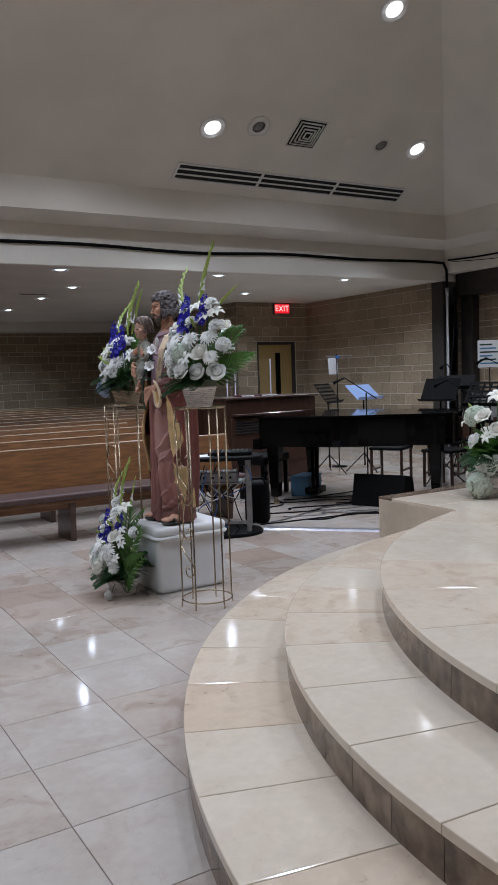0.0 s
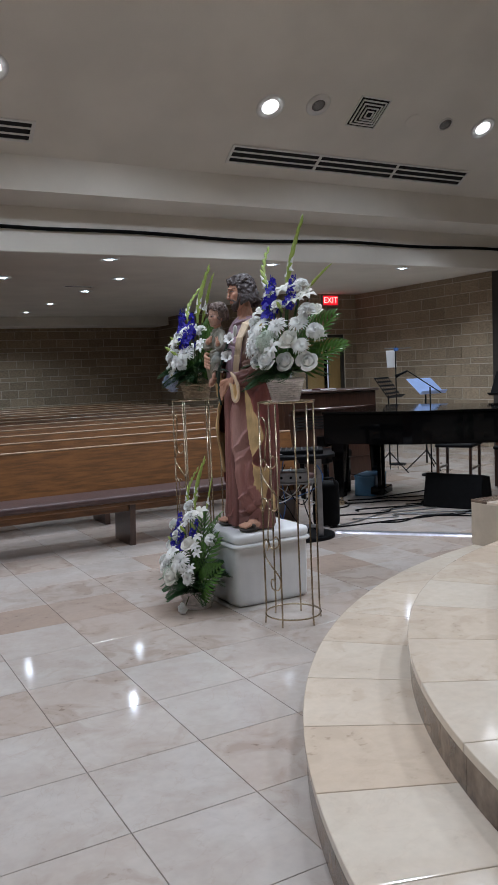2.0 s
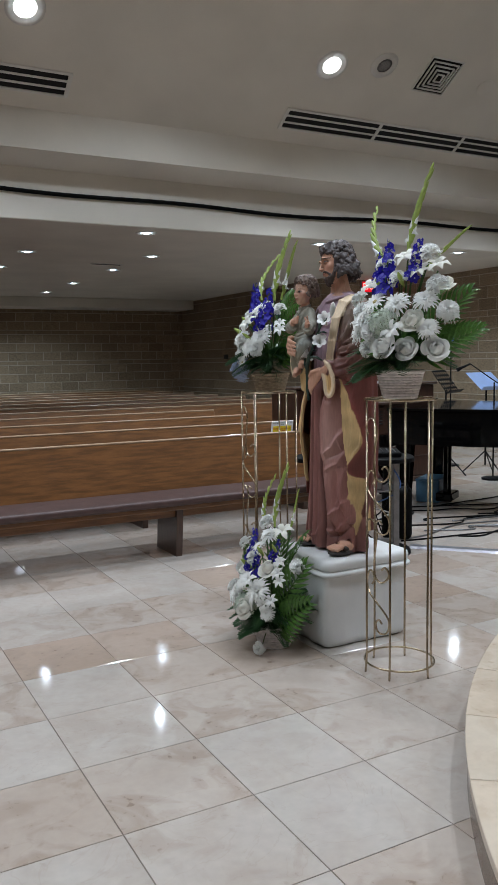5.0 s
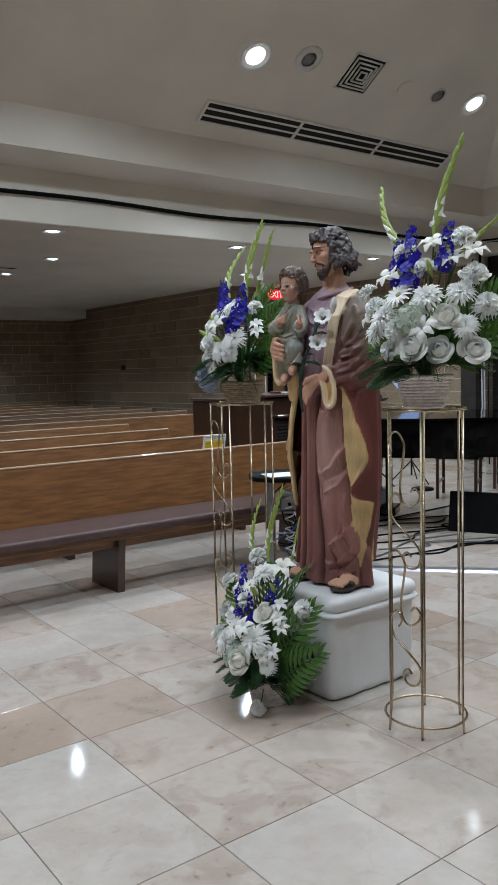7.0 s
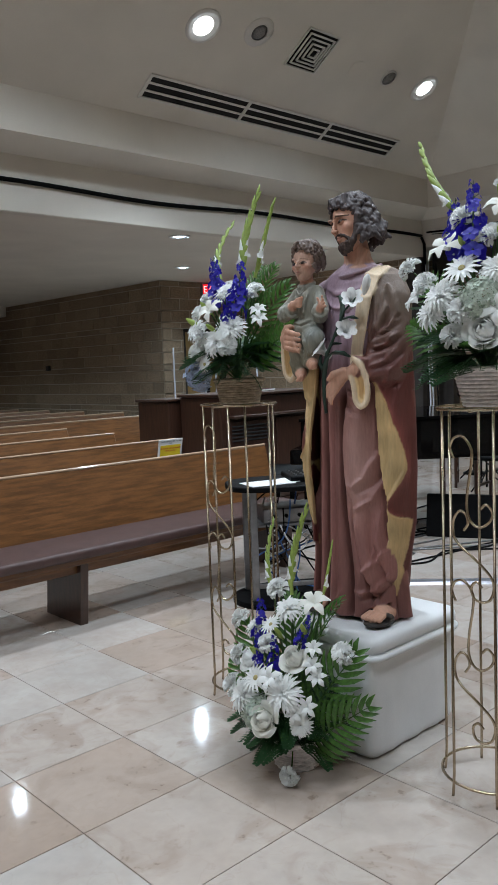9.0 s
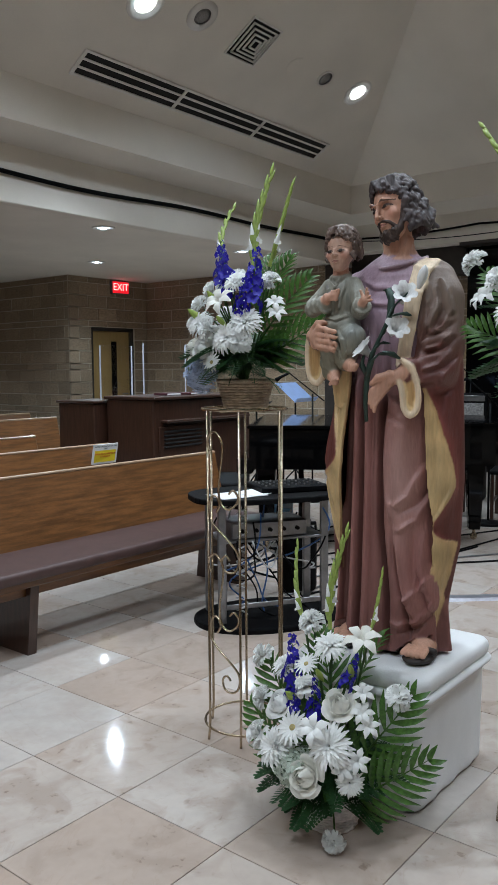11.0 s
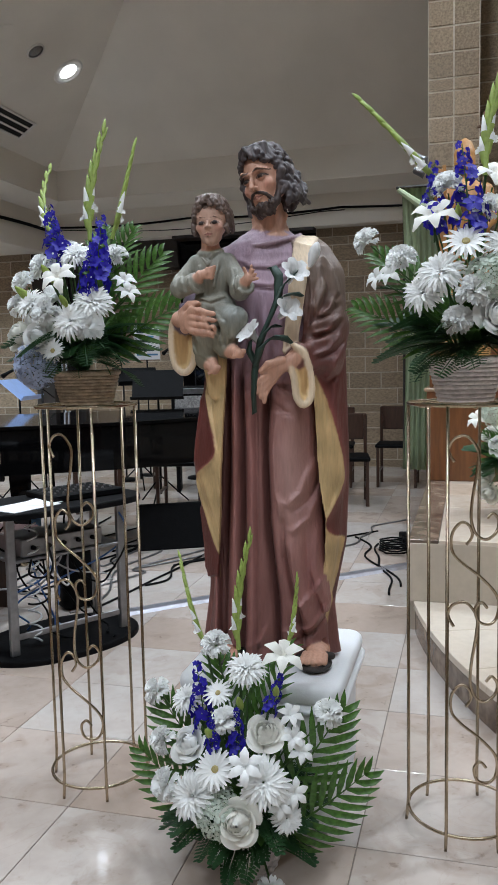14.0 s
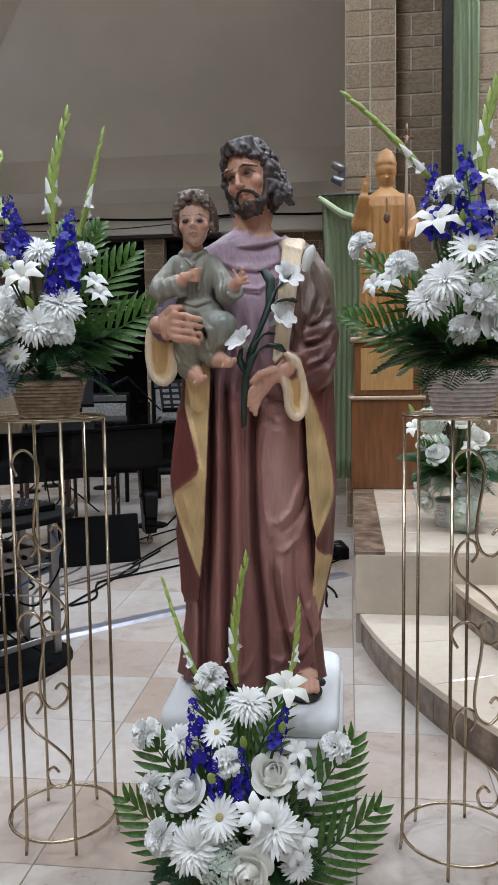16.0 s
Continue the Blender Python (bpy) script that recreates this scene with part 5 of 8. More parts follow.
    cuff([(-0.246, -0.150, 1.105), (-0.272, -0.135, 1.070), (-0.278, -0.130, 1.00), (-0.266, -0.132, 0.945), (-0.236, -0.138, 0.922), (-0.206, -0.146, 0.942), (-0.192, -0.152, 0.99), (-0.190, -0.158, 1.04)], ((-0.235, -0.128, 1.00), (0.036, 0.016, 0.075)), 0.02)
    s.path([(-0.150, -0.125, 1.03), (-0.140, -0.142, 0.95), (-0.135, -0.148, 0.86)], [0.034, 0.030, 0.02], CREAM, 0.012)

    # hands
    def hand(wrist, palm, wide, tips, thumb, r=0.0098):
        s.capsule(wrist, palm, 0.024, 0.020, SKIN, 0.008)
        s.path(wide, [0.017, 0.017], SKIN, 0.010)
        for base, mid, tip in tips:
            s.path([palm, base], [0.016, 0.011], SKIN, 0.006)
            s.path([base, mid, tip], [r, r * 0.92, r * 0.68], SKIN, 0.0012)
        s.path(thumb, [0.013, 0.011, 0.008], SKIN, 0.003)
    hand((0.120, -0.180, 0.960), (0.080, -0.205, 0.935), ((0.078, -0.205, 0.952), (0.062, -0.205, 0.912)), [((0.056 - 0.003 * k, -0.218 + 0.002 * k, 0.934 - 0.0175 * k), (0.028 + 0.003 * k, -0.232, 0.902 - 0.0160 * k), (0.006 + 0.010 * k, -0.230, 0.874 - 0.0130 * k)) for k in range(4)],
         [(0.085, -0.215, 0.955), (0.050, -0.235, 0.945), (0.028, -0.236, 0.925)])
    hand((-0.240, -0.160, 1.088), (-0.212, -0.198, 1.082), ((-0.210, -0.200, 1.098), (-0.208, -0.200, 1.058)), [((-0.182, -0.226, 1.108 - 0.0195 * k), (-0.148, -0.238, 1.104 - 0.0200 * k), (-0.110 - 0.006 * (k == 3), -0.236, 1.096 - 0.0195 * k)) for k in range(4)],
         [(-0.220, -0.195, 1.105), (-0.190, -0.215, 1.128), (-0.165, -0.212, 1.132)])

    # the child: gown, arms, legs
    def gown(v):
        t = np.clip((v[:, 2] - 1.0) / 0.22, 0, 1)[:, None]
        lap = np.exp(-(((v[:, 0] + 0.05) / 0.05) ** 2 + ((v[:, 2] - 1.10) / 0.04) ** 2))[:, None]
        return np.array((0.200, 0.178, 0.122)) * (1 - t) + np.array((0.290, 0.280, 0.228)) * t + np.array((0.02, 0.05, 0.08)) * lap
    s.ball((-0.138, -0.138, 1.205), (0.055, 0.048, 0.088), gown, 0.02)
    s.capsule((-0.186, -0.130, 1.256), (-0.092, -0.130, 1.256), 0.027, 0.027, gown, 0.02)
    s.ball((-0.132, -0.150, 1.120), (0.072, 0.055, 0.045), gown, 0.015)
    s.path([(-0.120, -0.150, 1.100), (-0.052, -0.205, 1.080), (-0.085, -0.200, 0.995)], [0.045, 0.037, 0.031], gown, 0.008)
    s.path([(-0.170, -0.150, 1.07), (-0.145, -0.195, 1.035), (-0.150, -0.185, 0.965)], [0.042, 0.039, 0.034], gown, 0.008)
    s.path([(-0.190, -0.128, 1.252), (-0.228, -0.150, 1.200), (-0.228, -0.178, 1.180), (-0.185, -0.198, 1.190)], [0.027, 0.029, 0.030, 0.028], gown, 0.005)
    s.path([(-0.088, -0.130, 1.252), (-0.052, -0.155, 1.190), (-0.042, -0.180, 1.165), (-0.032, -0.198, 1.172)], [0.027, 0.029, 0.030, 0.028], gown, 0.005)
    def ring(c, axis, radius, r, colour, k):
        axis = Vector(axis).normalized()
        u = axis.orthogonal().normalized()
        w = axis.cross(u)
        pts = [tuple(Vector(c) + (u * math.cos(2 * math.pi * i / 10) + w * math.sin(2 * math.pi * i / 10)) * radius) for i in range(11)]
        s.path(pts, [r] * 11, colour, k)
    ring((-0.172, -0.203, 1.190), (1, -0.45, 0.35), 0.028, 0.0065, gown, 0.003)
    ring((-0.024, -0.206, 1.178), (0.5, -0.6, 0.45), 0.028, 0.0065, gown, 0.003)
    for pts, r in (([(-0.222, -0.165, 1.225), (-0.245, -0.178, 1.185), (-0.225, -0.205, 1.160)], 0.007), ([(-0.200, -0.165, 1.215), (-0.222, -0.195, 1.185), (-0.200, -0.215, 1.165)], 0.006), ([(-0.06, -0.165, 1.225), (-0.035, -0.185, 1.185), (-0.03, -0.208, 1.150)], 0.007),
                   ([(-0.185, -0.170, 1.13), (-0.130, -0.195, 1.120), (-0.085, -0.195, 1.128)], 0.007), ([(-0.18, -0.165, 1.155), (-0.13, -0.188, 1.138), (-0.09, -0.183, 1.15)], 0.006), ([(-0.11, -0.215, 1.095), (-0.085, -0.235, 1.065), (-0.085, -0.225, 1.00)], 0.007),
                   ([(-0.135, -0.205, 1.09), (-0.110, -0.225, 1.045), (-0.112, -0.215, 0.985)], 0.007), ([(-0.175, -0.195, 1.06), (-0.155, -0.222, 1.02), (-0.165, -0.21, 0.965)], 0.006), ([(-0.19, -0.17, 1.03), (-0.175, -0.205, 0.99), (-0.14, -0.215, 0.955)], 0.007),
                   ([(-0.155, -0.186, 1.265), (-0.135, -0.192, 1.245), (-0.115, -0.186, 1.268)], 0.005), ([(-0.165, -0.180, 1.24), (-0.15, -0.192, 1.19)], 0.005), ([(-0.105, -0.180, 1.235), (-0.12, -0.190, 1.18)], 0.005), ([(-0.045, -0.245, 1.09), (-0.06, -0.24, 1.03), (-0.095, -0.225, 0.975)], 0.006)):
        s.path(pts, [r * 0.7, r, r * 0.7][:len(pts)], gown, 0.008)
    ring((-0.141, -0.135, 1.288), (0, -0.3, 1), 0.034, 0.006, gown, 0.004)
    s.path([(-0.180, -0.202, 1.195), (-0.150, -0.212, 1.212), (-0.132, -0.210, 1.220)], [0.017, 0.015, 0.012], SKIN, 0.005)
    for k in range(4):
        s.capsule((-0.134, -0.214, 1.230 - 0.0085 * k), (-0.104 - 0.003 * k, -0.208, 1.234 - 0.0095 * k), 0.0056, 0.0046, SKIN, 0.001)
    s.path([(-0.030, -0.205, 1.178), (-0.006, -0.222, 1.196)], [0.017, 0.015], SKIN, 0.005)
    for k in range(4):
        s.capsule((-0.002 + 0.001 * k, -0.224, 1.190 + 0.0075 * k), (0.024 - 0.006 * k, -0.232, 1.193 + 0.0125 * k), 0.0056, 0.0046, SKIN, 0.001)
    s.capsule((-0.010, -0.224, 1.205), (-0.018, -0.230, 1.226), 0.006, 0.005, SKIN, 0.002)
    for (a, b, c) in (((-0.082, -0.200, 0.995), (-0.060, -0.220, 0.985), (-0.030, -0.250, 0.978)), ((-0.145, -0.185, 0.965), (-0.130, -0.205, 0.948), (-0.112, -0.232, 0.932))):
        s.path([a, b, c], [0.022, 0.020, 0.015], SKIN, 0.010)
        for k in range(5):
            s.ball((c[0] + 0.014 - 0.0075 * k, c[1] - 0.010 + 0.0015 * k, c[2] + 0.006 - 0.004 * k), 0.0066 if k else 0.0085, SKIN, 0.001)
    # neck
    s.capsule((0.022, 0.03, 1.28), (0.006, 0.010, 1.42), 0.060, 0.050, SKIN, 0.02)
    s.ball((0.022, 0.004, 1.334), (0.062, 0.056, 0.016), SKIN, 0.008)
    for k in (-1, 1):
        s.capsule((0.02 + 0.045 * k, -0.005, 1.40), (0.024 + 0.014 * k, -0.040, 1.330), 0.009, 0.008, SKIN, 0.02)
    s.capsule((-0.140, -0.130, 1.25), (-0.143, -0.132, 1.33), 0.028, 0.027, SKIN, 0.012)
    # feet in sandals
    for fx, fy in ((0.160, -0.105), (-0.118, -0.105)):
        s.ball((fx, fy - 0.02, 0.016), (0.050, 0.080, 0.016), SOLE, 0.004)
        s.ball((fx, fy + 0.02, 0.044), (0.036, 0.06, 0.027), SKIN, 0.02)
        for k in range(5):
            s.capsule((fx - 0.030 + 0.015 * k, fy - 0.03, 0.047), (fx - 0.034 + 0.017 * k, fy - 0.082 + 0.004 * abs(k - 1), 0.037), 0.0108, 0.0098, SKIN, 0.001)
        s.capsule((fx - 0.047, fy - 0.005, 0.04), (fx + 0.047, fy - 0.005, 0.04), 0.012, 0.012, SOLE, 0.004)
    # low base under the hem
    s.ball((0.01, 0.01, 0.012), (0.175, 0.135, 0.014), SOLE, 0.004)
    # creases and small rolls pressed into sleeves, gown and mantle alike
    gm = FoldMap((-0.32, 0.0), (0.31, 1.48))
    def pleat(pts, am=0.006, w=0.006, gap=0.010):
        gm.line(pts, am, w, 0.02)
        gm.line([(x + gap * 0.7, z - gap * 0.7) for x, z in pts], -am, w * 0.8, 0.02)
    for pts, am in (([(0.235, 1.14), (0.205, 1.10), (0.165, 1.085)], 0.009), ([(0.240, 1.09), (0.210, 1.045), (0.160, 1.03)], 0.010), ([(0.242, 1.03), (0.215, 0.985), (0.170, 0.965)], 0.010), ([(0.240, 0.97), (0.222, 0.92), (0.195, 0.895)], 0.009),
                    ([(0.232, 0.90), (0.222, 0.82), (0.225, 0.74)], 0.007), ([(0.175, 1.25), (0.195, 1.17), (0.170, 1.09)], 0.007), ([(0.215, 1.24), (0.228, 1.16), (0.210, 1.11)], 0.006), ([(0.155, 1.20), (0.160, 1.12), (0.145, 1.05)], 0.006),
                    ([(-0.242, 1.225), (-0.238, 1.185), (-0.215, 1.160)], 0.005), ([(-0.225, 1.240), (-0.212, 1.195), (-0.195, 1.172)], 0.005), ([(-0.205, 1.25), (-0.190, 1.215)], 0.004), ([(-0.055, 1.240), (-0.040, 1.195), (-0.048, 1.155)], 0.005), ([(-0.075, 1.245), (-0.060, 1.205), (-0.062, 1.165)], 0.005),
                    ([(-0.17, 1.26), (-0.155, 1.21), (-0.15, 1.15)], 0.004), ([(-0.105, 1.26), (-0.118, 1.21), (-0.12, 1.15)], 0.004), ([(-0.16, 1.285), (-0.138, 1.262), (-0.115, 1.283)], 0.005), ([(-0.18, 1.15), (-0.13, 1.135), (-0.09, 1.15)], 0.006),
                    ([(-0.19, 1.125), (-0.14, 1.09), (-0.10, 1.00)], 0.007), ([(-0.16, 1.12), (-0.11, 1.07), (-0.085, 1.00)], 0.007), ([(-0.12, 1.12), (-0.08, 1.08), (-0.07, 1.02)], 0.006), ([(-0.195, 1.03), (-0.17, 0.98), (-0.13, 0.955)], 0.006), ([(-0.185, 1.06), (-0.15, 1.01), (-0.115, 0.985)], 0.006),
                    ([(-0.262, 1.05), (-0.258, 0.98), (-0.245, 0.945)], 0.004), ([(0.146, 0.94), (0.148, 0.87)], 0.004), ([(-0.04, 1.11), (-0.035, 1.07), (-0.055, 1.01)], 0.005)):
        pleat(pts, am, 0.006 if am < 0.007 else 0.008, 0.009 if am < 0.007 else 0.013)
    return s.mesh((-0.31, -0.28, -0.004), (0.30, 0.27, 1.46), 0.0038, gm)


def build_head(grown, h):
    """A head in its own frame: face towards -y, chin at about -0.11, crown at +0.125."""
    s = Solid()
    rnd = random.Random(4 if grown else 9)
    sock = 0.009 if grown else -0.003
    lip_z = -0.054 if grown else -0.052
    tone = np.array(SKIN if grown else (0.60, 0.37, 0.27))
    brow_tone, lid, iris, white = np.array((0.085, 0.045, 0.032)) if grown else np.array((0.20, 0.11, 0.075)), np.array((0.045, 0.022, 0.016)), np.array((0.020, 0.009, 0.006)), np.array((0.33, 0.24, 0.19))

    def face(v):
        x, y, z = np.abs(v[:, 0]), v[:, 1], v[:, 2]
        out = np.tile(tone, (len(v), 1))
        def mix(m, c):
            m = np.clip(m, 0, 1)[:, None] * (y < -0.03)[:, None]
            out[:] = out * (1 - m) + np.array(c) * m
        mix(0.55 * np.exp(-(((x - 0.042) / 0.020) ** 2 + ((z + 0.024) / 0.020) ** 2)), (0.58, 0.25, 0.18))
        # a soft socket tone, then the almond of the eye, the iris and the lash line
        ex, ez = (x - 0.0305) / (0.0165 if grown else 0.0180), z - sock
        arch = 1 - ex ** 2
        mix(0.35 * np.exp(-((ex / 1.3) ** 2 + (ez / 0.011) ** 2)), (0.36, 0.17, 0.11))
        up, low = (0.0080 if grown else 0.0095) * arch, (-0.0056 if grown else -0.0072) * arch
        inside = (np.abs(ex) < 1) & (ez < up) & (ez > low)
        mix(inside * 1.0, white)
        mix((inside & ((x - 0.0305) ** 2 + (ez - 0.0010) ** 2 < (0.0088 if grown else 0.0110) ** 2)) * 1.0, iris)
        mix(((np.abs(ex) < 1.12) & (np.abs(ez - up) < (0.0029 if grown else 0.0019))) * (0.95 if grown else 0.85), lid)
        mix(((np.abs(ex) < 1.0) & (np.abs(ez - low) < 0.0011)) * 0.55, (0.25, 0.11, 0.07))
        # brows
        bx = np.clip((x - 0.011) / 0.046, 0, 1)
        bz = sock + 0.0215 + 0.0065 * np.sin(math.pi * np.minimum(1, 0.15 + bx * 0.9)) - 0.006 * bx
        thick = (0.0047 if grown else 0.0026) * (1 - 0.5 * bx)
        mix(((x > 0.010) & (x < 0.058) & (np.abs(z - bz) < thick)) * (0.92 if grown else 0.6), brow_tone)
        # lips
        m = np.abs(v[:, 0]) / 0.0195
        ul, ll = lip_z + 0.0062 * (1 - m ** 2), lip_z - 0.0075 * (1 - m ** 2)
        mix(((m < 1) & (z < ul) & (z > ll) & (y < -0.055)) * 0.75, (0.43, 0.17, 0.135))
        mix(((m < 1.05) & (np.abs(z - lip_z) < 0.0013) & (y < -0.055)) * 0.8, (0.17, 0.06, 0.045))
        return out
    if grown:
        s.ball((0, 0.01, 0.024), (0.070, 0.090, 0.092), face, 0.02)
        s.ball((0, -0.030, -0.038), (0.051, 0.055, 0.072), face, 0.015)
        s.ball((0, -0.054, -0.094), (0.028, 0.027, 0.024), face, 0.02)
        s.path([(0, -0.082, 0.024), (0, -0.093, 0.000), (0, -0.1030, -0.021)], [0.0058, 0.0066, 0.0088], face, 0.009)
        wing = (-0.093, -0.0245)
    else:
        s.ball((0, 0.012, 0.028), (0.072, 0.088, 0.086), face, 0.02)
        s.ball((0, -0.028, -0.032), (0.053, 0.057, 0.068), face, 0.02)
        s.ball((0, -0.060, -0.084), (0.020, 0.020, 0.016), face, 0.02)
        s.path([(0, -0.083, 0.004), (0, -0.0965, -0.018)], [0.007, 0.0095], face, 0.009)
        wing = (-0.088, -0.021)
    for k in (-1, 1):
        s.ball((k * 0.0105, *wing), 0.0072, face, 0.005)
        s.ball((k * 0.040, -0.052, -0.020), (0.021, 0.022, 0.021), face, 0.014)
        s.ball((k * 0.0305, -0.1005, sock), (0.0185, 0.0185, 0.0125), None, 0.016, carve=True)
        s.ball((k * 0.0300, -0.0705, sock), (0.0155, 0.0135, 0.0110), face, 0.003)
        s.path([(k * 0.014, -0.0865, sock + 0.020), (k * 0.032, -0.0850, sock + 0.0275), (k * 0.054, -0.066, sock + 0.020)], [0.0036, 0.0042, 0.0032] if grown else [0.001, 0.001, 0.001], face, 0.014)
    s.path([(-0.017, -0.0765, lip_z + 0.001), (0, -0.0885, lip_z + 0.0045), (0.017, -0.0765, lip_z + 0.001)], [0.003, 0.0046, 0.003], face, 0.004)
    s.path([(-0.014, -0.078, lip_z - 0.004), (0, -0.0885, lip_z - 0.0058), (0.014, -0.078, lip_z - 0.004)], [0.003, 0.0052, 0.003], face, 0.004)
    if grown:
        for k in (-1, 1):
            s.path([(k * 0.003, -0.0885, -0.0390), (k * 0.017, -0.0850, -0.0425), (k * 0.030, -0.0735, -0.053), (k * 0.038, -0.062, -0.070)], [0.0034, 0.0048, 0.0050, 0.007], BEARD, 0.003)
            s.path([(k * 0.066, -0.020, 0.000), (k * 0.063, -0.032, -0.045), (k * 0.049, -0.050, -0.084), (k * 0.016, -0.068, -0.112)], [0.006, 0.009, 0.013, 0.014], BEARD, 0.006)
        s.ball((0, -0.068, -0.096), (0.029, 0.021, 0.024), BEARD, 0.006)
        for k in range(90):
            a, t = rnd.uniform(-1.35, 1.35), rnd.uniform(0, 1)
            x = 0.052 * math.sin(a) * (1 - 0.35 * t)
            p = (x, -0.048 - 0.040 * math.cos(a) * (0.92 - 0.2 * t), -0.074 - 0.036 * t)
            w = rnd.uniform(-0.004, 0.004)
            s.path([p, (p[0] * 0.95 + w, p[1] - 0.003, p[2] - 0.008), (p[0] * 0.9 - w, p[1] + 0.002, p[2] - 0.016)], [0.0042, 0.0046, 0.0030], BEARD if k % 3 else (0.095, 0.062, 0.048), 0.0015)
    # hair: a cap, then curling locks that fall from the parting
    s.ball((0, 0.026, 0.038), (0.074, 0.086, 0.094) if grown else (0.077, 0.088, 0.094), HAIR if grown else (0.115, 0.075, 0.058), 0.004)
    # paler locks carry the hair's highlights in their colour
    hair, glint = (HAIR, (0.085, 0.066, 0.066)) if grown else ((0.115, 0.075, 0.058), (0.19, 0.135, 0.11))
    n = 190 if grown else 170
    for k in range(n):
        z = 0.126 - (0.20 if grown else 0.135) * rnd.random() ** 0.9
        a = rnd.uniform(-math.pi, math.pi)
        if abs(a) > (2.15 if z < 0.075 else 2.75) and z < (0.086 if grown else 0.080):
            continue
        ringr = 0.083 * math.sqrt(max(0.08, 1 - ((z - 0.03) / 0.107) ** 2)) if z > 0.03 else 0.083 + 0.05 * (0.03 - z) * (1 if grown else 0.1)
        x, y = ringr * math.sin(a), 0.022 + ringr * 1.08 * math.cos(a)
        tx, ty = math.cos(a), -math.sin(a)
        w = rnd.uniform(0.008, 0.016) * rnd.choice((-1, 1))
        s.path([(x, y, z), (x * 1.05 + tx * w, y * 1.02 + ty * w, z - 0.012), (x * 1.07 + tx * w * 0.2, y * 1.02 + ty * w * 0.2, z - 0.024), (x * 1.04 - tx * w * 0.8, y - ty * w * 0.8, z - 0.036)], [0.0080, 0.0108, 0.0104, 0.0066], hair if k % 3 else glint, 0.0035)
    if grown:
        for k in (-1, 1):
            for j in range(13):
                y0, z0 = -0.020 + 0.009 * j, 0.050 - 0.003 * j
                pts = [(k * (0.070 + 0.004 * math.sin(j)), y0, z0)]
                for q in range(6):
                    pts.append((k * (0.077 + 0.008 * math.sin(q * 1.9 + j * 1.3)), y0 + 0.011 * math.cos(q * 1.9 + j * 1.3) + 0.003 * q, z0 - 0.0195 * (q + 1)))
                s.path(pts, [0.0085, 0.011, 0.012, 0.012, 0.0115, 0.0105, 0.007], hair if j % 2 else glint, 0.005)
    # waves that run from the crown over the head
    for k in range(26):
        a = 2 * math.pi * (k + rnd.uniform(-0.3, 0.3)) / 26
        pts = []
        for q in range(6):
            e = radians(88 - 15 * q)
            w = (0.16 + 0.10 * (q > 2)) * math.sin(q * 1.7 + k * 2.3)
            pts.append((0.080 * math.cos(e) * math.sin(a + w), 0.026 - 0.091 * math.cos(e) * math.cos(a + w), 0.038 + 0.096 * math.sin(e) + 0.003 * math.sin(q * 2.6 + k)))
        if math.cos(a) > 0.45:
            pts = pts[:4]
        s.path(pts, [0.007, 0.010, 0.0115, 0.0115, 0.010, 0.007][:len(pts)], hair if k % 2 else glint, 0.001)
    for k in range(15):
        a = radians(-66 + 9.4 * k)
        x, y = 0.074 * math.sin(a), 0.006 - 0.083 * math.cos(a)
        side = -1 if k < 6 else 1
        ends = 0.078 - 0.040 * abs(math.sin(a)) ** 2 + rnd.uniform(-0.008, 0.012) + 0.012 * (4 < k < 8)
        turn = rnd.choice((-1, 1)) * 0.011
        s.path([(x * 0.35 - 0.006, y * 0.35 + 0.015, 0.130), (x * 0.72 - turn * 0.6, y * 0.74 + 0.004, 0.116), (x * 0.95 + turn * 0.5, y * 0.93, ends + 0.020), (x * 1.02 - turn * 0.3, y * 0.97, ends + 0.004), (x * 1.03 + turn * 0.5, y * 0.99, ends)], [0.009, 0.0105, 0.0095, 0.008, 0.005], hair if k % 2 else glint, 0.002)
    return s.mesh((-0.125, -0.125, -0.15), (0.125, 0.145, 0.155), h)


def petal_flower(bm_verts, bm_faces, centre, way, size, colour, paints):
    """A trumpet lily of six bent petals, added to growing lists."""
    way = Vector(way).normalized()
    u = way.orthogonal().normalized()
    v = way.cross(u)
    for k in range(6):
        a = 2 * math.pi * k / 6
        start = len(bm_verts)
        for i in range(6):
            t = i / 5
            r = size * (0.12 + 0.18 * t + 0.55 * t ** 2.6)
            along = size * (-1.1 + 1.7 * t - 0.45 * t ** 5)
            wide = size * 0.50 * math.sin(math.pi * min(0.97, 0.12 + 0.74 * t))
            for side in (-1, 0, 1):
                b = a + side * wide / max(r, 0.3 * size)
                rr = r + (0.03 * size if side == 0 else 0)
                bm_verts.append(tuple(Vector(centre) + way * along + (u * math.cos(b) + v * math.sin(b)) * rr))
                paints.append((*colour, 1))
        for i in range(5):
            for j in range(2):
                q = start + 3 * i + j
                bm_faces.append((q, q + 1, q + 4, q + 3))


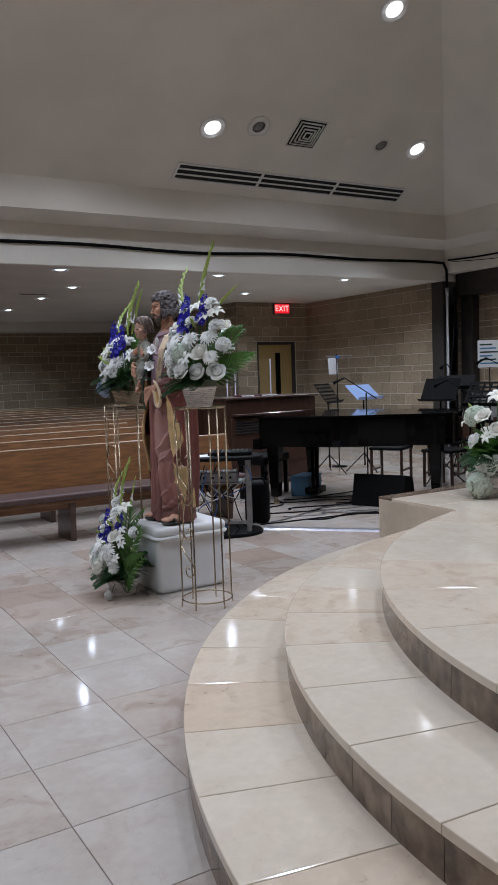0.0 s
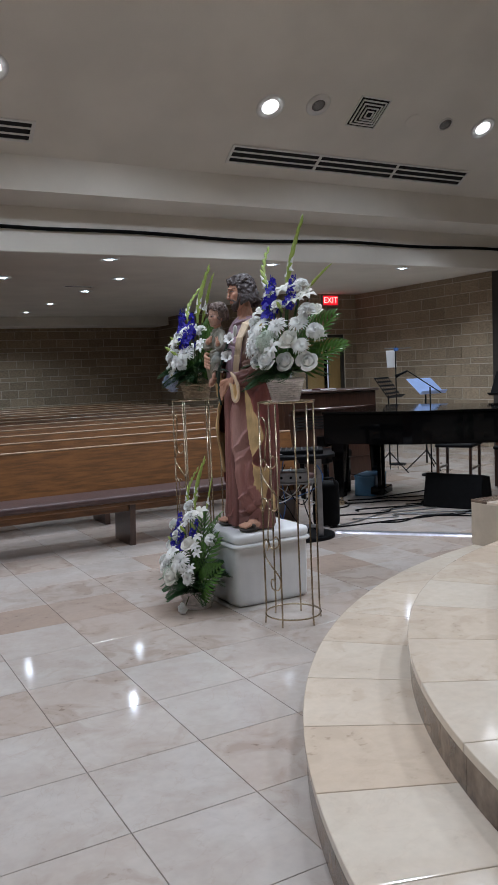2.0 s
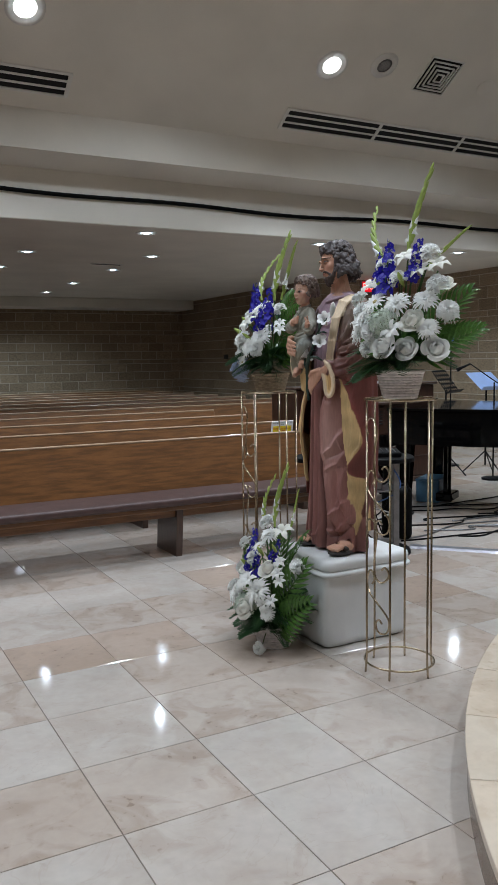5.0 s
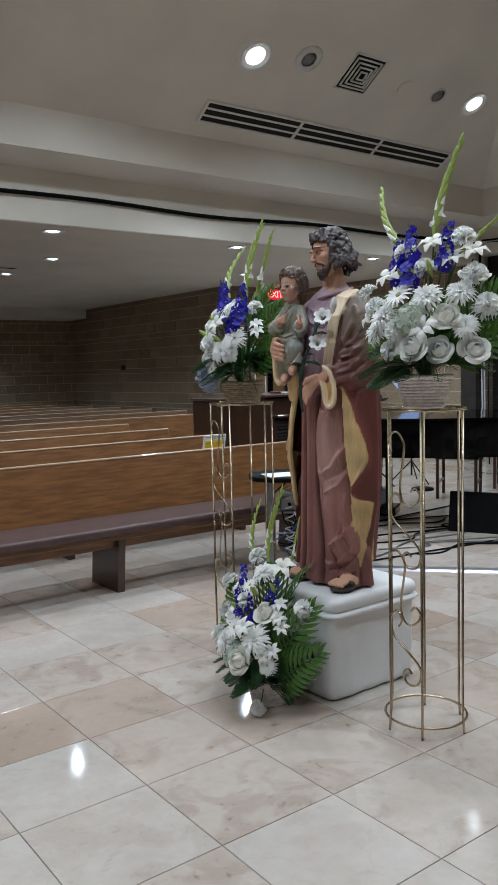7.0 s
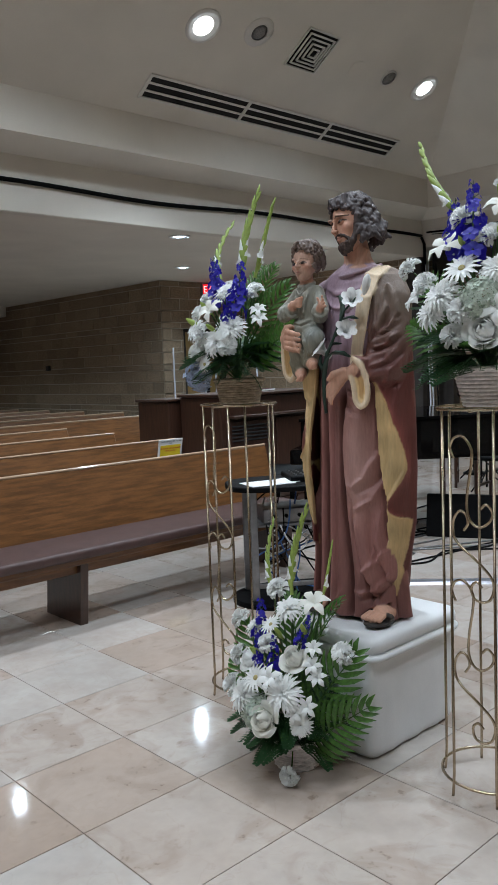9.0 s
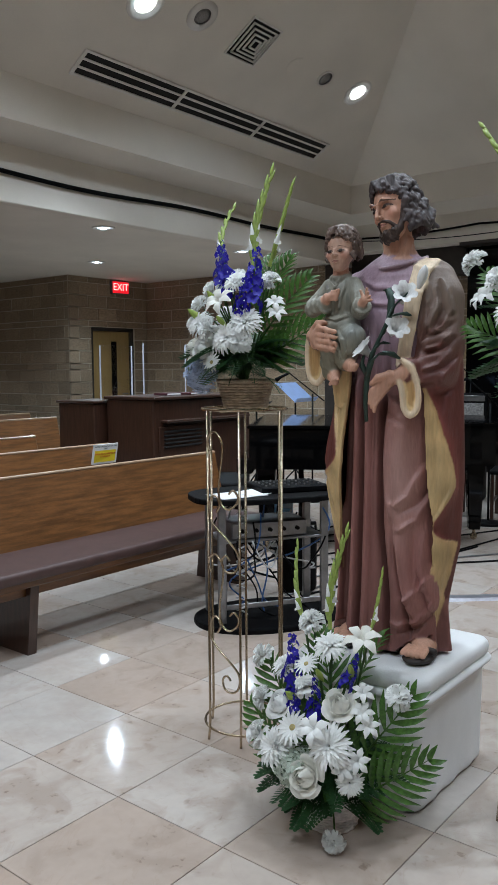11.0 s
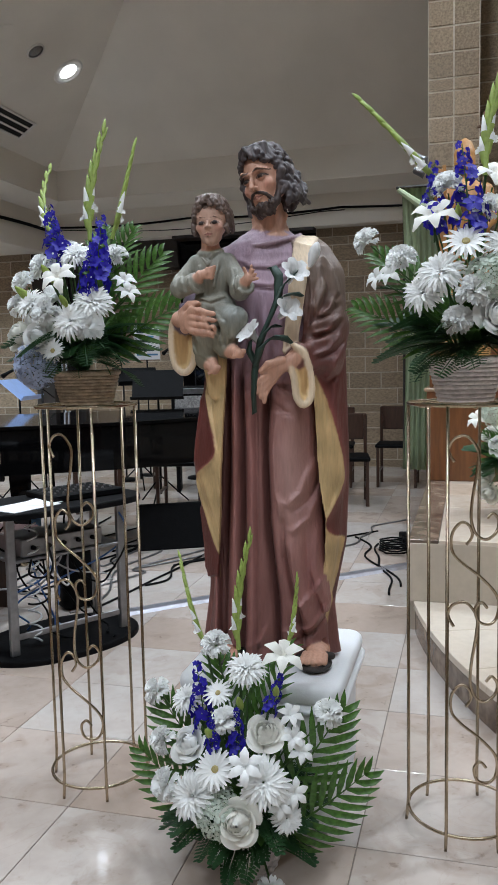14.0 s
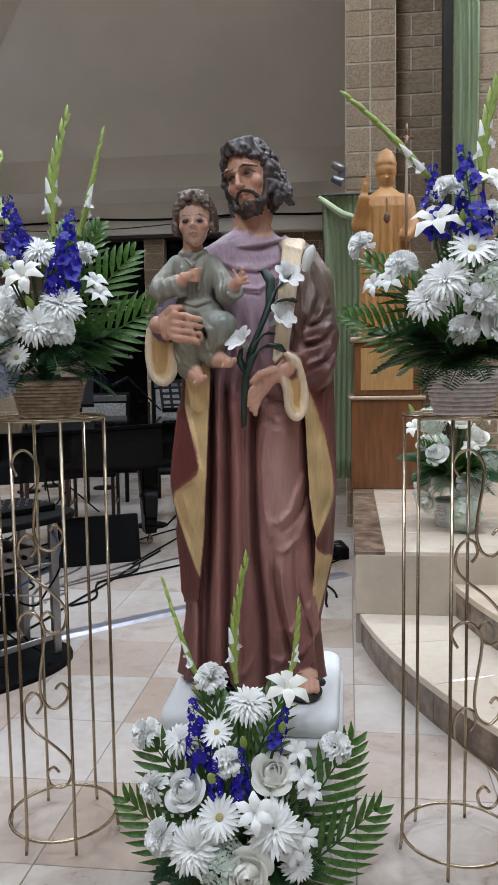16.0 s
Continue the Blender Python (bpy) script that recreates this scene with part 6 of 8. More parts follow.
def lily_spray():
    verts, faces, paints = [], [], []
    def blade(points, widths, colour, thick=0.006):
        start = len(verts)
        n = len(points)
        for i, p in enumerate(points):
            w = widths[i]
            for dx, dy in ((-w, 0), (0, -thick), (w, 0), (0, thick)):
                verts.append((p[0] + dx, p[1] + dy, p[2] + dx * 0.5))
                paints.append((*colour, 1))
        for i in range(n - 1):
            for j in range(4):
                faces.append((start + 4 * i + j, start + 4 * i + (j + 1) % 4, start + 4 * i + 4 + (j + 1) % 4, start + 4 * i + 4 + j))
        faces.append(tuple(start + 4 * n - 4 + j for j in range(4)))
        faces.append(tuple(start + 3 - j for j in range(4)))
    blade([(0.004, -0.222, 0.80), (0.006, -0.236, 0.86), (0.012, -0.240, 0.93), (0.030, -0.238, 1.02), (0.066, -0.225, 1.10), (0.090, -0.205, 1.17), (0.135, -0.185, 1.215)], [0.007, 0.008, 0.011, 0.011, 0.010, 0.009, 0.006], LEAF, 0.009)
    blade([(0.014, -0.245, 0.94), (0.035, -0.256, 0.995), (0.065, -0.256, 1.022), (0.098, -0.240, 1.020), (0.118, -0.215, 1.004)], [0.011, 0.014, 0.014, 0.012, 0.004], LEAF, 0.008)
    blade([(0.022, -0.245, 0.98), (0.040, -0.250, 1.030), (0.066, -0.250, 1.055), (0.092, -0.235, 1.052)], [0.010, 0.012, 0.011, 0.004], LEAF, 0.008)
    blade([(0.055, -0.215, 1.08), (0.078, -0.205, 1.14), (0.078, -0.195, 1.20), (0.060, -0.185, 1.228), (0.044, -0.180, 1.226)], [0.010, 0.013, 0.013, 0.010, 0.004], LEAF, 0.008)
    blade([(0.072, -0.215, 1.11), (0.100, -0.225, 1.142), (0.132, -0.220, 1.146), (0.150, -0.205, 1.138)], [0.009, 0.012, 0.010, 0.004], LEAF, 0.008)
    blade([(0.012, -0.235, 0.95), (-0.004, -0.245, 0.985), (0.002, -0.245, 1.015)], [0.008, 0.009, 0.006], LEAF, 0.007)
    for c, w, size in (((0.128, -0.206, 1.212), (0.42, -0.62, 0.48), 0.050), ((0.112, -0.226, 1.104), (0.62, -0.62, 0.42), 0.050), ((-0.004, -0.240, 1.040), (-0.50, -0.55, 0.62), 0.050)):
        petal_flower(verts, faces, c, w, size, LILY, paints)
    # a closed bud
    start, axis = len(verts), Vector((0.35, -0.1, 0.93)).normalized()
    u = axis.orthogonal().normalized()
    w = axis.cross(u)
    prof = ((-0.036, 0.005), (-0.022, 0.011), (0.0, 0.016), (0.018, 0.015), (0.032, 0.009), (0.039, 0.002))
    for d, r in prof:
        for j in range(10):
            a = 2 * math.pi * j / 10
            verts.append(tuple(Vector((0.180, -0.190, 1.255)) + axis * d + (u * math.cos(a) + w * math.sin(a)) * r * (1 + 0.10 * math.cos(3 * a))))
            paints.append((*LILY, 1))
    for i in range(len(prof) - 1):
        for j in range(10):
            faces.append((start + 10 * i + j, start + 10 * i + (j + 1) % 10, start + 10 * i + 10 + (j + 1) % 10, start + 10 * i + 10 + j))
    return verts, faces, paints


def saint_figure(m):
    groups = [build_body()]
    for grown, h, origin, yaw, pitch, roll, scale in ((True, 0.0024, (0.010, -0.040, 1.502), -21, 9, -13, 0.87), (False, 0.0026, (-0.134, -0.142, 1.368), 5, 2, -2, 0.66)):
        v, f, c = build_head(grown, h)
        rot = np.array(Euler((radians(pitch), radians(roll), radians(yaw))).to_matrix())
        groups.append((v * scale @ rot.T + np.array(origin), f, c))
    bv, bf, bc = groups[0]
    groups[0] = (bv * np.array((1, 0.82, 1)) + np.array((0, -0.028, 0)), bf, bc)
    lv, lf, lp = lily_spray()
    lv = [(x, 0.82 * y - 0.028, z) for x, y, z in lv]
    verts, faces, paint, base = [], [], [], 0
    for v, f, c in groups:
        verts.append(v)
        faces.append(f + base)
        paint.append(blur_paint(f, c, 1) if v is groups[0][0] else c)
        base += len(v)
    allv = np.concatenate(verts + [np.array(lv)])
    allf = [tuple(q) for q in np.concatenate(faces)] + [tuple(i + base for i in q) for q in lf]
    allp = np.concatenate(paint + [np.array(lp)])
    me = bpy.data.meshes.new("saint_statue")
    me.from_pydata(allv.tolist(), [], allf)
    layer = me.color_attributes.new("paint", "FLOAT_COLOR", "POINT")
    layer.data.foreach_set("color", allp.astype(np.float32).ravel())
    me.polygons.foreach_set("use_smooth", np.ones(len(me.polygons), bool))
    me.materials.append(PAINTED)
    ob = new("saint_statue", me)
    ob.matrix_world = m
    return tagged(ob, "painted plaster statue of a robed man holding a child", "statue")


# faces towards -x of the room: its own x runs along -y of the room
STATUE = Matrix(((0, 1, 0, 2.425), (-1, 0, 0, 5.052), (0, 0, 0.984, 0.452), (0, 0, 0, 1)))
saint_figure(STATUE)

plinth = thing("plinth", "low square plinth wrapped in smooth white cloth with a padded top", "plinth", pose(2.415, 5.045, 0))
c = bmesh.new()
box(-0.260, 0.260, -0.226, 0.226, 0.0, 0.405, 0.030, c, segments=4)
bmesh.ops.subdivide_edges(c, edges=[e for e in c.edges if e.calc_length() > 0.2], cuts=18, use_grid_fill=True)
for v in c.verts:
    drop = (0.405 - v.co.z) / 0.405
    a = math.atan2(v.co.y, v.co.x)
    w = 0.010 * math.sin(11 * a + 3 * v.co.z) * drop * drop + 0.004 * math.sin(29 * a + 9 * v.co.z) * drop
    v.co.x, v.co.y = v.co.x * (1 + w * 1.5), v.co.y * (1 + w * 1.5)
part("cloth", c, CLOTH, plinth, "white cloth that hangs to the floor", smooth=True)
# the padded top: a rounded slab with a soft rolled lip and a slightly sunken middle
def rounded(hx, hy, r, n=7):
    out = []
    for cx, cy, a0 in ((hx - r, hy - r, 0), (-hx + r, hy - r, 90), (-hx + r, -hy + r, 180), (hx - r, -hy + r, 270)):
        out += [(cx + r * math.cos(radians(a0 + 90 * k / n)), cy + r * math.sin(radians(a0 + 90 * k / n))) for k in range(n + 1)]
    return out
def padded(levels):
    b2 = bmesh.new()
    rings = []
    for grow, z in levels:
        rings.append([b2.verts.new((x, y, z + 0.002 * math.sin(17 * x + 11 * y))) for x, y in rounded(0.270 + grow, 0.250 + grow, 0.055 + grow * 0.6)])
    for r0, r1 in zip(rings, rings[1:]):
        for k in range(len(r0)):
            b2.faces.new((r0[k], r0[(k + 1) % len(r0)], r1[(k + 1) % len(r0)], r1[k]))
    b2.faces.new(rings[-1])
    b2.faces.new(rings[0][::-1])
    return b2
part("pad", padded([(-0.03, 0.395), (-0.006, 0.398), (0.0, 0.408), (0.002, 0.428), (-0.002, 0.441), (-0.010, 0.449), (-0.026, 0.452), (-0.05, 0.451)]), CLOTH, plinth, "padded white top", smooth=True)
part("lip", padded([(-0.02, 0.368), (0.004, 0.370), (0.010, 0.378), (0.010, 0.386), (0.002, 0.394), (-0.02, 0.396)]), CLOTH, plinth, "folded edge of the cloth under the top", smooth=True)


# ---- flower arrangements ----
def plain(name, base, rough=0.5, spread=0.08, back=None, sheen=0.0):
    m = material(name, base, rough, spread=spread, scale=30, fine=160, bump=0.06, random_amount=0.06)
    b = m.node_tree.nodes["Principled BSDF"]
    # light passes through petals and leaves
    n, l = m.node_tree.nodes, m.node_tree.links
    through_light, mix = n.new("ShaderNodeBsdfTranslucent"), n.new("ShaderNodeMixShader")
    through_light.inputs[0].default_value = (*[min(0.95, c * 1.15) for c in base], 1)
    mix.inputs[0].default_value = 0.28
    l.new(b.outputs[0], mix.inputs[1])
    l.new(through_light.outputs[0], mix.inputs[2])
    l.new(mix.outputs[0], n["Material Output"].inputs[0])
    return m


PETAL = plain("white_petal", (0.955, 0.955, 0.92), 0.55, 0.015)
CREAMPETAL = plain("cream_petal", (0.95, 0.93, 0.84), 0.5, 0.04)
BLUEPETAL = plain("violet_blue_petal", (0.022, 0.012, 0.40), 0.5, 0.12)
PALEBLUE = plain("pale_blue_petal", (0.46, 0.53, 0.70), 0.6, 0.10)
GREENWHITE = plain("greenish_white_petal", (0.62, 0.68, 0.58), 0.6, 0.10)
LIME = plain("lime_bud", (0.43, 0.54, 0.13), 0.45, 0.12)
GREEN = plain("leaf_green", (0.085, 0.195, 0.034), 0.32, 0.28)
DEEP = plain("fern_green", (0.035, 0.100, 0.032), 0.5, 0.18)
STEM = plain("stem_green", (0.07, 0.14, 0.04), 0.5, 0.1)
HEART = plain("yellow_heart", (0.55, 0.46, 0.20), 0.7, 0.15)
WICKER = material("pale_wicker", (0.50, 0.40, 0.28), 0.7, spread=0.2, scale=30, fine=120, bump=0.3, random_amount=0.15)
WHITEWICKER = material("whitewashed_wicker", (0.86, 0.80, 0.79), 0.7, spread=0.12, scale=30, fine=120, bump=0.3, random_amount=0.1)


def strip(bm, pts, widths, up, cup=0.0, mat=0):
    """A petal or blade: a bent ribbon with a raised or sunken middle."""
    rows = []
    for i, p in enumerate(pts):
        p = Vector(p)
        d = (Vector(pts[min(i + 1, len(pts) - 1)]) - Vector(pts[max(i - 1, 0)])).normalized()
        side = d.cross(Vector(up))
        side = side.normalized() if side.length > 1e-5 else d.orthogonal().normalized()
        n = side.cross(d)
        w = widths[i]
        rows.append([bm.verts.new(p - side * w), bm.verts.new(p - n * cup * w), bm.verts.new(p + side * w)])
    for a, b in zip(rows, rows[1:]):
        for k in (0, 1):
            f = bm.faces.new((a[k], a[k + 1], b[k + 1], b[k]))
            f.material_index = mat
            f.smooth = True


def as_mesh(name, bm, mats):
    me = bpy.data.meshes.new(name)
    bm.to_mesh(me)
    bm.free()
    for m in mats:
        me.materials.append(m)
    return me


def polar(a, tilt, r):
    """A point at angle a round the z axis, tilted up from the flat by tilt degrees."""
    return Vector((r * math.cos(a) * math.cos(radians(tilt)), r * math.sin(a) * math.cos(radians(tilt)), r * math.sin(radians(tilt))))


def mum_mesh(seed):
    rnd, bm = random.Random(seed), bmesh.new()
    for ring, (n, tilt, r) in enumerate(((26, 0, 1.0), (24, 18, 0.96), (20, 36, 0.84), (14, 55, 0.66), (8, 74, 0.5))):
        for k in range(n):
            a = 2 * math.pi * (k + 0.5 * (ring % 2)) / n + rnd.uniform(-0.08, 0.08)
            rr, t = r * rnd.uniform(0.86, 1.08), tilt + rnd.uniform(-8, 8)
            pts = [polar(a, t, 0.08), polar(a, t + 6, 0.45 * rr), polar(a, t + 2, 0.8 * rr), polar(a, t - 10, rr)]
            strip(bm, pts, [0.035, 0.065, 0.075, 0.022], polar(a, t + 90, 1), 0.5)
    return as_mesh("chrysanthemum", bm, [PETAL])


def daisy_mesh():
    bm = bmesh.new()
    for k in range(30):
        a = 2 * math.pi * k / 30
        t = 4 if k % 2 else 16
        strip(bm, [polar(a, t, 0.12), polar(a, t + 4, 0.6), polar(a, t - 8, 1.0)], [0.06, 0.105, 0.04], polar(a, t + 90, 1), 0.35)
    lathe([(0.18, 0.03), (0.16, 0.11), (0.08, 0.14), (0.01, 0.13)], 16, bm)
    for f in bm.faces:
        if f.calc_center_median().length < 0.19 and f.calc_center_median().z > 0.02:
            f.material_index = 1
    return as_mesh("daisy", bm, [PETAL, HEART])


def rose_mesh(seed):
    """A half-open rose: a closed heart wrapped in rounded petals, the outer ones loose and rolled back."""
    rnd, bm = random.Random(seed), bmesh.new()
    for ring, (n, r, top, roll, close) in enumerate(((3, 0.20, 0.60, 0.0, 0.88), (3, 0.29, 0.60, 0.0, 0.84), (3, 0.38, 0.58, 0.0, 0.80), (3, 0.47, 0.55, 0.0, 0.75), (4, 0.56, 0.50, 0.02, 0.68), (4, 0.65, 0.42, 0.10, 0.60), (5, 0.75, 0.28, 0.24, 0.54), (5, 0.86, 0.12, 0.40, 0.50))):
        for k in range(n):
            a = 2 * math.pi * (k + 0.41 * ring) / n + rnd.uniform(-0.25, 0.25)
            w = 2 * math.pi / n * (1.45 if ring < 3 else 1.15)
            size, lift, lean = rnd.uniform(0.90, 1.12), rnd.uniform(-0.10, 0.10), rnd.uniform(-0.06, 0.10)
            cols = []
            for j in range(8):
                u = 2 * j / 7 - 1
                b = a + 0.5 * w * u
                edge = 1 - (0.30 if ring < 3 else 0.55) * abs(u) ** 2.5
                col = []
                for i in range(7):
                    t = i / 6
                    rr = r * size * (0.25 + 0.75 * math.sin(math.pi * (0.12 + close * t))) + (roll + lean) * max(0, t - 0.5) ** 2 * 4 * edge + 0.03 * (u + 1) * t
                    z = -0.45 + (top + lift + 0.45) * edge * t - (roll + 0.3 * lean) * max(0, t - 0.72) ** 2 * 5.0
                    col.append(bm.verts.new((rr * math.cos(b), rr * math.sin(b), z)))
                cols.append(col)
            for c0, c1 in zip(cols, cols[1:]):
                for i in range(6):
                    bm.faces.new((c0[i], c1[i], c1[i + 1], c0[i + 1])).smooth = True
    return as_mesh("rose", bm, [CREAMPETAL if seed % 2 else PETAL])


def carnation_mesh(seed):
    rnd, bm = random.Random(seed), bmesh.new()
    for k in range(58):
        a, tilt = rnd.uniform(0, 2 * math.pi), 85 * (1 - (k / 58) ** 0.8)
        mid = [polar(a, tilt, 0.1), polar(a, tilt + 4, 0.6), polar(a, tilt - 4, 0.82), polar(a, tilt - 8, 1.0)]
        w = rnd.uniform(0.16, 0.26)
        rows = []
        side = polar(a, tilt, 1).cross(Vector((0, 0, 1)))
        side = side.normalized() if side.length > 0.05 else Vector((1, 0, 0))
        for i, p in enumerate(mid):
            row = []
            for j in range(5):
                u = j / 2 - 1
                q = p + side * u * w * (0.25, 0.7, 1.0, 1.1)[i]
                if i >= 2:
                    q += polar(a, tilt + 90, 0.055 * (-1) ** j * (i - 1)) + p.normalized() * rnd.uniform(-0.05, 0.05)
                row.append(bm.verts.new(q))
            rows.append(row)
        for r0, r1 in zip(rows, rows[1:]):
            for j in range(4):
                bm.faces.new((r0[j], r0[j + 1], r1[j + 1], r1[j])).smooth = True
    return as_mesh("carnation", bm, [PETAL])


def star_mesh(mat, n=6, heart=True):
    bm = bmesh.new()
    for k in range(n):
        a = 2 * math.pi * k / n
        t = 50 if k % 2 else 40
        strip(bm, [polar(a, 80, 0.05), polar(a, t + 14, 0.5), polar(a, t - 6, 0.85), polar(a, t - 32, 1.05)], [0.05, 0.22, 0.26, 0.05], polar(a, t + 90, 1), -0.35)
    if heart:
        for k in range(5):
            a = 2 * math.pi * k / 5
            tube([polar(a, 85, 0.1), polar(a, 72, 0.55)], 0.018, 4, bm)
    return as_mesh("lily_flower", bm, [mat])


def bud_mesh(mat):
    return as_mesh("bud", lathe([(0.03, -1.0), (0.16, -0.6), (0.26, -0.1), (0.27, 0.25), (0.18, 0.7), (0.05, 1.0)], 12), [mat])


def floret(bm, centre, way, size, n, mat=0, cup=20):
    q = Vector(way).to_track_quat("Z", "Y").to_matrix()
    for k in range(n):
        a = 2 * math.pi * k / n + 0.3
        pts = [Vector(centre) + q @ (polar(a, cup + 20, 0.15 * size)), Vector(centre) + q @ polar(a, cup, 0.6 * size), Vector(centre) + q @ polar(a, cup - 14, size)]
        strip(bm, pts, [0.12 * size, 0.42 * size, 0.20 * size], q @ polar(a, 90 + cup, 1), 0.25, mat)


def delphinium_mesh(seed):
    """A loose spike one unit long along z."""
    rnd, bm = random.Random(seed), bmesh.new()
    tube([(0, 0, -0.2), (0.01, 0, 0.5), (0.03, 0.01, 1.0)], [0.014, 0.010, 0.005], 6, bm)
    for f in bm.faces:
        f.material_index = 1
    for k in range(25):
        t = (k + rnd.uniform(0.0, 0.6)) / 25
        a = k * 2.4 + rnd.uniform(-0.5, 0.5)
        r = 0.15 * (1 - 0.70 * t ** 1.4) * rnd.uniform(0.7, 1.25)
        c = (r * math.cos(a) + 0.03 * t, r * math.sin(a), t + rnd.uniform(-0.02, 0.02))
        way = (math.cos(a) + rnd.uniform(-0.3, 0.3), math.sin(a) + rnd.uniform(-0.3, 0.3), rnd.uniform(-0.1, 0.6))
        size = 0.125 * (1 - 0.62 * t ** 1.3) * rnd.uniform(0.85, 1.15)
        floret(bm, c, way, size, 5, 0, rnd.uniform(5, 40))
        tube([(0.02 * t, 0, t - 0.03), c], 0.006, 4, bm)
        for f in bm.faces[-6:]:
            f.material_index = 1
        if k % 5 == 0 and t < 0.7:
            floret(bm, (c[0] * 1.1, c[1] * 1.1, c[2]), way, 0.022, 4, 2)
    return as_mesh("delphinium", bm, [BLUEPETAL, STEM, PETAL])


def gladiolus_mesh(seed, bend):
    """A bud spike one unit long, bent to one side: long pointed buds in two ranks, pale tips opening low."""
    rnd, bm = random.Random(seed), bmesh.new()
    curve = lambda t: Vector((bend * t * t, 0.0, t))
    tube([curve(k / 8) for k in range(9)], [0.022 - 0.0019 * k for k in range(9)], 6, bm)
    for k in range(13):
        t = 0.06 + 0.88 * k / 12
        s = (-1) ** k
        size = 0.150 * (1 - 0.45 * t) * rnd.uniform(0.9, 1.1)
        p = curve(t)
        d = (curve(min(1, t + 0.05)) - curve(t - 0.05)).normalized()
        out = Vector((0.6 * s, -0.35, 0))
        line = [p, p + d * size * 0.35 + out * size * 0.14, p + d * size * 0.9 + out * size * 0.27, p + d * size * 1.45 + out * size * 0.36, p + d * size * 1.85 + out * size * 0.50]
        first = len(bm.faces)
        tube(line, [size * 0.06, size * 0.16, size * 0.20, size * 0.13, size * 0.015], 7, bm)
        bm.faces.ensure_lookup_table()
        for f in bm.faces[first:]:
            f.smooth = True
            f.material_index = 1 if t < 0.30 and (f.calc_center_median() - p).dot(d) > size * (0.85 + t) else 0
        if t < 0.16:
            floret(bm, line[2], d * 0.8 + out, size * 0.42, 6, 1, 55)
    return as_mesh("gladiolus", bm, [LIME, PETAL])


def hydrangea_mesh(mat, seed):
    rnd, bm = random.Random(seed), bmesh.new()
    for k in range(130):
        z = 1 - 1.25 * (k + 0.5) / 130
        a = k * 2.39996
        r = math.sqrt(max(0, 1 - z * z))
        p = Vector((r * math.cos(a), r * math.sin(a), z)) * rnd.uniform(0.88, 1.0)
        floret(bm, p * rnd.uniform(0.94, 1.06), p + Vector((rnd.uniform(-0.6, 0.6), rnd.uniform(-0.6, 0.6), rnd.uniform(-0.3, 0.3))), rnd.uniform(0.15, 0.24), 4, 0, rnd.uniform(0, 28))
    return as_mesh("hydrangea", bm, [mat])


def palm_mesh():
    """A feather frond one unit long along x, arching down at its end."""
    bm = bmesh.new()
    spine = lambda t: Vector((t, 0, 0.22 * t - 0.30 * t * t))
    tube([spine(k / 6) for k in range(7)], [0.014 - 0.0018 * k for k in range(7)], 5, bm)
    n = 11
    for k in range(n):
        t = 0.10 + 0.88 * k / (n - 1)
        length = 0.36 * math.sin(math.pi * min(1, 0.30 + 0.62 * t)) + 0.05
        for s in (-1, 1):
            p = spine(t)
            out = Vector((0.62 + 0.45 * t, s * (1.0 - 0.45 * t), 0.12)).normalized()
            pts = [p, p + out * length * 0.35 + Vector((0, 0, 0.02)), p + out * length * 0.72, p + out * length + Vector((0, 0, -0.06))]
            strip(bm, pts, [0.010, 0.027, 0.023, 0.002], (0, -s * 0.45, 1), 0.40)
    return as_mesh("palm_frond", bm, [GREEN])


def fern_mesh():
    bm = bmesh.new()
    spine = lambda t: Vector((t, 0, 0.10 * t - 0.34 * t * t))
    tube([spine(k / 6) for k in range(7)], 0.009, 4, bm)
    n = 16
    for k in range(n):
        t = 0.10 + 0.88 * k / (n - 1)
        length = 0.34 * (1 - t) ** 0.7 * min(1, 4 * t) + 0.04
        for s in (-1, 1):
            p = spine(t)
            out = Vector((0.45, s, -0.05)).normalized()
            m = max(3, int(7 * length / 0.4))
            for j in range(m):
                u = (j + 0.6) / m
                q = p + out * length * u
                for s2 in (-1, 1):
                    o2 = (out * 0.6 + Vector((s2 * 0.8, 0, 0)) + Vector((0, s * 0.2, 0))).normalized()
                    l2 = 0.080 * (1 - 0.6 * u)
                    strip(bm, [q, q + o2 * l2 * 0.6, q + o2 * l2], [0.024, 0.020, 0.003], (0, 0, 1), 0.1)
    return as_mesh("fern_leaf", bm, [DEEP])


def leaf_mesh():
    bm = bmesh.new()
    strip(bm, [(0, 0, 0), (0.25, 0, 0.05), (0.55, 0, 0.06), (0.85, 0, 0.0), (1.0, 0, -0.05)], [0.02, 0.14, 0.19, 0.10, 0.01], (0, 0, 1), 0.3)
    return as_mesh("leaf", bm, [GREEN])


KINDS = {
    "chrysanthemum": [mum_mesh(1), mum_mesh(2), mum_mesh(3)], "daisy": [daisy_mesh()], "rose": [rose_mesh(1), rose_mesh(2), rose_mesh(3), rose_mesh(4)], "carnation": [carnation_mesh(1), carnation_mesh(2)],
    "lily": [star_mesh(PETAL), star_mesh(CREAMPETAL)], "alstroemeria": [star_mesh(PETAL, 6, False)], "bud": [bud_mesh(LIME)], "hydrangea": [hydrangea_mesh(GREENWHITE, 1)], "blue_hydrangea": [hydrangea_mesh(PALEBLUE, 2)],
    "delphinium": [delphinium_mesh(1), delphinium_mesh(2), delphinium_mesh(3)], "gladiolus": [gladiolus_mesh(1, -0.22), gladiolus_mesh(2, 0.10), gladiolus_mesh(3, -0.55)],
    "palm_frond": [palm_mesh()], "fern_leaf": [fern_mesh()], "leaf": [leaf_mesh()]}


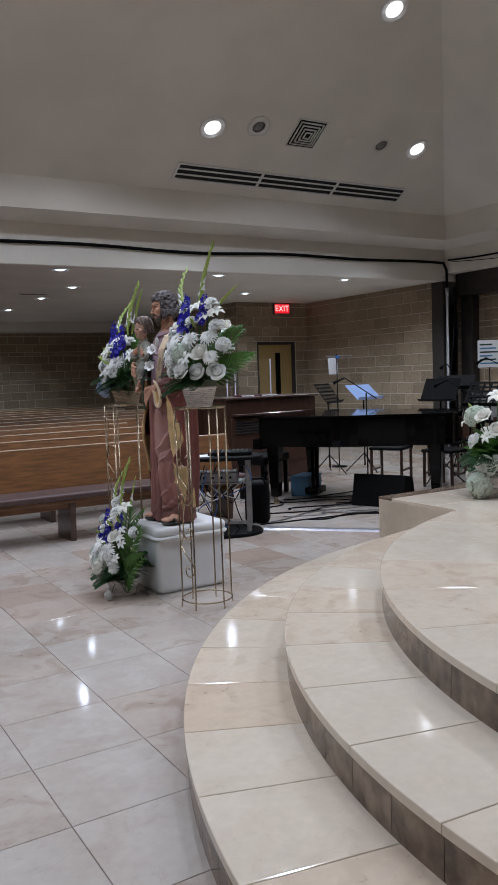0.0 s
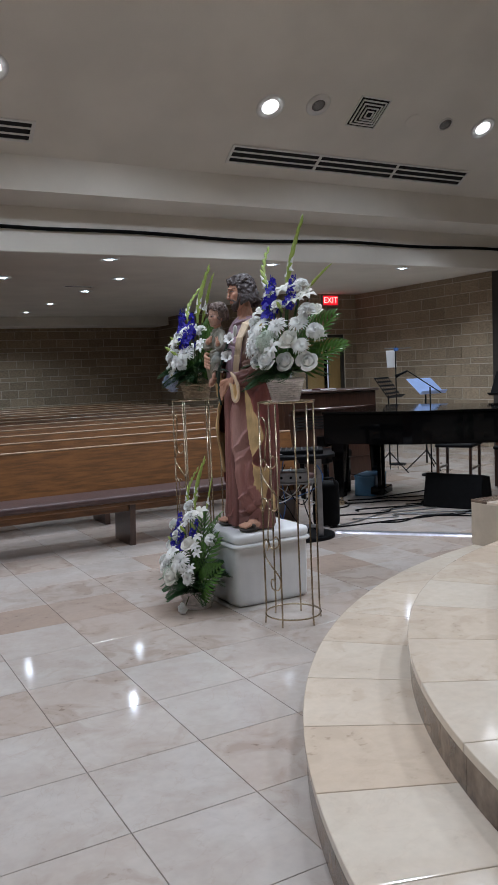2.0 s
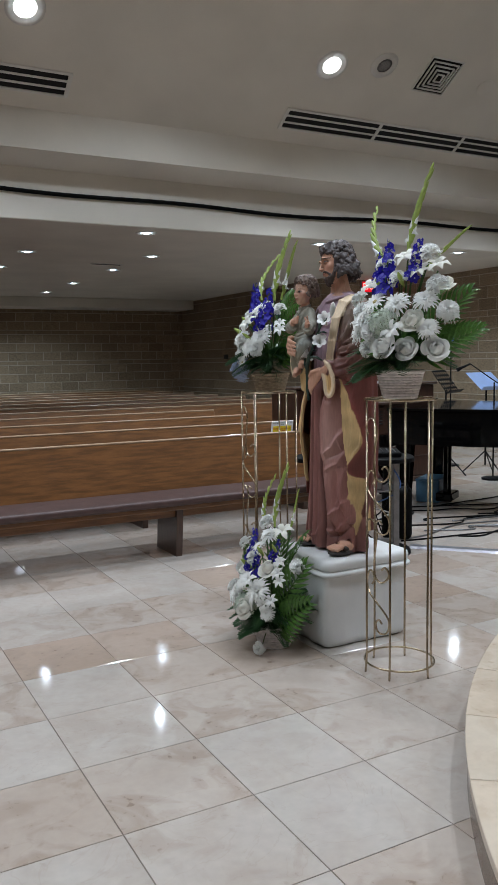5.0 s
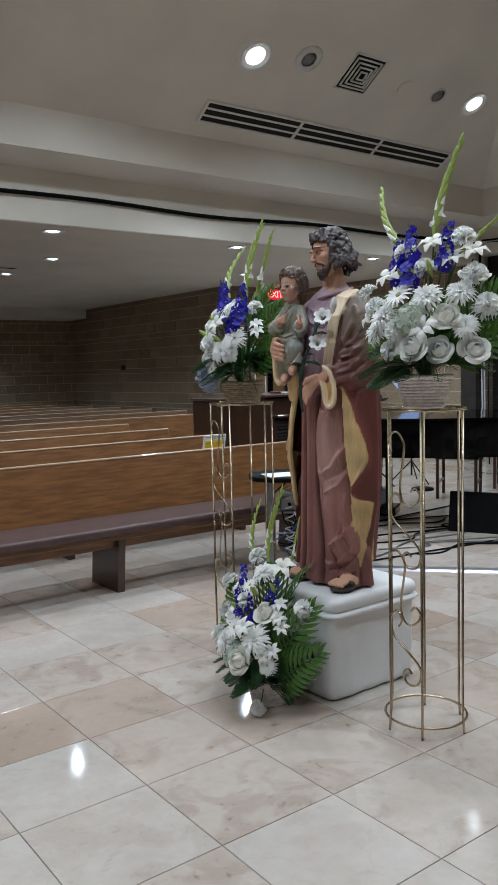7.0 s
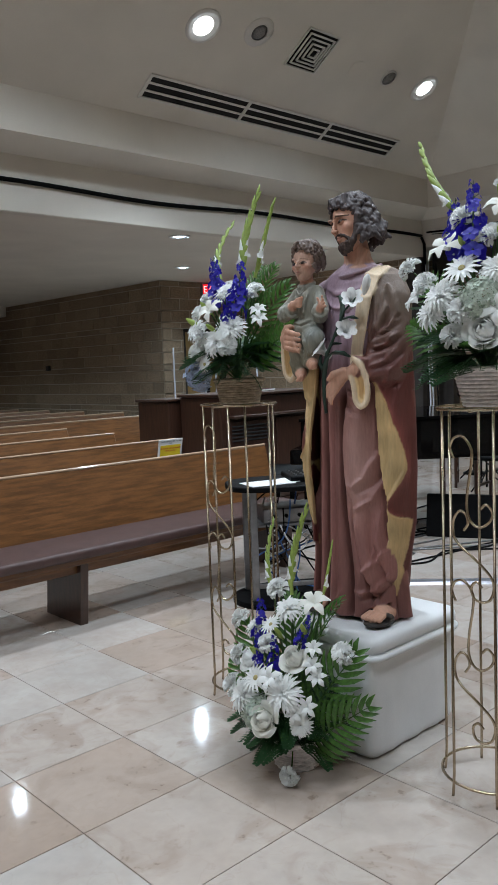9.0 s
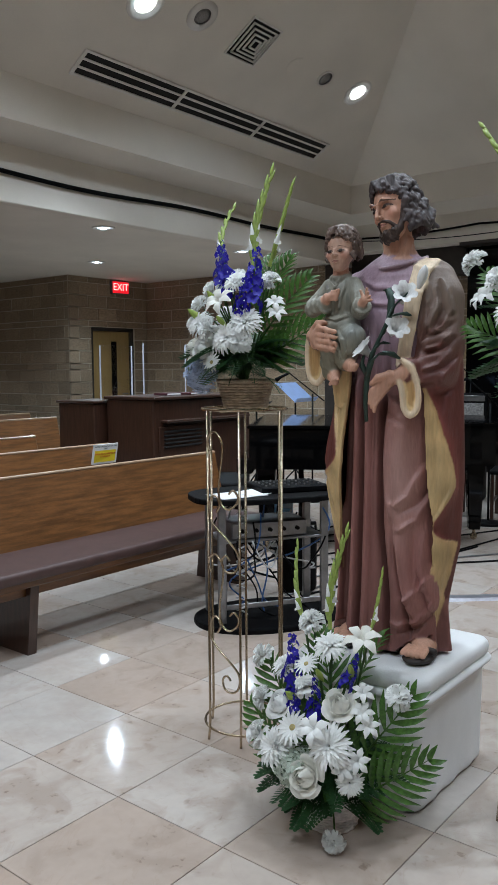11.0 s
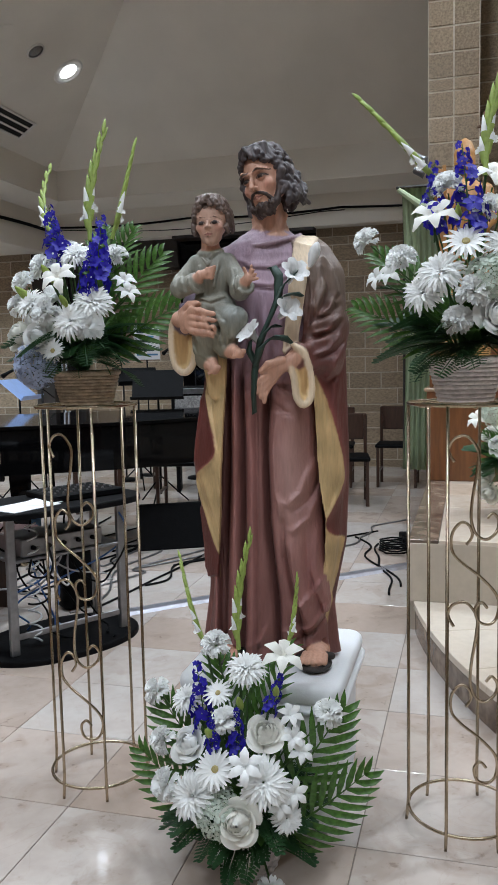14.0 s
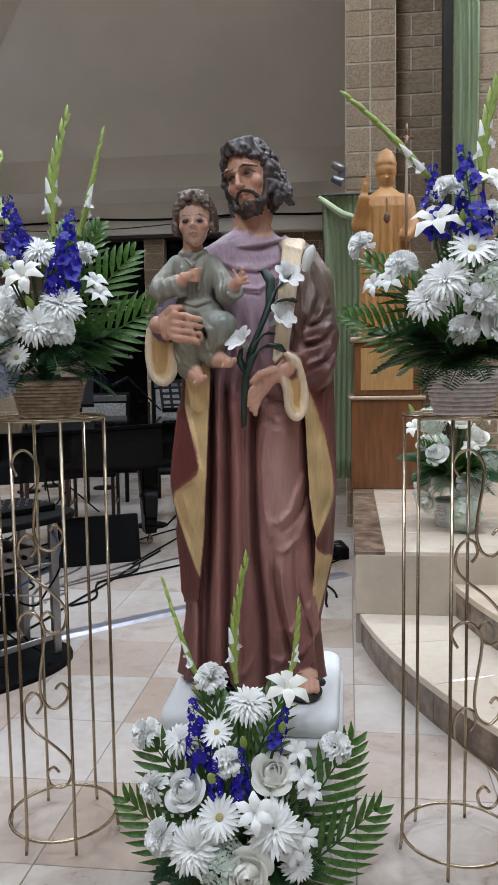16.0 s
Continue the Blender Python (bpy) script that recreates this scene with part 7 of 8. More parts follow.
def basket(parent, z0, z1, r0, r1, mat, label):
    """A tapered basket of woven bands on upright stakes."""
    n, rows = 18, 10
    bk = part("basket", lathe([(r0 * 0.93, z0), (r0 * 0.94, z0 + 0.01), (r1 * 0.92, z1 - 0.01)], 24), mat, parent, label, smooth=True)
    for k in range(rows):
        t = (k + 0.5) / rows
        z, r = z0 + (z1 - z0) * t, r0 + (r1 - r0) * t
        pts = [((r + 0.002 * (-1) ** (j + k)) * math.cos(math.pi * j / n), (r + 0.002 * (-1) ** (j + k)) * math.sin(math.pi * j / n), z) for j in range(2 * n + 1)]
        b2 = tube(pts, (z1 - z0) / rows * 0.60, 6, caps=False)
        part("woven_band", b2, mat, bk, smooth=True)
    ringp = [(r1 * 1.02 * math.cos(2 * math.pi * j / 32), r1 * 1.02 * math.sin(2 * math.pi * j / 32), z1) for j in range(33)]
    part("rim", tube(ringp, 0.008, 8, caps=False), mat, bk, smooth=True)
    return bk


def place(parent, kind, pick, pos, way, size, spin=0.0):
    meshes = KINDS[kind]
    o = new(kind, meshes[pick % len(meshes)])
    o.parent = parent
    if kind in ("palm_frond", "fern_leaf", "leaf"):
        q = Vector(way).to_track_quat("X", "Z")
    else:
        q = Vector(way).to_track_quat("Z", "Y")
    o.matrix_local = Matrix.LocRotScale(pos, q @ Euler((0, 0, spin)).to_quaternion() if kind not in ("palm_frond", "fern_leaf", "leaf") else q @ Euler((spin, 0, 0)).to_quaternion(), (size, size, size))
    return o


def arrangement(m, label, blooms, heart, basket_spec, fronds, seed, ferns=26, leaves=22, spread=0.20):
    """blooms: kind, x, z, y, size, and for spikes the tip's x, z, y. x to the right, y to the back, z up."""
    rnd = random.Random(seed)
    t = thing("flower_arrangement", label, "flowers", m, group="flower arrangements")
    basket(t, *basket_spec)
    hx, hy, hz = heart
    for k, b in enumerate(blooms):
        kind, x, z, y, size = b[:5]
        pos = Vector((x, y, z))
        if len(b) > 5:
            tip = Vector((b[5], b[7], b[6]))
            way = tip - pos
            place(t, kind, int(size), pos, way, way.length, rnd.uniform(-0.3, 0.3) if kind == "gladiolus" else rnd.uniform(0, 6))
            part("stem", tube([Vector((hx, hy, hz - 0.08)), pos], 0.004, 5), STEM, t)
        else:
            way = pos - Vector((hx, hy + 0.10, hz - 0.02))
            way = way.normalized() + Vector((0, -0.35, 0.15))
            place(t, kind, k, pos, way, size, rnd.uniform(0, 6))
            part("stem", tube([Vector((hx, hy, hz - 0.08)), pos.lerp(Vector((hx, hy, hz)), 0.5) + Vector((0, 0, 0.01)), pos - way.normalized() * size * 0.3], 0.003, 4), STEM, t)
    for x, z, y, tx, tz, ty, spin in fronds:
        a, b = Vector((x, y, z)), Vector((tx, ty, tz))
        if spin is None:
            # a fan that shows its face to the front
            d = (b - a).normalized()
            face_way = Vector((0.22 + rnd.uniform(-0.15, 0.15), -1.0, 0.25))
            side = face_way.cross(d).normalized()
            o = place(t, "palm_frond", 0, a, d, 1.0)
            o.matrix_local = Matrix.Translation(a) @ Matrix((d, side, d.cross(side))).transposed().to_4x4() @ Matrix.Diagonal((*[(b - a).length] * 3, 1))
        else:
            place(t, "palm_frond", 0, a, b - a, (b - a).length * 0.92, spin)
    for k in range(ferns):
        a = 2 * math.pi * k / ferns + rnd.uniform(-0.2, 0.2)
        d = Vector((math.cos(a), math.sin(a), rnd.uniform(-0.05, 0.65) if math.sin(a) > -0.2 else rnd.uniform(-0.20, 0.06)))
        place(t, "fern_leaf", 0, Vector((hx, hy, hz - 0.03 + 0.09 * rnd.random())) + d * 0.05, d, rnd.uniform(0.85, 1.25) * spread, rnd.uniform(-0.5, 0.5))
    for k in range(leaves):
        a = rnd.uniform(0, 2 * math.pi)
        d = Vector((math.cos(a), math.sin(a), rnd.uniform(0.1, 1.3))).normalized()
        place(t, "leaf", 0, Vector((hx, hy, hz - 0.02)) + d * 0.06, d, rnd.uniform(0.5, 0.95) * spread, rnd.uniform(-1, 1))
    return t


FACING = lambda x, y, z, turn=0: Matrix.Translation((x, y, z)) @ Matrix(((0, 1, 0, 0), (-1, 0, 0, 0), (0, 0, 1, 0), (0, 0, 0, 1))) @ pose(0, 0, 0, 0, 0, turn)

# the one on the floor before the plinth
FLOOR_BLOOMS = [
    ("chrysanthemum", -0.10, 0.345, -0.15, 0.072), ("chrysanthemum", 0.085, 0.40, -0.14, 0.072), ("daisy", -0.04, 0.425, -0.15, 0.055), ("chrysanthemum", 0.015, 0.650, -0.03, 0.058), ("rose", 0.030, 0.31, -0.19, 0.050),
    ("rose", -0.135, 0.455, -0.09, 0.045), ("rose", 0.078, 0.505, -0.08, 0.045), ("carnation", -0.245, 0.56, -0.02, 0.040), ("carnation", -0.215, 0.44, -0.06, 0.040), ("carnation", -0.085, 0.690, 0.02, 0.044),
    ("carnation", 0.230, 0.535, 0.0, 0.040), ("carnation", -0.025, 0.535, -0.10, 0.038), ("chrysanthemum", -0.155, 0.55, -0.03, 0.050), ("carnation", -0.185, 0.35, -0.12, 0.045), ("daisy", -0.06, 0.585, -0.05, 0.042),
    ("lily", 0.108, 0.672, 0.0, 0.060), ("alstroemeria", 0.145, 0.485, -0.06, 0.036), ("alstroemeria", 0.165, 0.450, -0.06, 0.036), ("alstroemeria", 0.135, 0.535, -0.04, 0.036), ("alstroemeria", 0.155, 0.36, -0.10, 0.038), ("alstroemeria", 0.125, 0.34, -0.13, 0.036),
    ("bud", -0.058, 0.500, -0.12, 0.045), ("lily", 0.045, 0.445, -0.16, 0.048), ("bud", 0.10, 0.60, -0.05, 0.035), ("bud", 0.01, 0.575, -0.08, 0.035), ("hydrangea", -0.03, 0.30, -0.14, 0.065), ("chrysanthemum", 0.14, 0.30, -0.12, 0.045),
    ("delphinium", -0.095, 0.49, -0.06, 0, -0.118, 0.665, -0.04), ("delphinium", 0.005, 0.455, -0.11, 1, 0.010, 0.575, -0.10), ("delphinium", 0.078, 0.545, -0.05, 2, 0.116, 0.65, -0.03), ("delphinium", -0.055, 0.46, -0.12, 1, -0.055, 0.56, -0.13),
    ("gladiolus", -0.115, 0.685, 0.02, 2, -0.205, 0.92, 0.02), ("gladiolus", -0.02, 0.685, 0.02, 0, -0.045, 0.985, 0.04), ("gladiolus", 0.115, 0.690, 0.03, 1, 0.150, 0.88, 0.05), ("carnation", 0.10, 0.118, -0.14, 0.036)]
FLOOR_FRONDS = [(-0.03, 0.27, -0.01, -0.24, 0.54, -0.02, None), (-0.05, 0.18, -0.02, -0.30, 0.38, -0.03, None), (0.06, 0.25, -0.01, 0.27, 0.54, 0.0, None), (0.07, 0.17, -0.02, 0.33, 0.38, -0.02, None),
                (0.0, 0.35, 0.05, 0.10, 0.68, 0.12, 0.2), (-0.02, 0.35, 0.05, -0.12, 0.66, 0.12, -0.2)]
arrangement(FACING(1.985, 5.03, -0.08), "basket of white and blue flowers with palm leaves on the floor", FLOOR_BLOOMS, (0.0, 0.0, 0.24), (0.08, 0.19, 0.075, 0.108, WHITEWICKER, "low whitewashed wicker basket"), FLOOR_FRONDS, 5, 44, 40, 0.155)

# the one on the stand beside the steps
STAND_BLOOMS = [
    ("carnation", -0.270, 0.455, -0.02, 0.042), ("carnation", -0.17, 0.390, -0.08, 0.045), ("alstroemeria", -0.235, 0.345, -0.05, 0.040), ("alstroemeria", -0.195, 0.35, -0.09, 0.040), ("chrysanthemum", -0.065, 0.345, -0.15, 0.070), ("lily", -0.080, 0.490, -0.08, 0.070), ("daisy", 0.0, 0.425, -0.14, 0.062),
    ("chrysanthemum", -0.11, 0.295, -0.14, 0.060), ("carnation", 0.02, 0.290, -0.17, 0.048), ("rose", 0.09, 0.235, -0.17, 0.053), ("hydrangea", 0.06, 0.325, -0.14, 0.065), ("chrysanthemum", 0.10, 0.41, -0.10, 0.066), ("carnation", -0.05, 0.585, -0.04, 0.046), ("lily", 0.07, 0.60, -0.02, 0.060), ("carnation", 0.06, 0.515, -0.06, 0.045),
    ("lily", 0.14, 0.54, 0.0, 0.055), ("rose", 0.17, 0.34, -0.08, 0.047), ("chrysanthemum", 0.19, 0.42, -0.02, 0.062), ("carnation", 0.22, 0.48, 0.02, 0.05), ("rose", 0.15, 0.22, -0.09, 0.047), ("chrysanthemum", 0.22, 0.30, -0.03, 0.055), ("lily", 0.21, 0.56, 0.03, 0.055), ("carnation", 0.17, 0.62, 0.02, 0.045),
    ("rose", 0.24, 0.22, 0.0, 0.05), ("lily", 0.12, 0.29, -0.14, 0.055), ("carnation", -0.02, 0.22, -0.16, 0.042), ("bud", 0.09, 0.515, -0.07, 0.04), ("bud", -0.02, 0.50, -0.10, 0.036), ("carnation", 0.26, 0.37, 0.04, 0.05), ("chrysanthemum", 0.20, 0.36, 0.10, 0.055), ("rose", 0.17, 0.50, 0.09, 0.05),
    ("delphinium", -0.085, 0.475, -0.06, 0, -0.090, 0.66, -0.03), ("delphinium", 0.01, 0.46, -0.10, 1, -0.005, 0.70, -0.05), ("delphinium", 0.11, 0.52, -0.03, 2, 0.13, 0.69, 0.0),
    ("gladiolus", -0.07, 0.60, -0.02, 2, -0.29, 0.88, -0.08), ("gladiolus", 0.050, 0.62, 0.0, 0, 0.045, 0.985, 0.05), ("gladiolus", 0.12, 0.56, 0.03, 1, 0.29, 0.72, 0.10)]
STAND_FRONDS = [(-0.04, 0.22, 0.0, -0.25, 0.43, 0.02, None), (-0.06, 0.15, 0.0, -0.31, 0.28, 0.02, None), (0.06, 0.22, 0.05, 0.27, 0.46, 0.14, None), (0.08, 0.16, 0.05, 0.33, 0.30, 0.14, None), (0.08, 0.18, 0.05, 0.28, 0.32, 0.24, -0.8), (0.05, 0.18, 0.05, 0.12, 0.34, 0.34, -0.3), (0.0, 0.30, 0.06, 0.02, 0.52, 0.25, 0.1)]
arrangement(FACING(2.325, 4.455, 1.266), "whitewashed basket of white and blue flowers on a wire stand", STAND_BLOOMS, (0.0, 0.0, 0.18), (0.0, 0.120, 0.070, 0.102, WHITEWICKER, "whitewashed wicker basket"), STAND_FRONDS, 6, 46, 40, 0.175)

# the one on the stand by the pews
PEW_BLOOMS = [
    ("carnation", -0.175, 0.385, -0.05, 0.042), ("carnation", -0.19, 0.315, -0.06, 0.04), ("rose", -0.185, 0.225, -0.08, 0.053), ("rose", -0.08, 0.215, -0.15, 0.050), ("blue_hydrangea", -0.105, 0.125, -0.12, 0.070), ("chrysanthemum", -0.105, 0.31, -0.13, 0.060), ("carnation", -0.045, 0.285, -0.15, 0.045), ("lily", -0.005, 0.38, -0.13, 0.062),
    ("chrysanthemum", 0.02, 0.46, -0.07, 0.058), ("carnation", -0.10, 0.43, -0.06, 0.046), ("chrysanthemum", 0.035, 0.255, -0.15, 0.065), ("chrysanthemum", 0.09, 0.31, -0.11, 0.068), ("carnation", 0.085, 0.235, -0.13, 0.046), ("alstroemeria", 0.17, 0.34, -0.03, 0.040), ("alstroemeria", 0.155, 0.375, -0.02, 0.040), ("bud", -0.13, 0.34, -0.12, 0.050), ("bud", -0.05, 0.40, -0.12, 0.045), ("bud", 0.02, 0.315, -0.16, 0.036),
    ("carnation", -0.16, 0.27, 0.05, 0.05), ("rose", -0.14, 0.36, 0.06, 0.05), ("chrysanthemum", -0.12, 0.22, 0.10, 0.055), ("carnation", -0.05, 0.48, 0.02, 0.045), ("carnation", 0.12, 0.46, 0.0, 0.04), ("daisy", -0.02, 0.17, -0.17, 0.04),
    ("delphinium", -0.05, 0.42, -0.06, 0, -0.085, 0.625, -0.04), ("delphinium", -0.02, 0.45, -0.05, 1, -0.055, 0.58, -0.08), ("delphinium", 0.085, 0.36, -0.08, 2, 0.105, 0.58, -0.05), ("delphinium", 0.07, 0.33, -0.11, 1, 0.085, 0.48, -0.11),
    ("gladiolus", -0.09, 0.53, 0.0, 2, -0.235, 0.79, 0.02), ("gladiolus", 0.025, 0.52, 0.02, 0, -0.005, 0.89, 0.05), ("gladiolus", 0.10, 0.52, 0.02, 1, 0.175, 0.82, 0.05)]
PEW_FRONDS = [(0.05, 0.24, 0.02, 0.25, 0.47, 0.04, None), (0.06, 0.16, 0.02, 0.33, 0.32, 0.03, None), (0.03, 0.32, 0.05, 0.14, 0.56, 0.08, None), (-0.05, 0.18, 0.05, -0.22, 0.24, 0.18, 0.7), (0.02, 0.35, 0.05, 0.02, 0.60, 0.14, 0.1), (0.05, 0.2, 0.08, 0.2, 0.36, 0.26, -0.4)]
arrangement(FACING(2.33, 5.642, 1.266), "natural wicker basket of white and blue flowers on a wire stand", PEW_BLOOMS, (0.0, 0.0, 0.17), (0.0, 0.100, 0.078, 0.103, WICKER, "natural wicker basket"), PEW_FRONDS, 7, 46, 40, 0.170)


# ---- the ambo side: bishop statue, pedestal, drapes and white flowers ----
CARVED = material("carved_pale_wood", (0.48, 0.27, 0.10), 0.4, spread=0.10, scale=8, fine=60, bump=0.05, stretch=(8, 8, 1), coat=0.2)
CHERRY = material("cherry_panel", (0.20, 0.076, 0.024), 0.35, spread=0.15, scale=4, fine=40, bump=0.04, stretch=(9, 9, 1), coat=0.3)
pedestal = thing("pedestal", "tall cherry wood pedestal with gilded mouldings", "pedestal", pose(6.22, 4.49, 0.48))
part("lower_box", box(-0.24, 0.24, -0.26, 0.26, 0.0, 0.66, 0.006), CHERRY, pedestal)
part("moulding", box(-0.26, 0.26, -0.28, 0.28, 0.66, 0.69, 0.010), WOOD_EDGE, pedestal, "pale moulding")
part("upper_box", box(-0.22, 0.22, -0.24, 0.24, 0.69, 1.08, 0.006), CHERRY, pedestal)
part("panel", box(-0.228, -0.22, -0.19, 0.19, 0.73, 1.04, 0.004), CARVED, pedestal)
part("cap", box(-0.25, 0.25, -0.27, 0.27, 1.08, 1.12, 0.010), WOOD_EDGE, pedestal)


def bishop_statue(m):
    s = Solid()
    W = (0.42, 0.205, 0.062)
    prof = [(0.0, 0.20, 0.17), (0.3, 0.185, 0.16), (0.7, 0.175, 0.15), (0.95, 0.185, 0.14), (1.02, 0.165, 0.12), (1.07, 0.09, 0.08), (1.10, 0.05, 0.05)]
    def robe(p):
        z = p[..., 2]
        a, b = lerp_table(z, prof)
        x, y = p[..., 0], p[..., 1]
        th = np.arctan2(y, x)
        rad = np.sqrt(x * x + y * y) + 1e-5
        rr = np.sqrt((x / a) ** 2 + (y / b) ** 2)
        d = rad - rad / np.maximum(rr, 1e-4) - 0.030 * (np.abs(np.sin(8 * th)) ** 0.8 - 0.6) * np.clip((1.0 - z) / 0.4, 0, 1)
        return np.maximum(d * 0.7, np.maximum(-z, z - 1.1))
    s.add(robe, (-0.24, -0.22, 0.0), (0.24, 0.22, 1.12), W, 0.01)
    s.capsule((0, 0, 1.05), (0, -0.005, 1.12), 0.045, 0.042, W, 0.02)
    s.ball((0, -0.005, 1.17), (0.062, 0.072, 0.082), W, 0.02)
    s.path([(0, -0.07, 1.18), (0, -0.082, 1.155)], [0.006, 0.010], W, 0.006)
    for k in (-1, 1):
        s.ball((k * 0.024, -0.074, 1.182), (0.013, 0.010, 0.007), (0.14, 0.07, 0.03), 0.004, carve=True)
        s.capsule((k * 0.012, -0.073, 1.193), (k * 0.036, -0.066, 1.194), 0.004, 0.004, W, 0.004)
    s.capsule((-0.016, -0.074, 1.125), (0.016, -0.074, 1.125), 0.004, 0.004, (0.25, 0.12, 0.05), 0.004)
    s.path([(0, 0.0, 1.215), (0, 0.0, 1.27), (0, 0.0, 1.32), (0, 0.0, 1.375)], [0.068, 0.075, 0.058, 0.012], W, 0.012)
    s.path([(0, -0.005, 1.215), (0, -0.005, 1.222)], [0.076, 0.076], W, 0.004)
    for k in range(14):
        a0, a1 = radians(180 + 180 * k / 14), radians(180 + 180 * (k + 1) / 14)
        c = lambda a: (0.105 * math.cos(a), 0.02 + 0.125 * math.sin(a), 1.03 + 0.02 * math.sin(a))
        s.capsule(c(a0), c(a1), 0.014, 0.014, W, 0.006)
    s.capsule((0, -0.135, 1.0), (0, -0.145, 0.88), 0.007, 0.007, (0.20, 0.10, 0.04), 0.004)
    s.ball((0, -0.147, 0.86), (0.022, 0.012, 0.035), (0.12, 0.06, 0.03), 0.004)
    s.path([(-0.15, 0.0, 1.0), (-0.20, -0.06, 0.83), (-0.165, -0.15, 1.0)], [0.055, 0.05, 0.042], W, 0.03)
    s.path([(-0.165, -0.155, 1.02), (-0.155, -0.165, 1.09)], [0.026, 0.022], W, 0.01)
    for k in range(4):
        s.capsule((-0.170 + 0.011 * k, -0.168, 1.10), (-0.178 + 0.015 * k, -0.170, 1.165 - 0.03 * (k in (0, 1))), 0.008, 0.007, W, 0.003)
    s.path([(0.15, 0.0, 1.0), (0.19, -0.06, 0.80), (0.14, -0.16, 0.72)], [0.055, 0.05, 0.04], W, 0.03)
    s.ball((0.135, -0.18, 0.715), (0.026, 0.03, 0.03), W, 0.01)
    v, f, c = s.mesh((-0.26, -0.24, -0.004), (0.26, 0.24, 1.40), 0.0055)
    me = bpy.data.meshes.new("bishop_statue")
    # the staff with its cross is carved of the same wood
    staff = bmesh.new()
    tube([(0.135, -0.20, 0.0), (0.135, -0.20, 1.42)], 0.011, 8, staff)
    tube([(0.085, -0.20, 1.40), (0.185, -0.20, 1.40)], 0.008, 6, staff)
    tube([(0.135, -0.20, 1.40), (0.135, -0.20, 1.50)], 0.009, 6, staff)
    tube([(0.135, -0.213, 1.40), (0.135, -0.213, 1.30)], [0.012, 0.007], 6, staff)
    tube([(0.095, -0.21, 1.41), (0.135, -0.212, 1.385), (0.175, -0.21, 1.41)], 0.006, 6, staff)
    sv = [tuple(q.co) for q in staff.verts]
    staff.verts.index_update()
    sf = [tuple(q.index + len(v) for q in face.verts) for face in staff.faces]
    staff.free()
    me.from_pydata(v.tolist() + sv, [], [tuple(q) for q in f] + sf)
    layer = me.color_attributes.new("paint", "FLOAT_COLOR", "POINT")
    layer.data.foreach_set("color", np.concatenate([c, np.tile((0.16, 0.085, 0.04, 1), (len(sv), 1))]).astype(np.float32).ravel())
    me.polygons.foreach_set("use_smooth", np.ones(len(me.polygons), bool))
    me.materials.append(PAINTED)
    ob = new("bishop_statue", me)
    ob.matrix_world = m
    return tagged(ob, "carved pale wooden statue of a robed bishop with a mitre", "statue")


bishop_statue(Matrix(((0, 1, 0, 6.22), (-1, 0, 0, 4.49), (0, 0, 1, 1.60), (0, 0, 0, 1))))

GREENCLOTH = material("sage_green_cloth", (0.42, 0.50, 0.31), 0.7, spread=0.08, scale=6, fine=120, bump=0.1, stretch=(1, 1, 0.2))


def hanging_cloth(name, label, m, width, z0, z1, waves, depth, thick=0.004):
    bm = bmesh.new()
    n, rows = 64, 14
    grid = []
    for j in range(rows + 1):
        z = z0 + (z1 - z0) * j / rows
        row = []
        for i in range(n + 1):
            u = i / n
            gather = 1 - 0.10 * math.sin(math.pi * j / rows)
            row.append(bm.verts.new(((u - 0.5) * width * gather, depth * math.sin(2 * math.pi * waves * u + 0.5 * math.sin(3 * z)) * (1.0 - 0.3 * j / rows) + 0.3 * depth * math.sin(17 * u + 2 * z), z)))
        grid.append(row)
    for a, b in zip(grid, grid[1:]):
        for i in range(n):
            bm.faces.new((a[i], a[i + 1], b[i + 1], b[i])).smooth = True
    bmesh.ops.solidify(bm, geom=bm.faces[:], thickness=thick)
    t = thing(name, label, "drape", m)
    part("cloth", bm, GREENCLOTH, t, smooth=True)
    return t


drape = hanging_cloth("altar_drape", "sage green cloth drape hanging behind the pedestal", pose(6.58, 4.70, 0.48, 0, 0, -90), 0.55, 0.0, 2.25, 12, 0.020)
part("rod", tube([(-0.32, 0, 2.26), (0.32, 0, 2.26)], 0.012, 8), DARKTRIM, drape)
part("pole", tube([(-0.26, 0.03, 0.0), (-0.26, 0.03, 2.26)], 0.012, 8), DARKTRIM, drape)
swag = part("swag", tube([(-0.30, -0.02, 2.24), (-0.12, -0.05, 2.10), (0.12, -0.05, 2.02)], [0.02, 0.03, 0.02], 8), GREENCLOTH, drape)
banner = hanging_cloth("green_banner", "tall sage green banner hanging down the pier", pose(6.86, 3.83, 0, 0, 0, -90), 0.22, 1.2, 6.0, 3, 0.018)
part("rod", tube([(-0.15, 0, 6.0), (0.15, 0, 6.0), (0.15, 0.1, 6.0)], 0.012, 8), DARKTRIM, banner)

spotlight = thing("wall_spotlight", "pair of small dark grey spotlights on the pier", "spotlight", pose(6.93, 4.80, 2.98))
part("bracket", box(-0.02, 0.02, -0.01, 0.05, -0.06, 0.06, 0.004), GREYMETAL, spotlight)
for dz, rz in ((0.05, 30), (-0.06, 10)):
    part("lamp_head", lathe([(0.020, -0.05), (0.030, -0.036), (0.033, 0.02), (0.040, 0.05), (0.035, 0.05), (0.02, 0.02)], 20, m=pose(-0.04, 0.06, dz, 115, 0, rz)), GREYMETAL, spotlight, smooth=True)

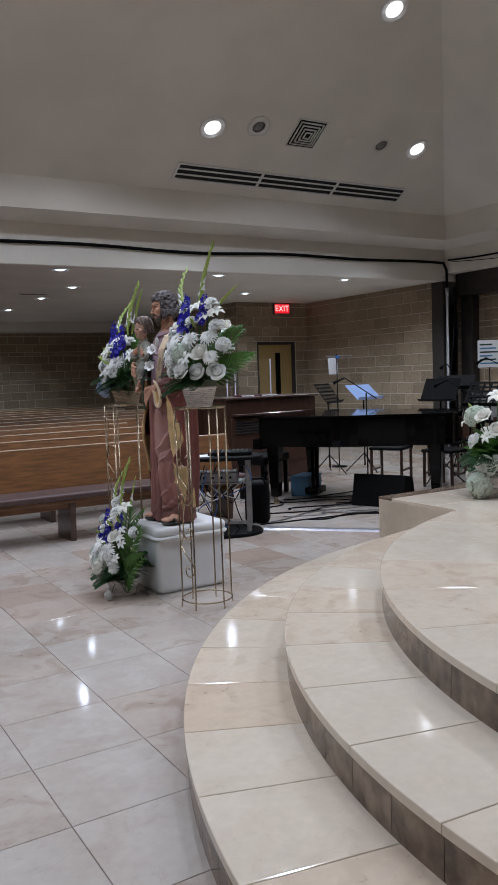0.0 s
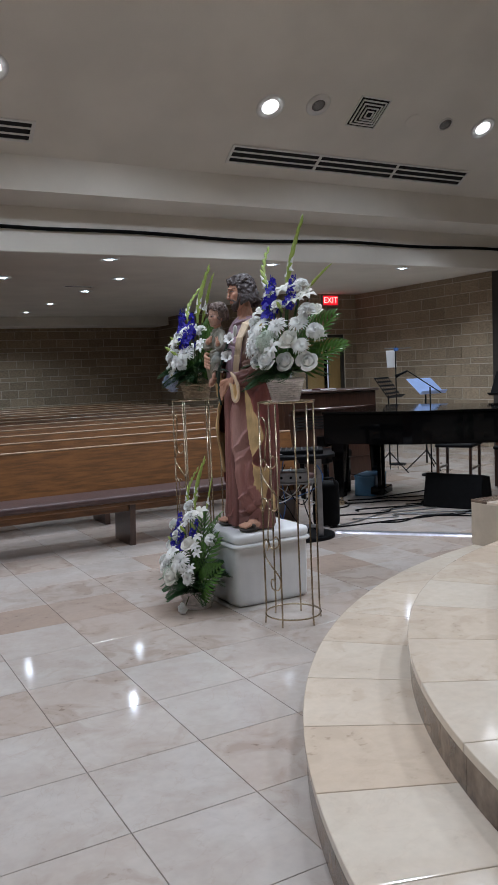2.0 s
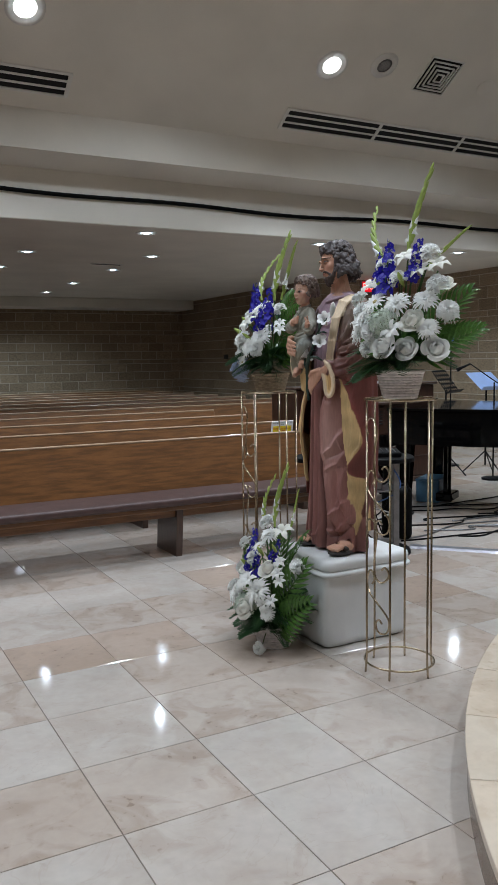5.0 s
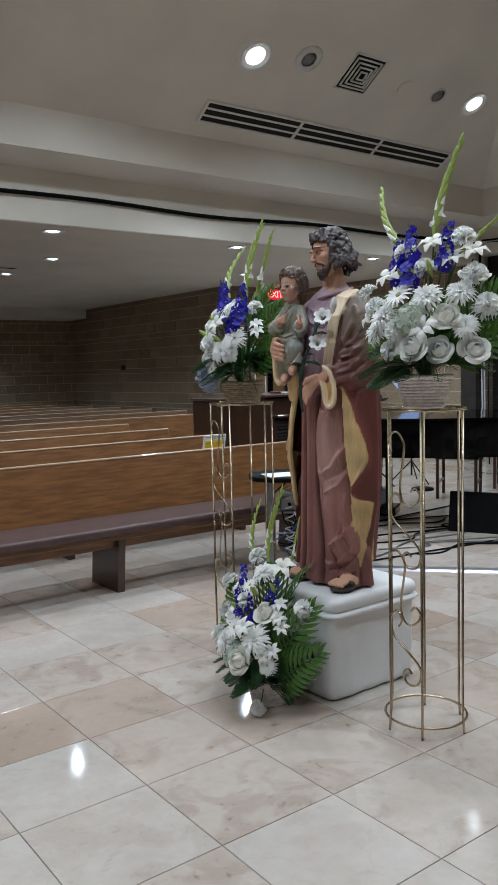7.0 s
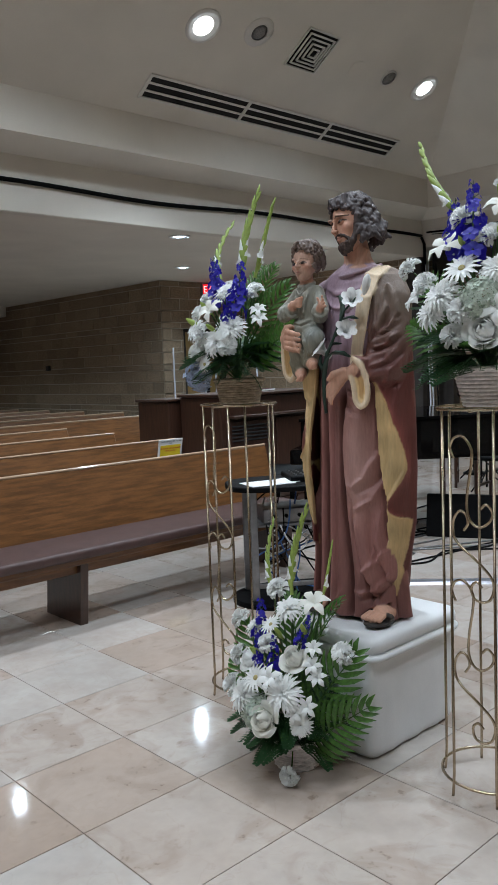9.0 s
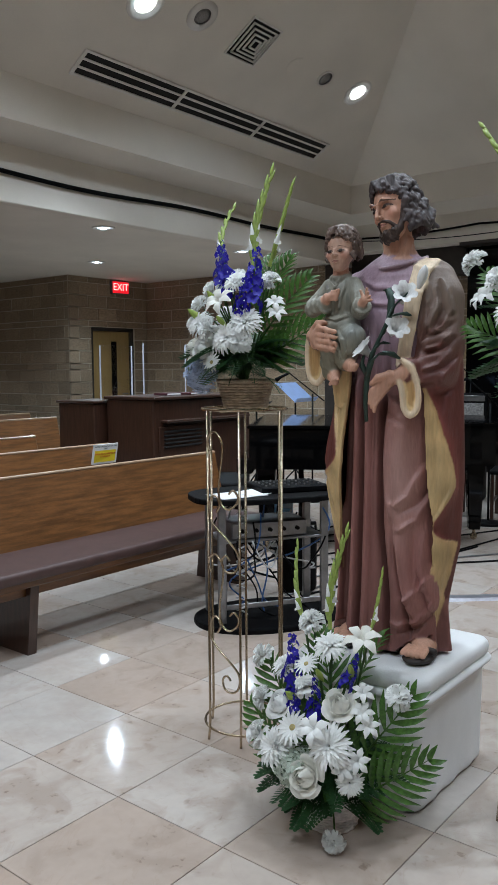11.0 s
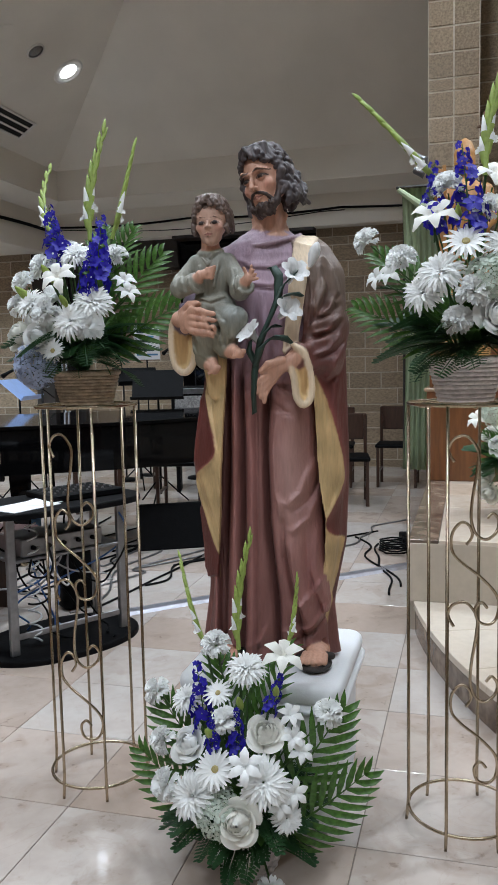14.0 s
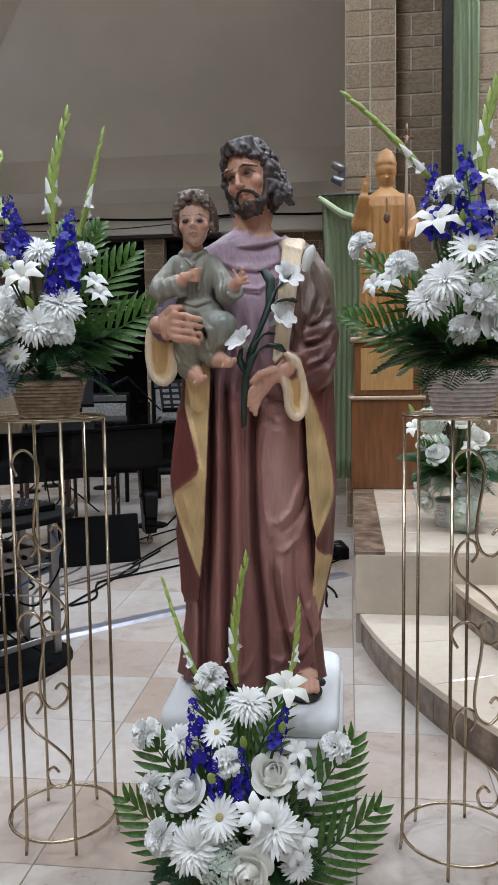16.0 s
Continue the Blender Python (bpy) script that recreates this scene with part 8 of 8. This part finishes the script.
# white flowers at the foot of the ambo
WHITE_BLOOMS = []
rndw = random.Random(21)
for k in range(26):
    a, zz = rndw.uniform(0, 2 * math.pi), rndw.uniform(0.10, 0.78)
    rr = 0.20 * (1.05 - 0.5 * zz)
    WHITE_BLOOMS.append((("rose", "rose", "carnation", "lily", "rose", "hydrangea")[k % 6], rr * math.cos(a), zz, rr * math.sin(a), 0.055 if k % 6 != 5 else 0.085))
WHITE_BLOOMS += [("hydrangea", 0.02, 0.10, -0.20, 0.10), ("lily", -0.22, 0.55, -0.05, 0.07), ("bud", -0.24, 0.66, 0.0, 0.045), ("lily", 0.10, 0.74, -0.10, 0.075)]
arrangement(FACING(4.68, 4.17, 0.48), "tall arrangement of white roses and hydrangeas on the platform", WHITE_BLOOMS, (0.0, 0.0, 0.30), (0.0, 0.14, 0.09, 0.12, WHITEWICKER, "white wicker basket"), [(0, 0.3, 0, -0.2, 0.5, 0.0, 0.8), (0, 0.3, 0, 0.2, 0.5, 0.0, -0.8)], 8, 30, 60, 0.22)



# ---- walls of blocks, tiles and steps ----
block_wall("wall_door", pose(8.28, 14.10, 0), 1.74, LOW_Z, openings=[(0.46, 1.43, 2.13)])
block_wall("wall_aisle", pose(8.28, 20.5, 0, 0, 0, -90), 6.40, LOW_Z)
block_wall("wall_far", pose(-2.0, 20.5, 0), 10.3, 2.74, z_from=0.6)
block_wall("wall_side", pose(10.02, 14.10, 0, 0, 0, -90), 3.78, LOW_Z)
block_wall("wall_east_north", pose(10.60, 10.30, 0, 0, 0, -90), 2.1, 3.06)
block_wall("wall_east_south", pose(10.25, 6.35, 0, 0, 0, -90), 4.2, 3.06)
block_wall("wall_east_pilaster", pose(10.2, 7.36, 0, 0, 0, -90), 0.26, 3.06, bond=0.0)
block_wall("wall_pier", pose(6.95, 4.79, 0, 0, 0, -90), 0.41, 6.2, 0.9, bond=0.0, unit=0.205, label="tall tan block pier beside the sanctuary")
block_wall("wall_pier_side", pose(6.952, 4.781, 0, 0, 0, 180) @ pose(-0.9, 0, 0), 0.9, 6.2, 0.05, label="return face of the tall block pier")
block_wall("wall_recess", pose(7.80, 4.40, 0, 0, 0, -90), 0.80, 6.2, 0.2, label="darker recessed block face beside the pier")
block_wall("wall_pier_south", pose(6.92, 3.74, 0, 0, 0, -90), 1.6, 6.2, 0.4, label="tall tan block pier behind the ambo")
marked(part("trim_recess_post", box(7.15, 7.25, 3.90, 3.98, 0, 6.2, 0.004), DARKTRIM), "dark bronze post in the recess", "post")
marked(part("trim_corner_post", box(9.98, 10.12, 10.02, 10.30, 0, 2.925, 0.006), DARKTRIM), "dark bronze corner post", "post")
marked(part("window_dark_north", box(10.35, 10.40, 7.36, 8.25, 0.0, 3.06), BLACK), "dark glazed opening", "window")
marked(part("window_dark_south", box(10.35, 10.40, 6.35, 7.10, 0.0, 3.06), BLACK), "dark glazed opening", "window")
marked(part("trim_opening_head", box(10.07, 10.34, 6.35, 8.25, 3.02, 3.06), DARKTRIM), "dark head of the openings", "trim")

marked(part("trim_dark_header", box(10.30, 10.585, 8.26, 10.04, 2.68, 3.06, 0.006), DARKTRIM), "dark bronze header over the corner wall", "trim")
marked(part("trim_corner_jamb", box(10.42, 10.585, 9.78, 10.04, 0, 2.68, 0.006), DARKTRIM), "dark bronze jamb beside the corner", "trim")

# door in the aisle wall
door = thing("door_1", "tan wooden door with a narrow dark glass strip, in a dark frame", "door", pose(8.74, 14.12, 0), kind="structure")
TANDOOR = material("tan_door", (0.36, 0.24, 0.09), 0.5, spread=0.06, scale=3, fine=30, bump=0.02, stretch=(6, 6, 1))
part("leaf", box(0.06, 0.91, 0.06, 0.105, 0.01, 2.07, 0.004), TANDOOR, door)
part("glass", box(0.50, 0.62, 0.052, 0.062, 0.75, 1.90, 0.002), BLACK, door, "narrow dark glass strip")
part("frame", box(0.0, 0.06, 0.0, 0.14, 0, 2.13, 0.004), DARKTRIM, door)
part("frame", box(0.91, 0.97, 0.0, 0.14, 0, 2.13, 0.004), DARKTRIM, door)
part("frame", box(0.0, 0.97, 0.0, 0.14, 2.07, 2.13, 0.004), DARKTRIM, door)
part("door_handle", tube([(0.82, 0.06, 1.0), (0.82, 0.01, 1.0), (0.70, 0.01, 1.0)], 0.012, 8), GREYMETAL, door)

exit_sign = thing("exit_sign", "lit red exit sign in a grey housing on the block wall", "exit sign", pose(9.36, 14.07, 2.81))
part("housing", box(-0.20, 0.20, -0.03, 0.03, -0.11, 0.11, 0.006), GREYMETAL, exit_sign)
part("face", box(-0.18, 0.18, -0.034, -0.03, -0.095, 0.095), glowing("exit_face", (0.75, 0.01, 0.02), 0.9), exit_sign, "dim red sign face")
words("EXIT", 0.17, glowing("exit_letters", (1.0, 0.25, 0.22), 3.0), pose(0, -0.036, 0, 90), exit_sign)
outlet = thing("wall_outlet", "small dark box on the block wall", "outlet", pose(8.25, 18.0, 1.55))
part("box", box(-0.03, 0.03, -0.06, 0.06, -0.05, 0.05, 0.005), DARKTRIM, outlet)

# floor tiles: the near ones each an object, the far ones joined
C1, R1 = (4.671, 0.969), 3.803
C2, R2 = (4.515, 1.131), 3.164
C3, R3 = (4.77, 1.022), 2.986
tile_me = bpy.data.meshes.new("tile")
b2 = box(0.0016, T - 0.0016, 0.0016, T - 0.0016, -0.02, 0.0)
bmesh.ops.bevel(b2, geom=[e for e in b2.edges if all(v.co.z > -0.001 for v in e.verts)], offset=0.0012, segments=1, affect="EDGES")
b2.to_mesh(tile_me)
b2.free()
tile_me.materials.append(TILE)
rest_v, rest_f = [], []
count = 0
for j in range(-2, 44):
    for i in range(-12, 24):
        x, y = FLOOR_X + T * i, FLOOR_Y + T * j
        if all(math.dist(C1, (x + a * T, y + b * T)) < R1 - 0.02 for a in (0, 1) for b in (0, 1)) and x < 9 and y < 4.2:
            continue
        if x > 4.1 and y < 4.2:
            continue
        if -0.3 < x < 4.6 and 1.2 < y < 9.0 and count < 295:
            o = new("tile", tile_me)
            o.parent = slab
            o.location = (x, y, 0)
            count += 1
        else:
            s = len(rest_v)
            g = 0.0016
            rest_v += [(x + g, y + g, 0), (x + T - g, y + g, 0), (x + T - g, y + T - g, 0), (x + g, y + T - g, 0)]
            rest_v += [(vx, vy, -0.01) for vx, vy, _ in rest_v[s:s + 4]]
            rest_f += [(s, s + 1, s + 2, s + 3)] + [(s + k, s + 4 + k, s + 4 + (k + 1) % 4, s + (k + 1) % 4) for k in range(4)]
me = bpy.data.meshes.new("far_tiles")
me.from_pydata(rest_v, [], rest_f)
me.materials.append(TILE_FAR)
far = new("far_tiles", me)
far.parent = slab
tagged(far, kind="stuff")


def angle(c, p):
    return math.degrees(math.atan2(p[1] - c[1], p[0] - c[0]))


def step(name, c, r, z0, z1, depth, a0, a1, joints, label):
    """A curved step: a core, tread slabs and brown riser slabs."""
    s = thing(name, label, "step", group="curved sanctuary steps", kind="structure")
    ring = lambda rr, b0, b1, n: [(c[0] + rr * math.cos(radians(b0 + (b1 - b0) * k / n)), c[1] + rr * math.sin(radians(b0 + (b1 - b0) * k / n))) for k in range(n + 1)]
    part("core", prism(ring(r - 0.03, a0, a1, 40) + [(c[0] + 0.5, c[1])], z0, z1 - 0.03), GROUT, s)
    for k in range(joints):
        b0, b1 = a0 + (a1 - a0) * k / joints, a0 + (a1 - a0) * (k + 1) / joints
        gap = math.degrees(0.0015 / r)
        part("tread", prism(ring(r, b0 + gap, b1 - gap, 8) + ring(r - depth, b1 - gap, b0 + gap, 8), z1 - 0.03, z1, bevel=0.004), TREAD, s)
        for h in (0, 1):
            c0, c1 = b0 + (b1 - b0) * h / 2, b0 + (b1 - b0) * (h + 1) / 2
            part("riser", prism(ring(r - 0.008, c0 + gap, c1 - gap, 5) + ring(r - 0.03, c1 - gap, c0 + gap, 5), z0, z1 - 0.0305), RISER, s)
    return s


step("step_lower", C1, R1, 0.0, 0.16, 0.95, 100.0, 190.0, 13, "lowest curved step with cream marble treads and brown risers")
step("step_middle", C2, R2, 0.16, 0.32, 0.95, 99.0, 192.0, 11, "middle curved step with cream marble treads and brown risers")
step("step_upper", C3, R3, 0.32, 0.48, 0.95, 103.0, 200.0, 9, "upper curved step with cream marble treads and brown risers")
# the sanctuary platform behind the steps
platform = thing("platform", "raised cream marble sanctuary platform with a brown border", "platform", kind="structure")
part("core", box(4.03, 9.6, -3.0, 4.70, 0.0, 0.446), GROUT, platform)
part("core", prism([(C3[0] + (R3 - 0.93) * math.cos(radians(a)), C3[1] + (R3 - 0.93) * math.sin(radians(a))) for a in range(100, 216, 5)] + [(4.0, -1.0)], 0.0, 0.440), GROUT, platform)
part("side_face", box(4.0, 4.03, 3.75, 4.735, 0.16, 0.462, 0.002), FACE, platform, "plain beige stone side face")
part("north_face", box(4.032, 9.6, 4.70, 4.735, 0.0, 0.462, 0.002), FACE, platform, "plain beige stone face")
for k in range(12):
    x = 4.0 + 0.46 * k
    part("border_slab", box(x + 0.001, x + 0.459, 4.59, 4.74, 0.45, 0.48, 0.003), RISER, platform, "brown marble border slab")
    for i in range(6):
        y1 = 4.588 - 0.457 * i
        part("platform_slab", box(x + 0.0015, x + 0.4585, y1 - 0.4555, y1, 0.45, 0.4795, 0.002), TREAD, platform)
part("inner_slab", prism([(C3[0] + (R3 - 0.952) * math.cos(radians(a)), C3[1] + (R3 - 0.952) * math.sin(radians(a))) for a in range(113, 216, 4)] + [(3.99, -1.0)], 0.45, 0.4788), TREAD, platform)
part("platform_slab", box(4.0, 9.6, -3.0, 1.844, 0.45, 0.4795, 0.002), TREAD, platform)
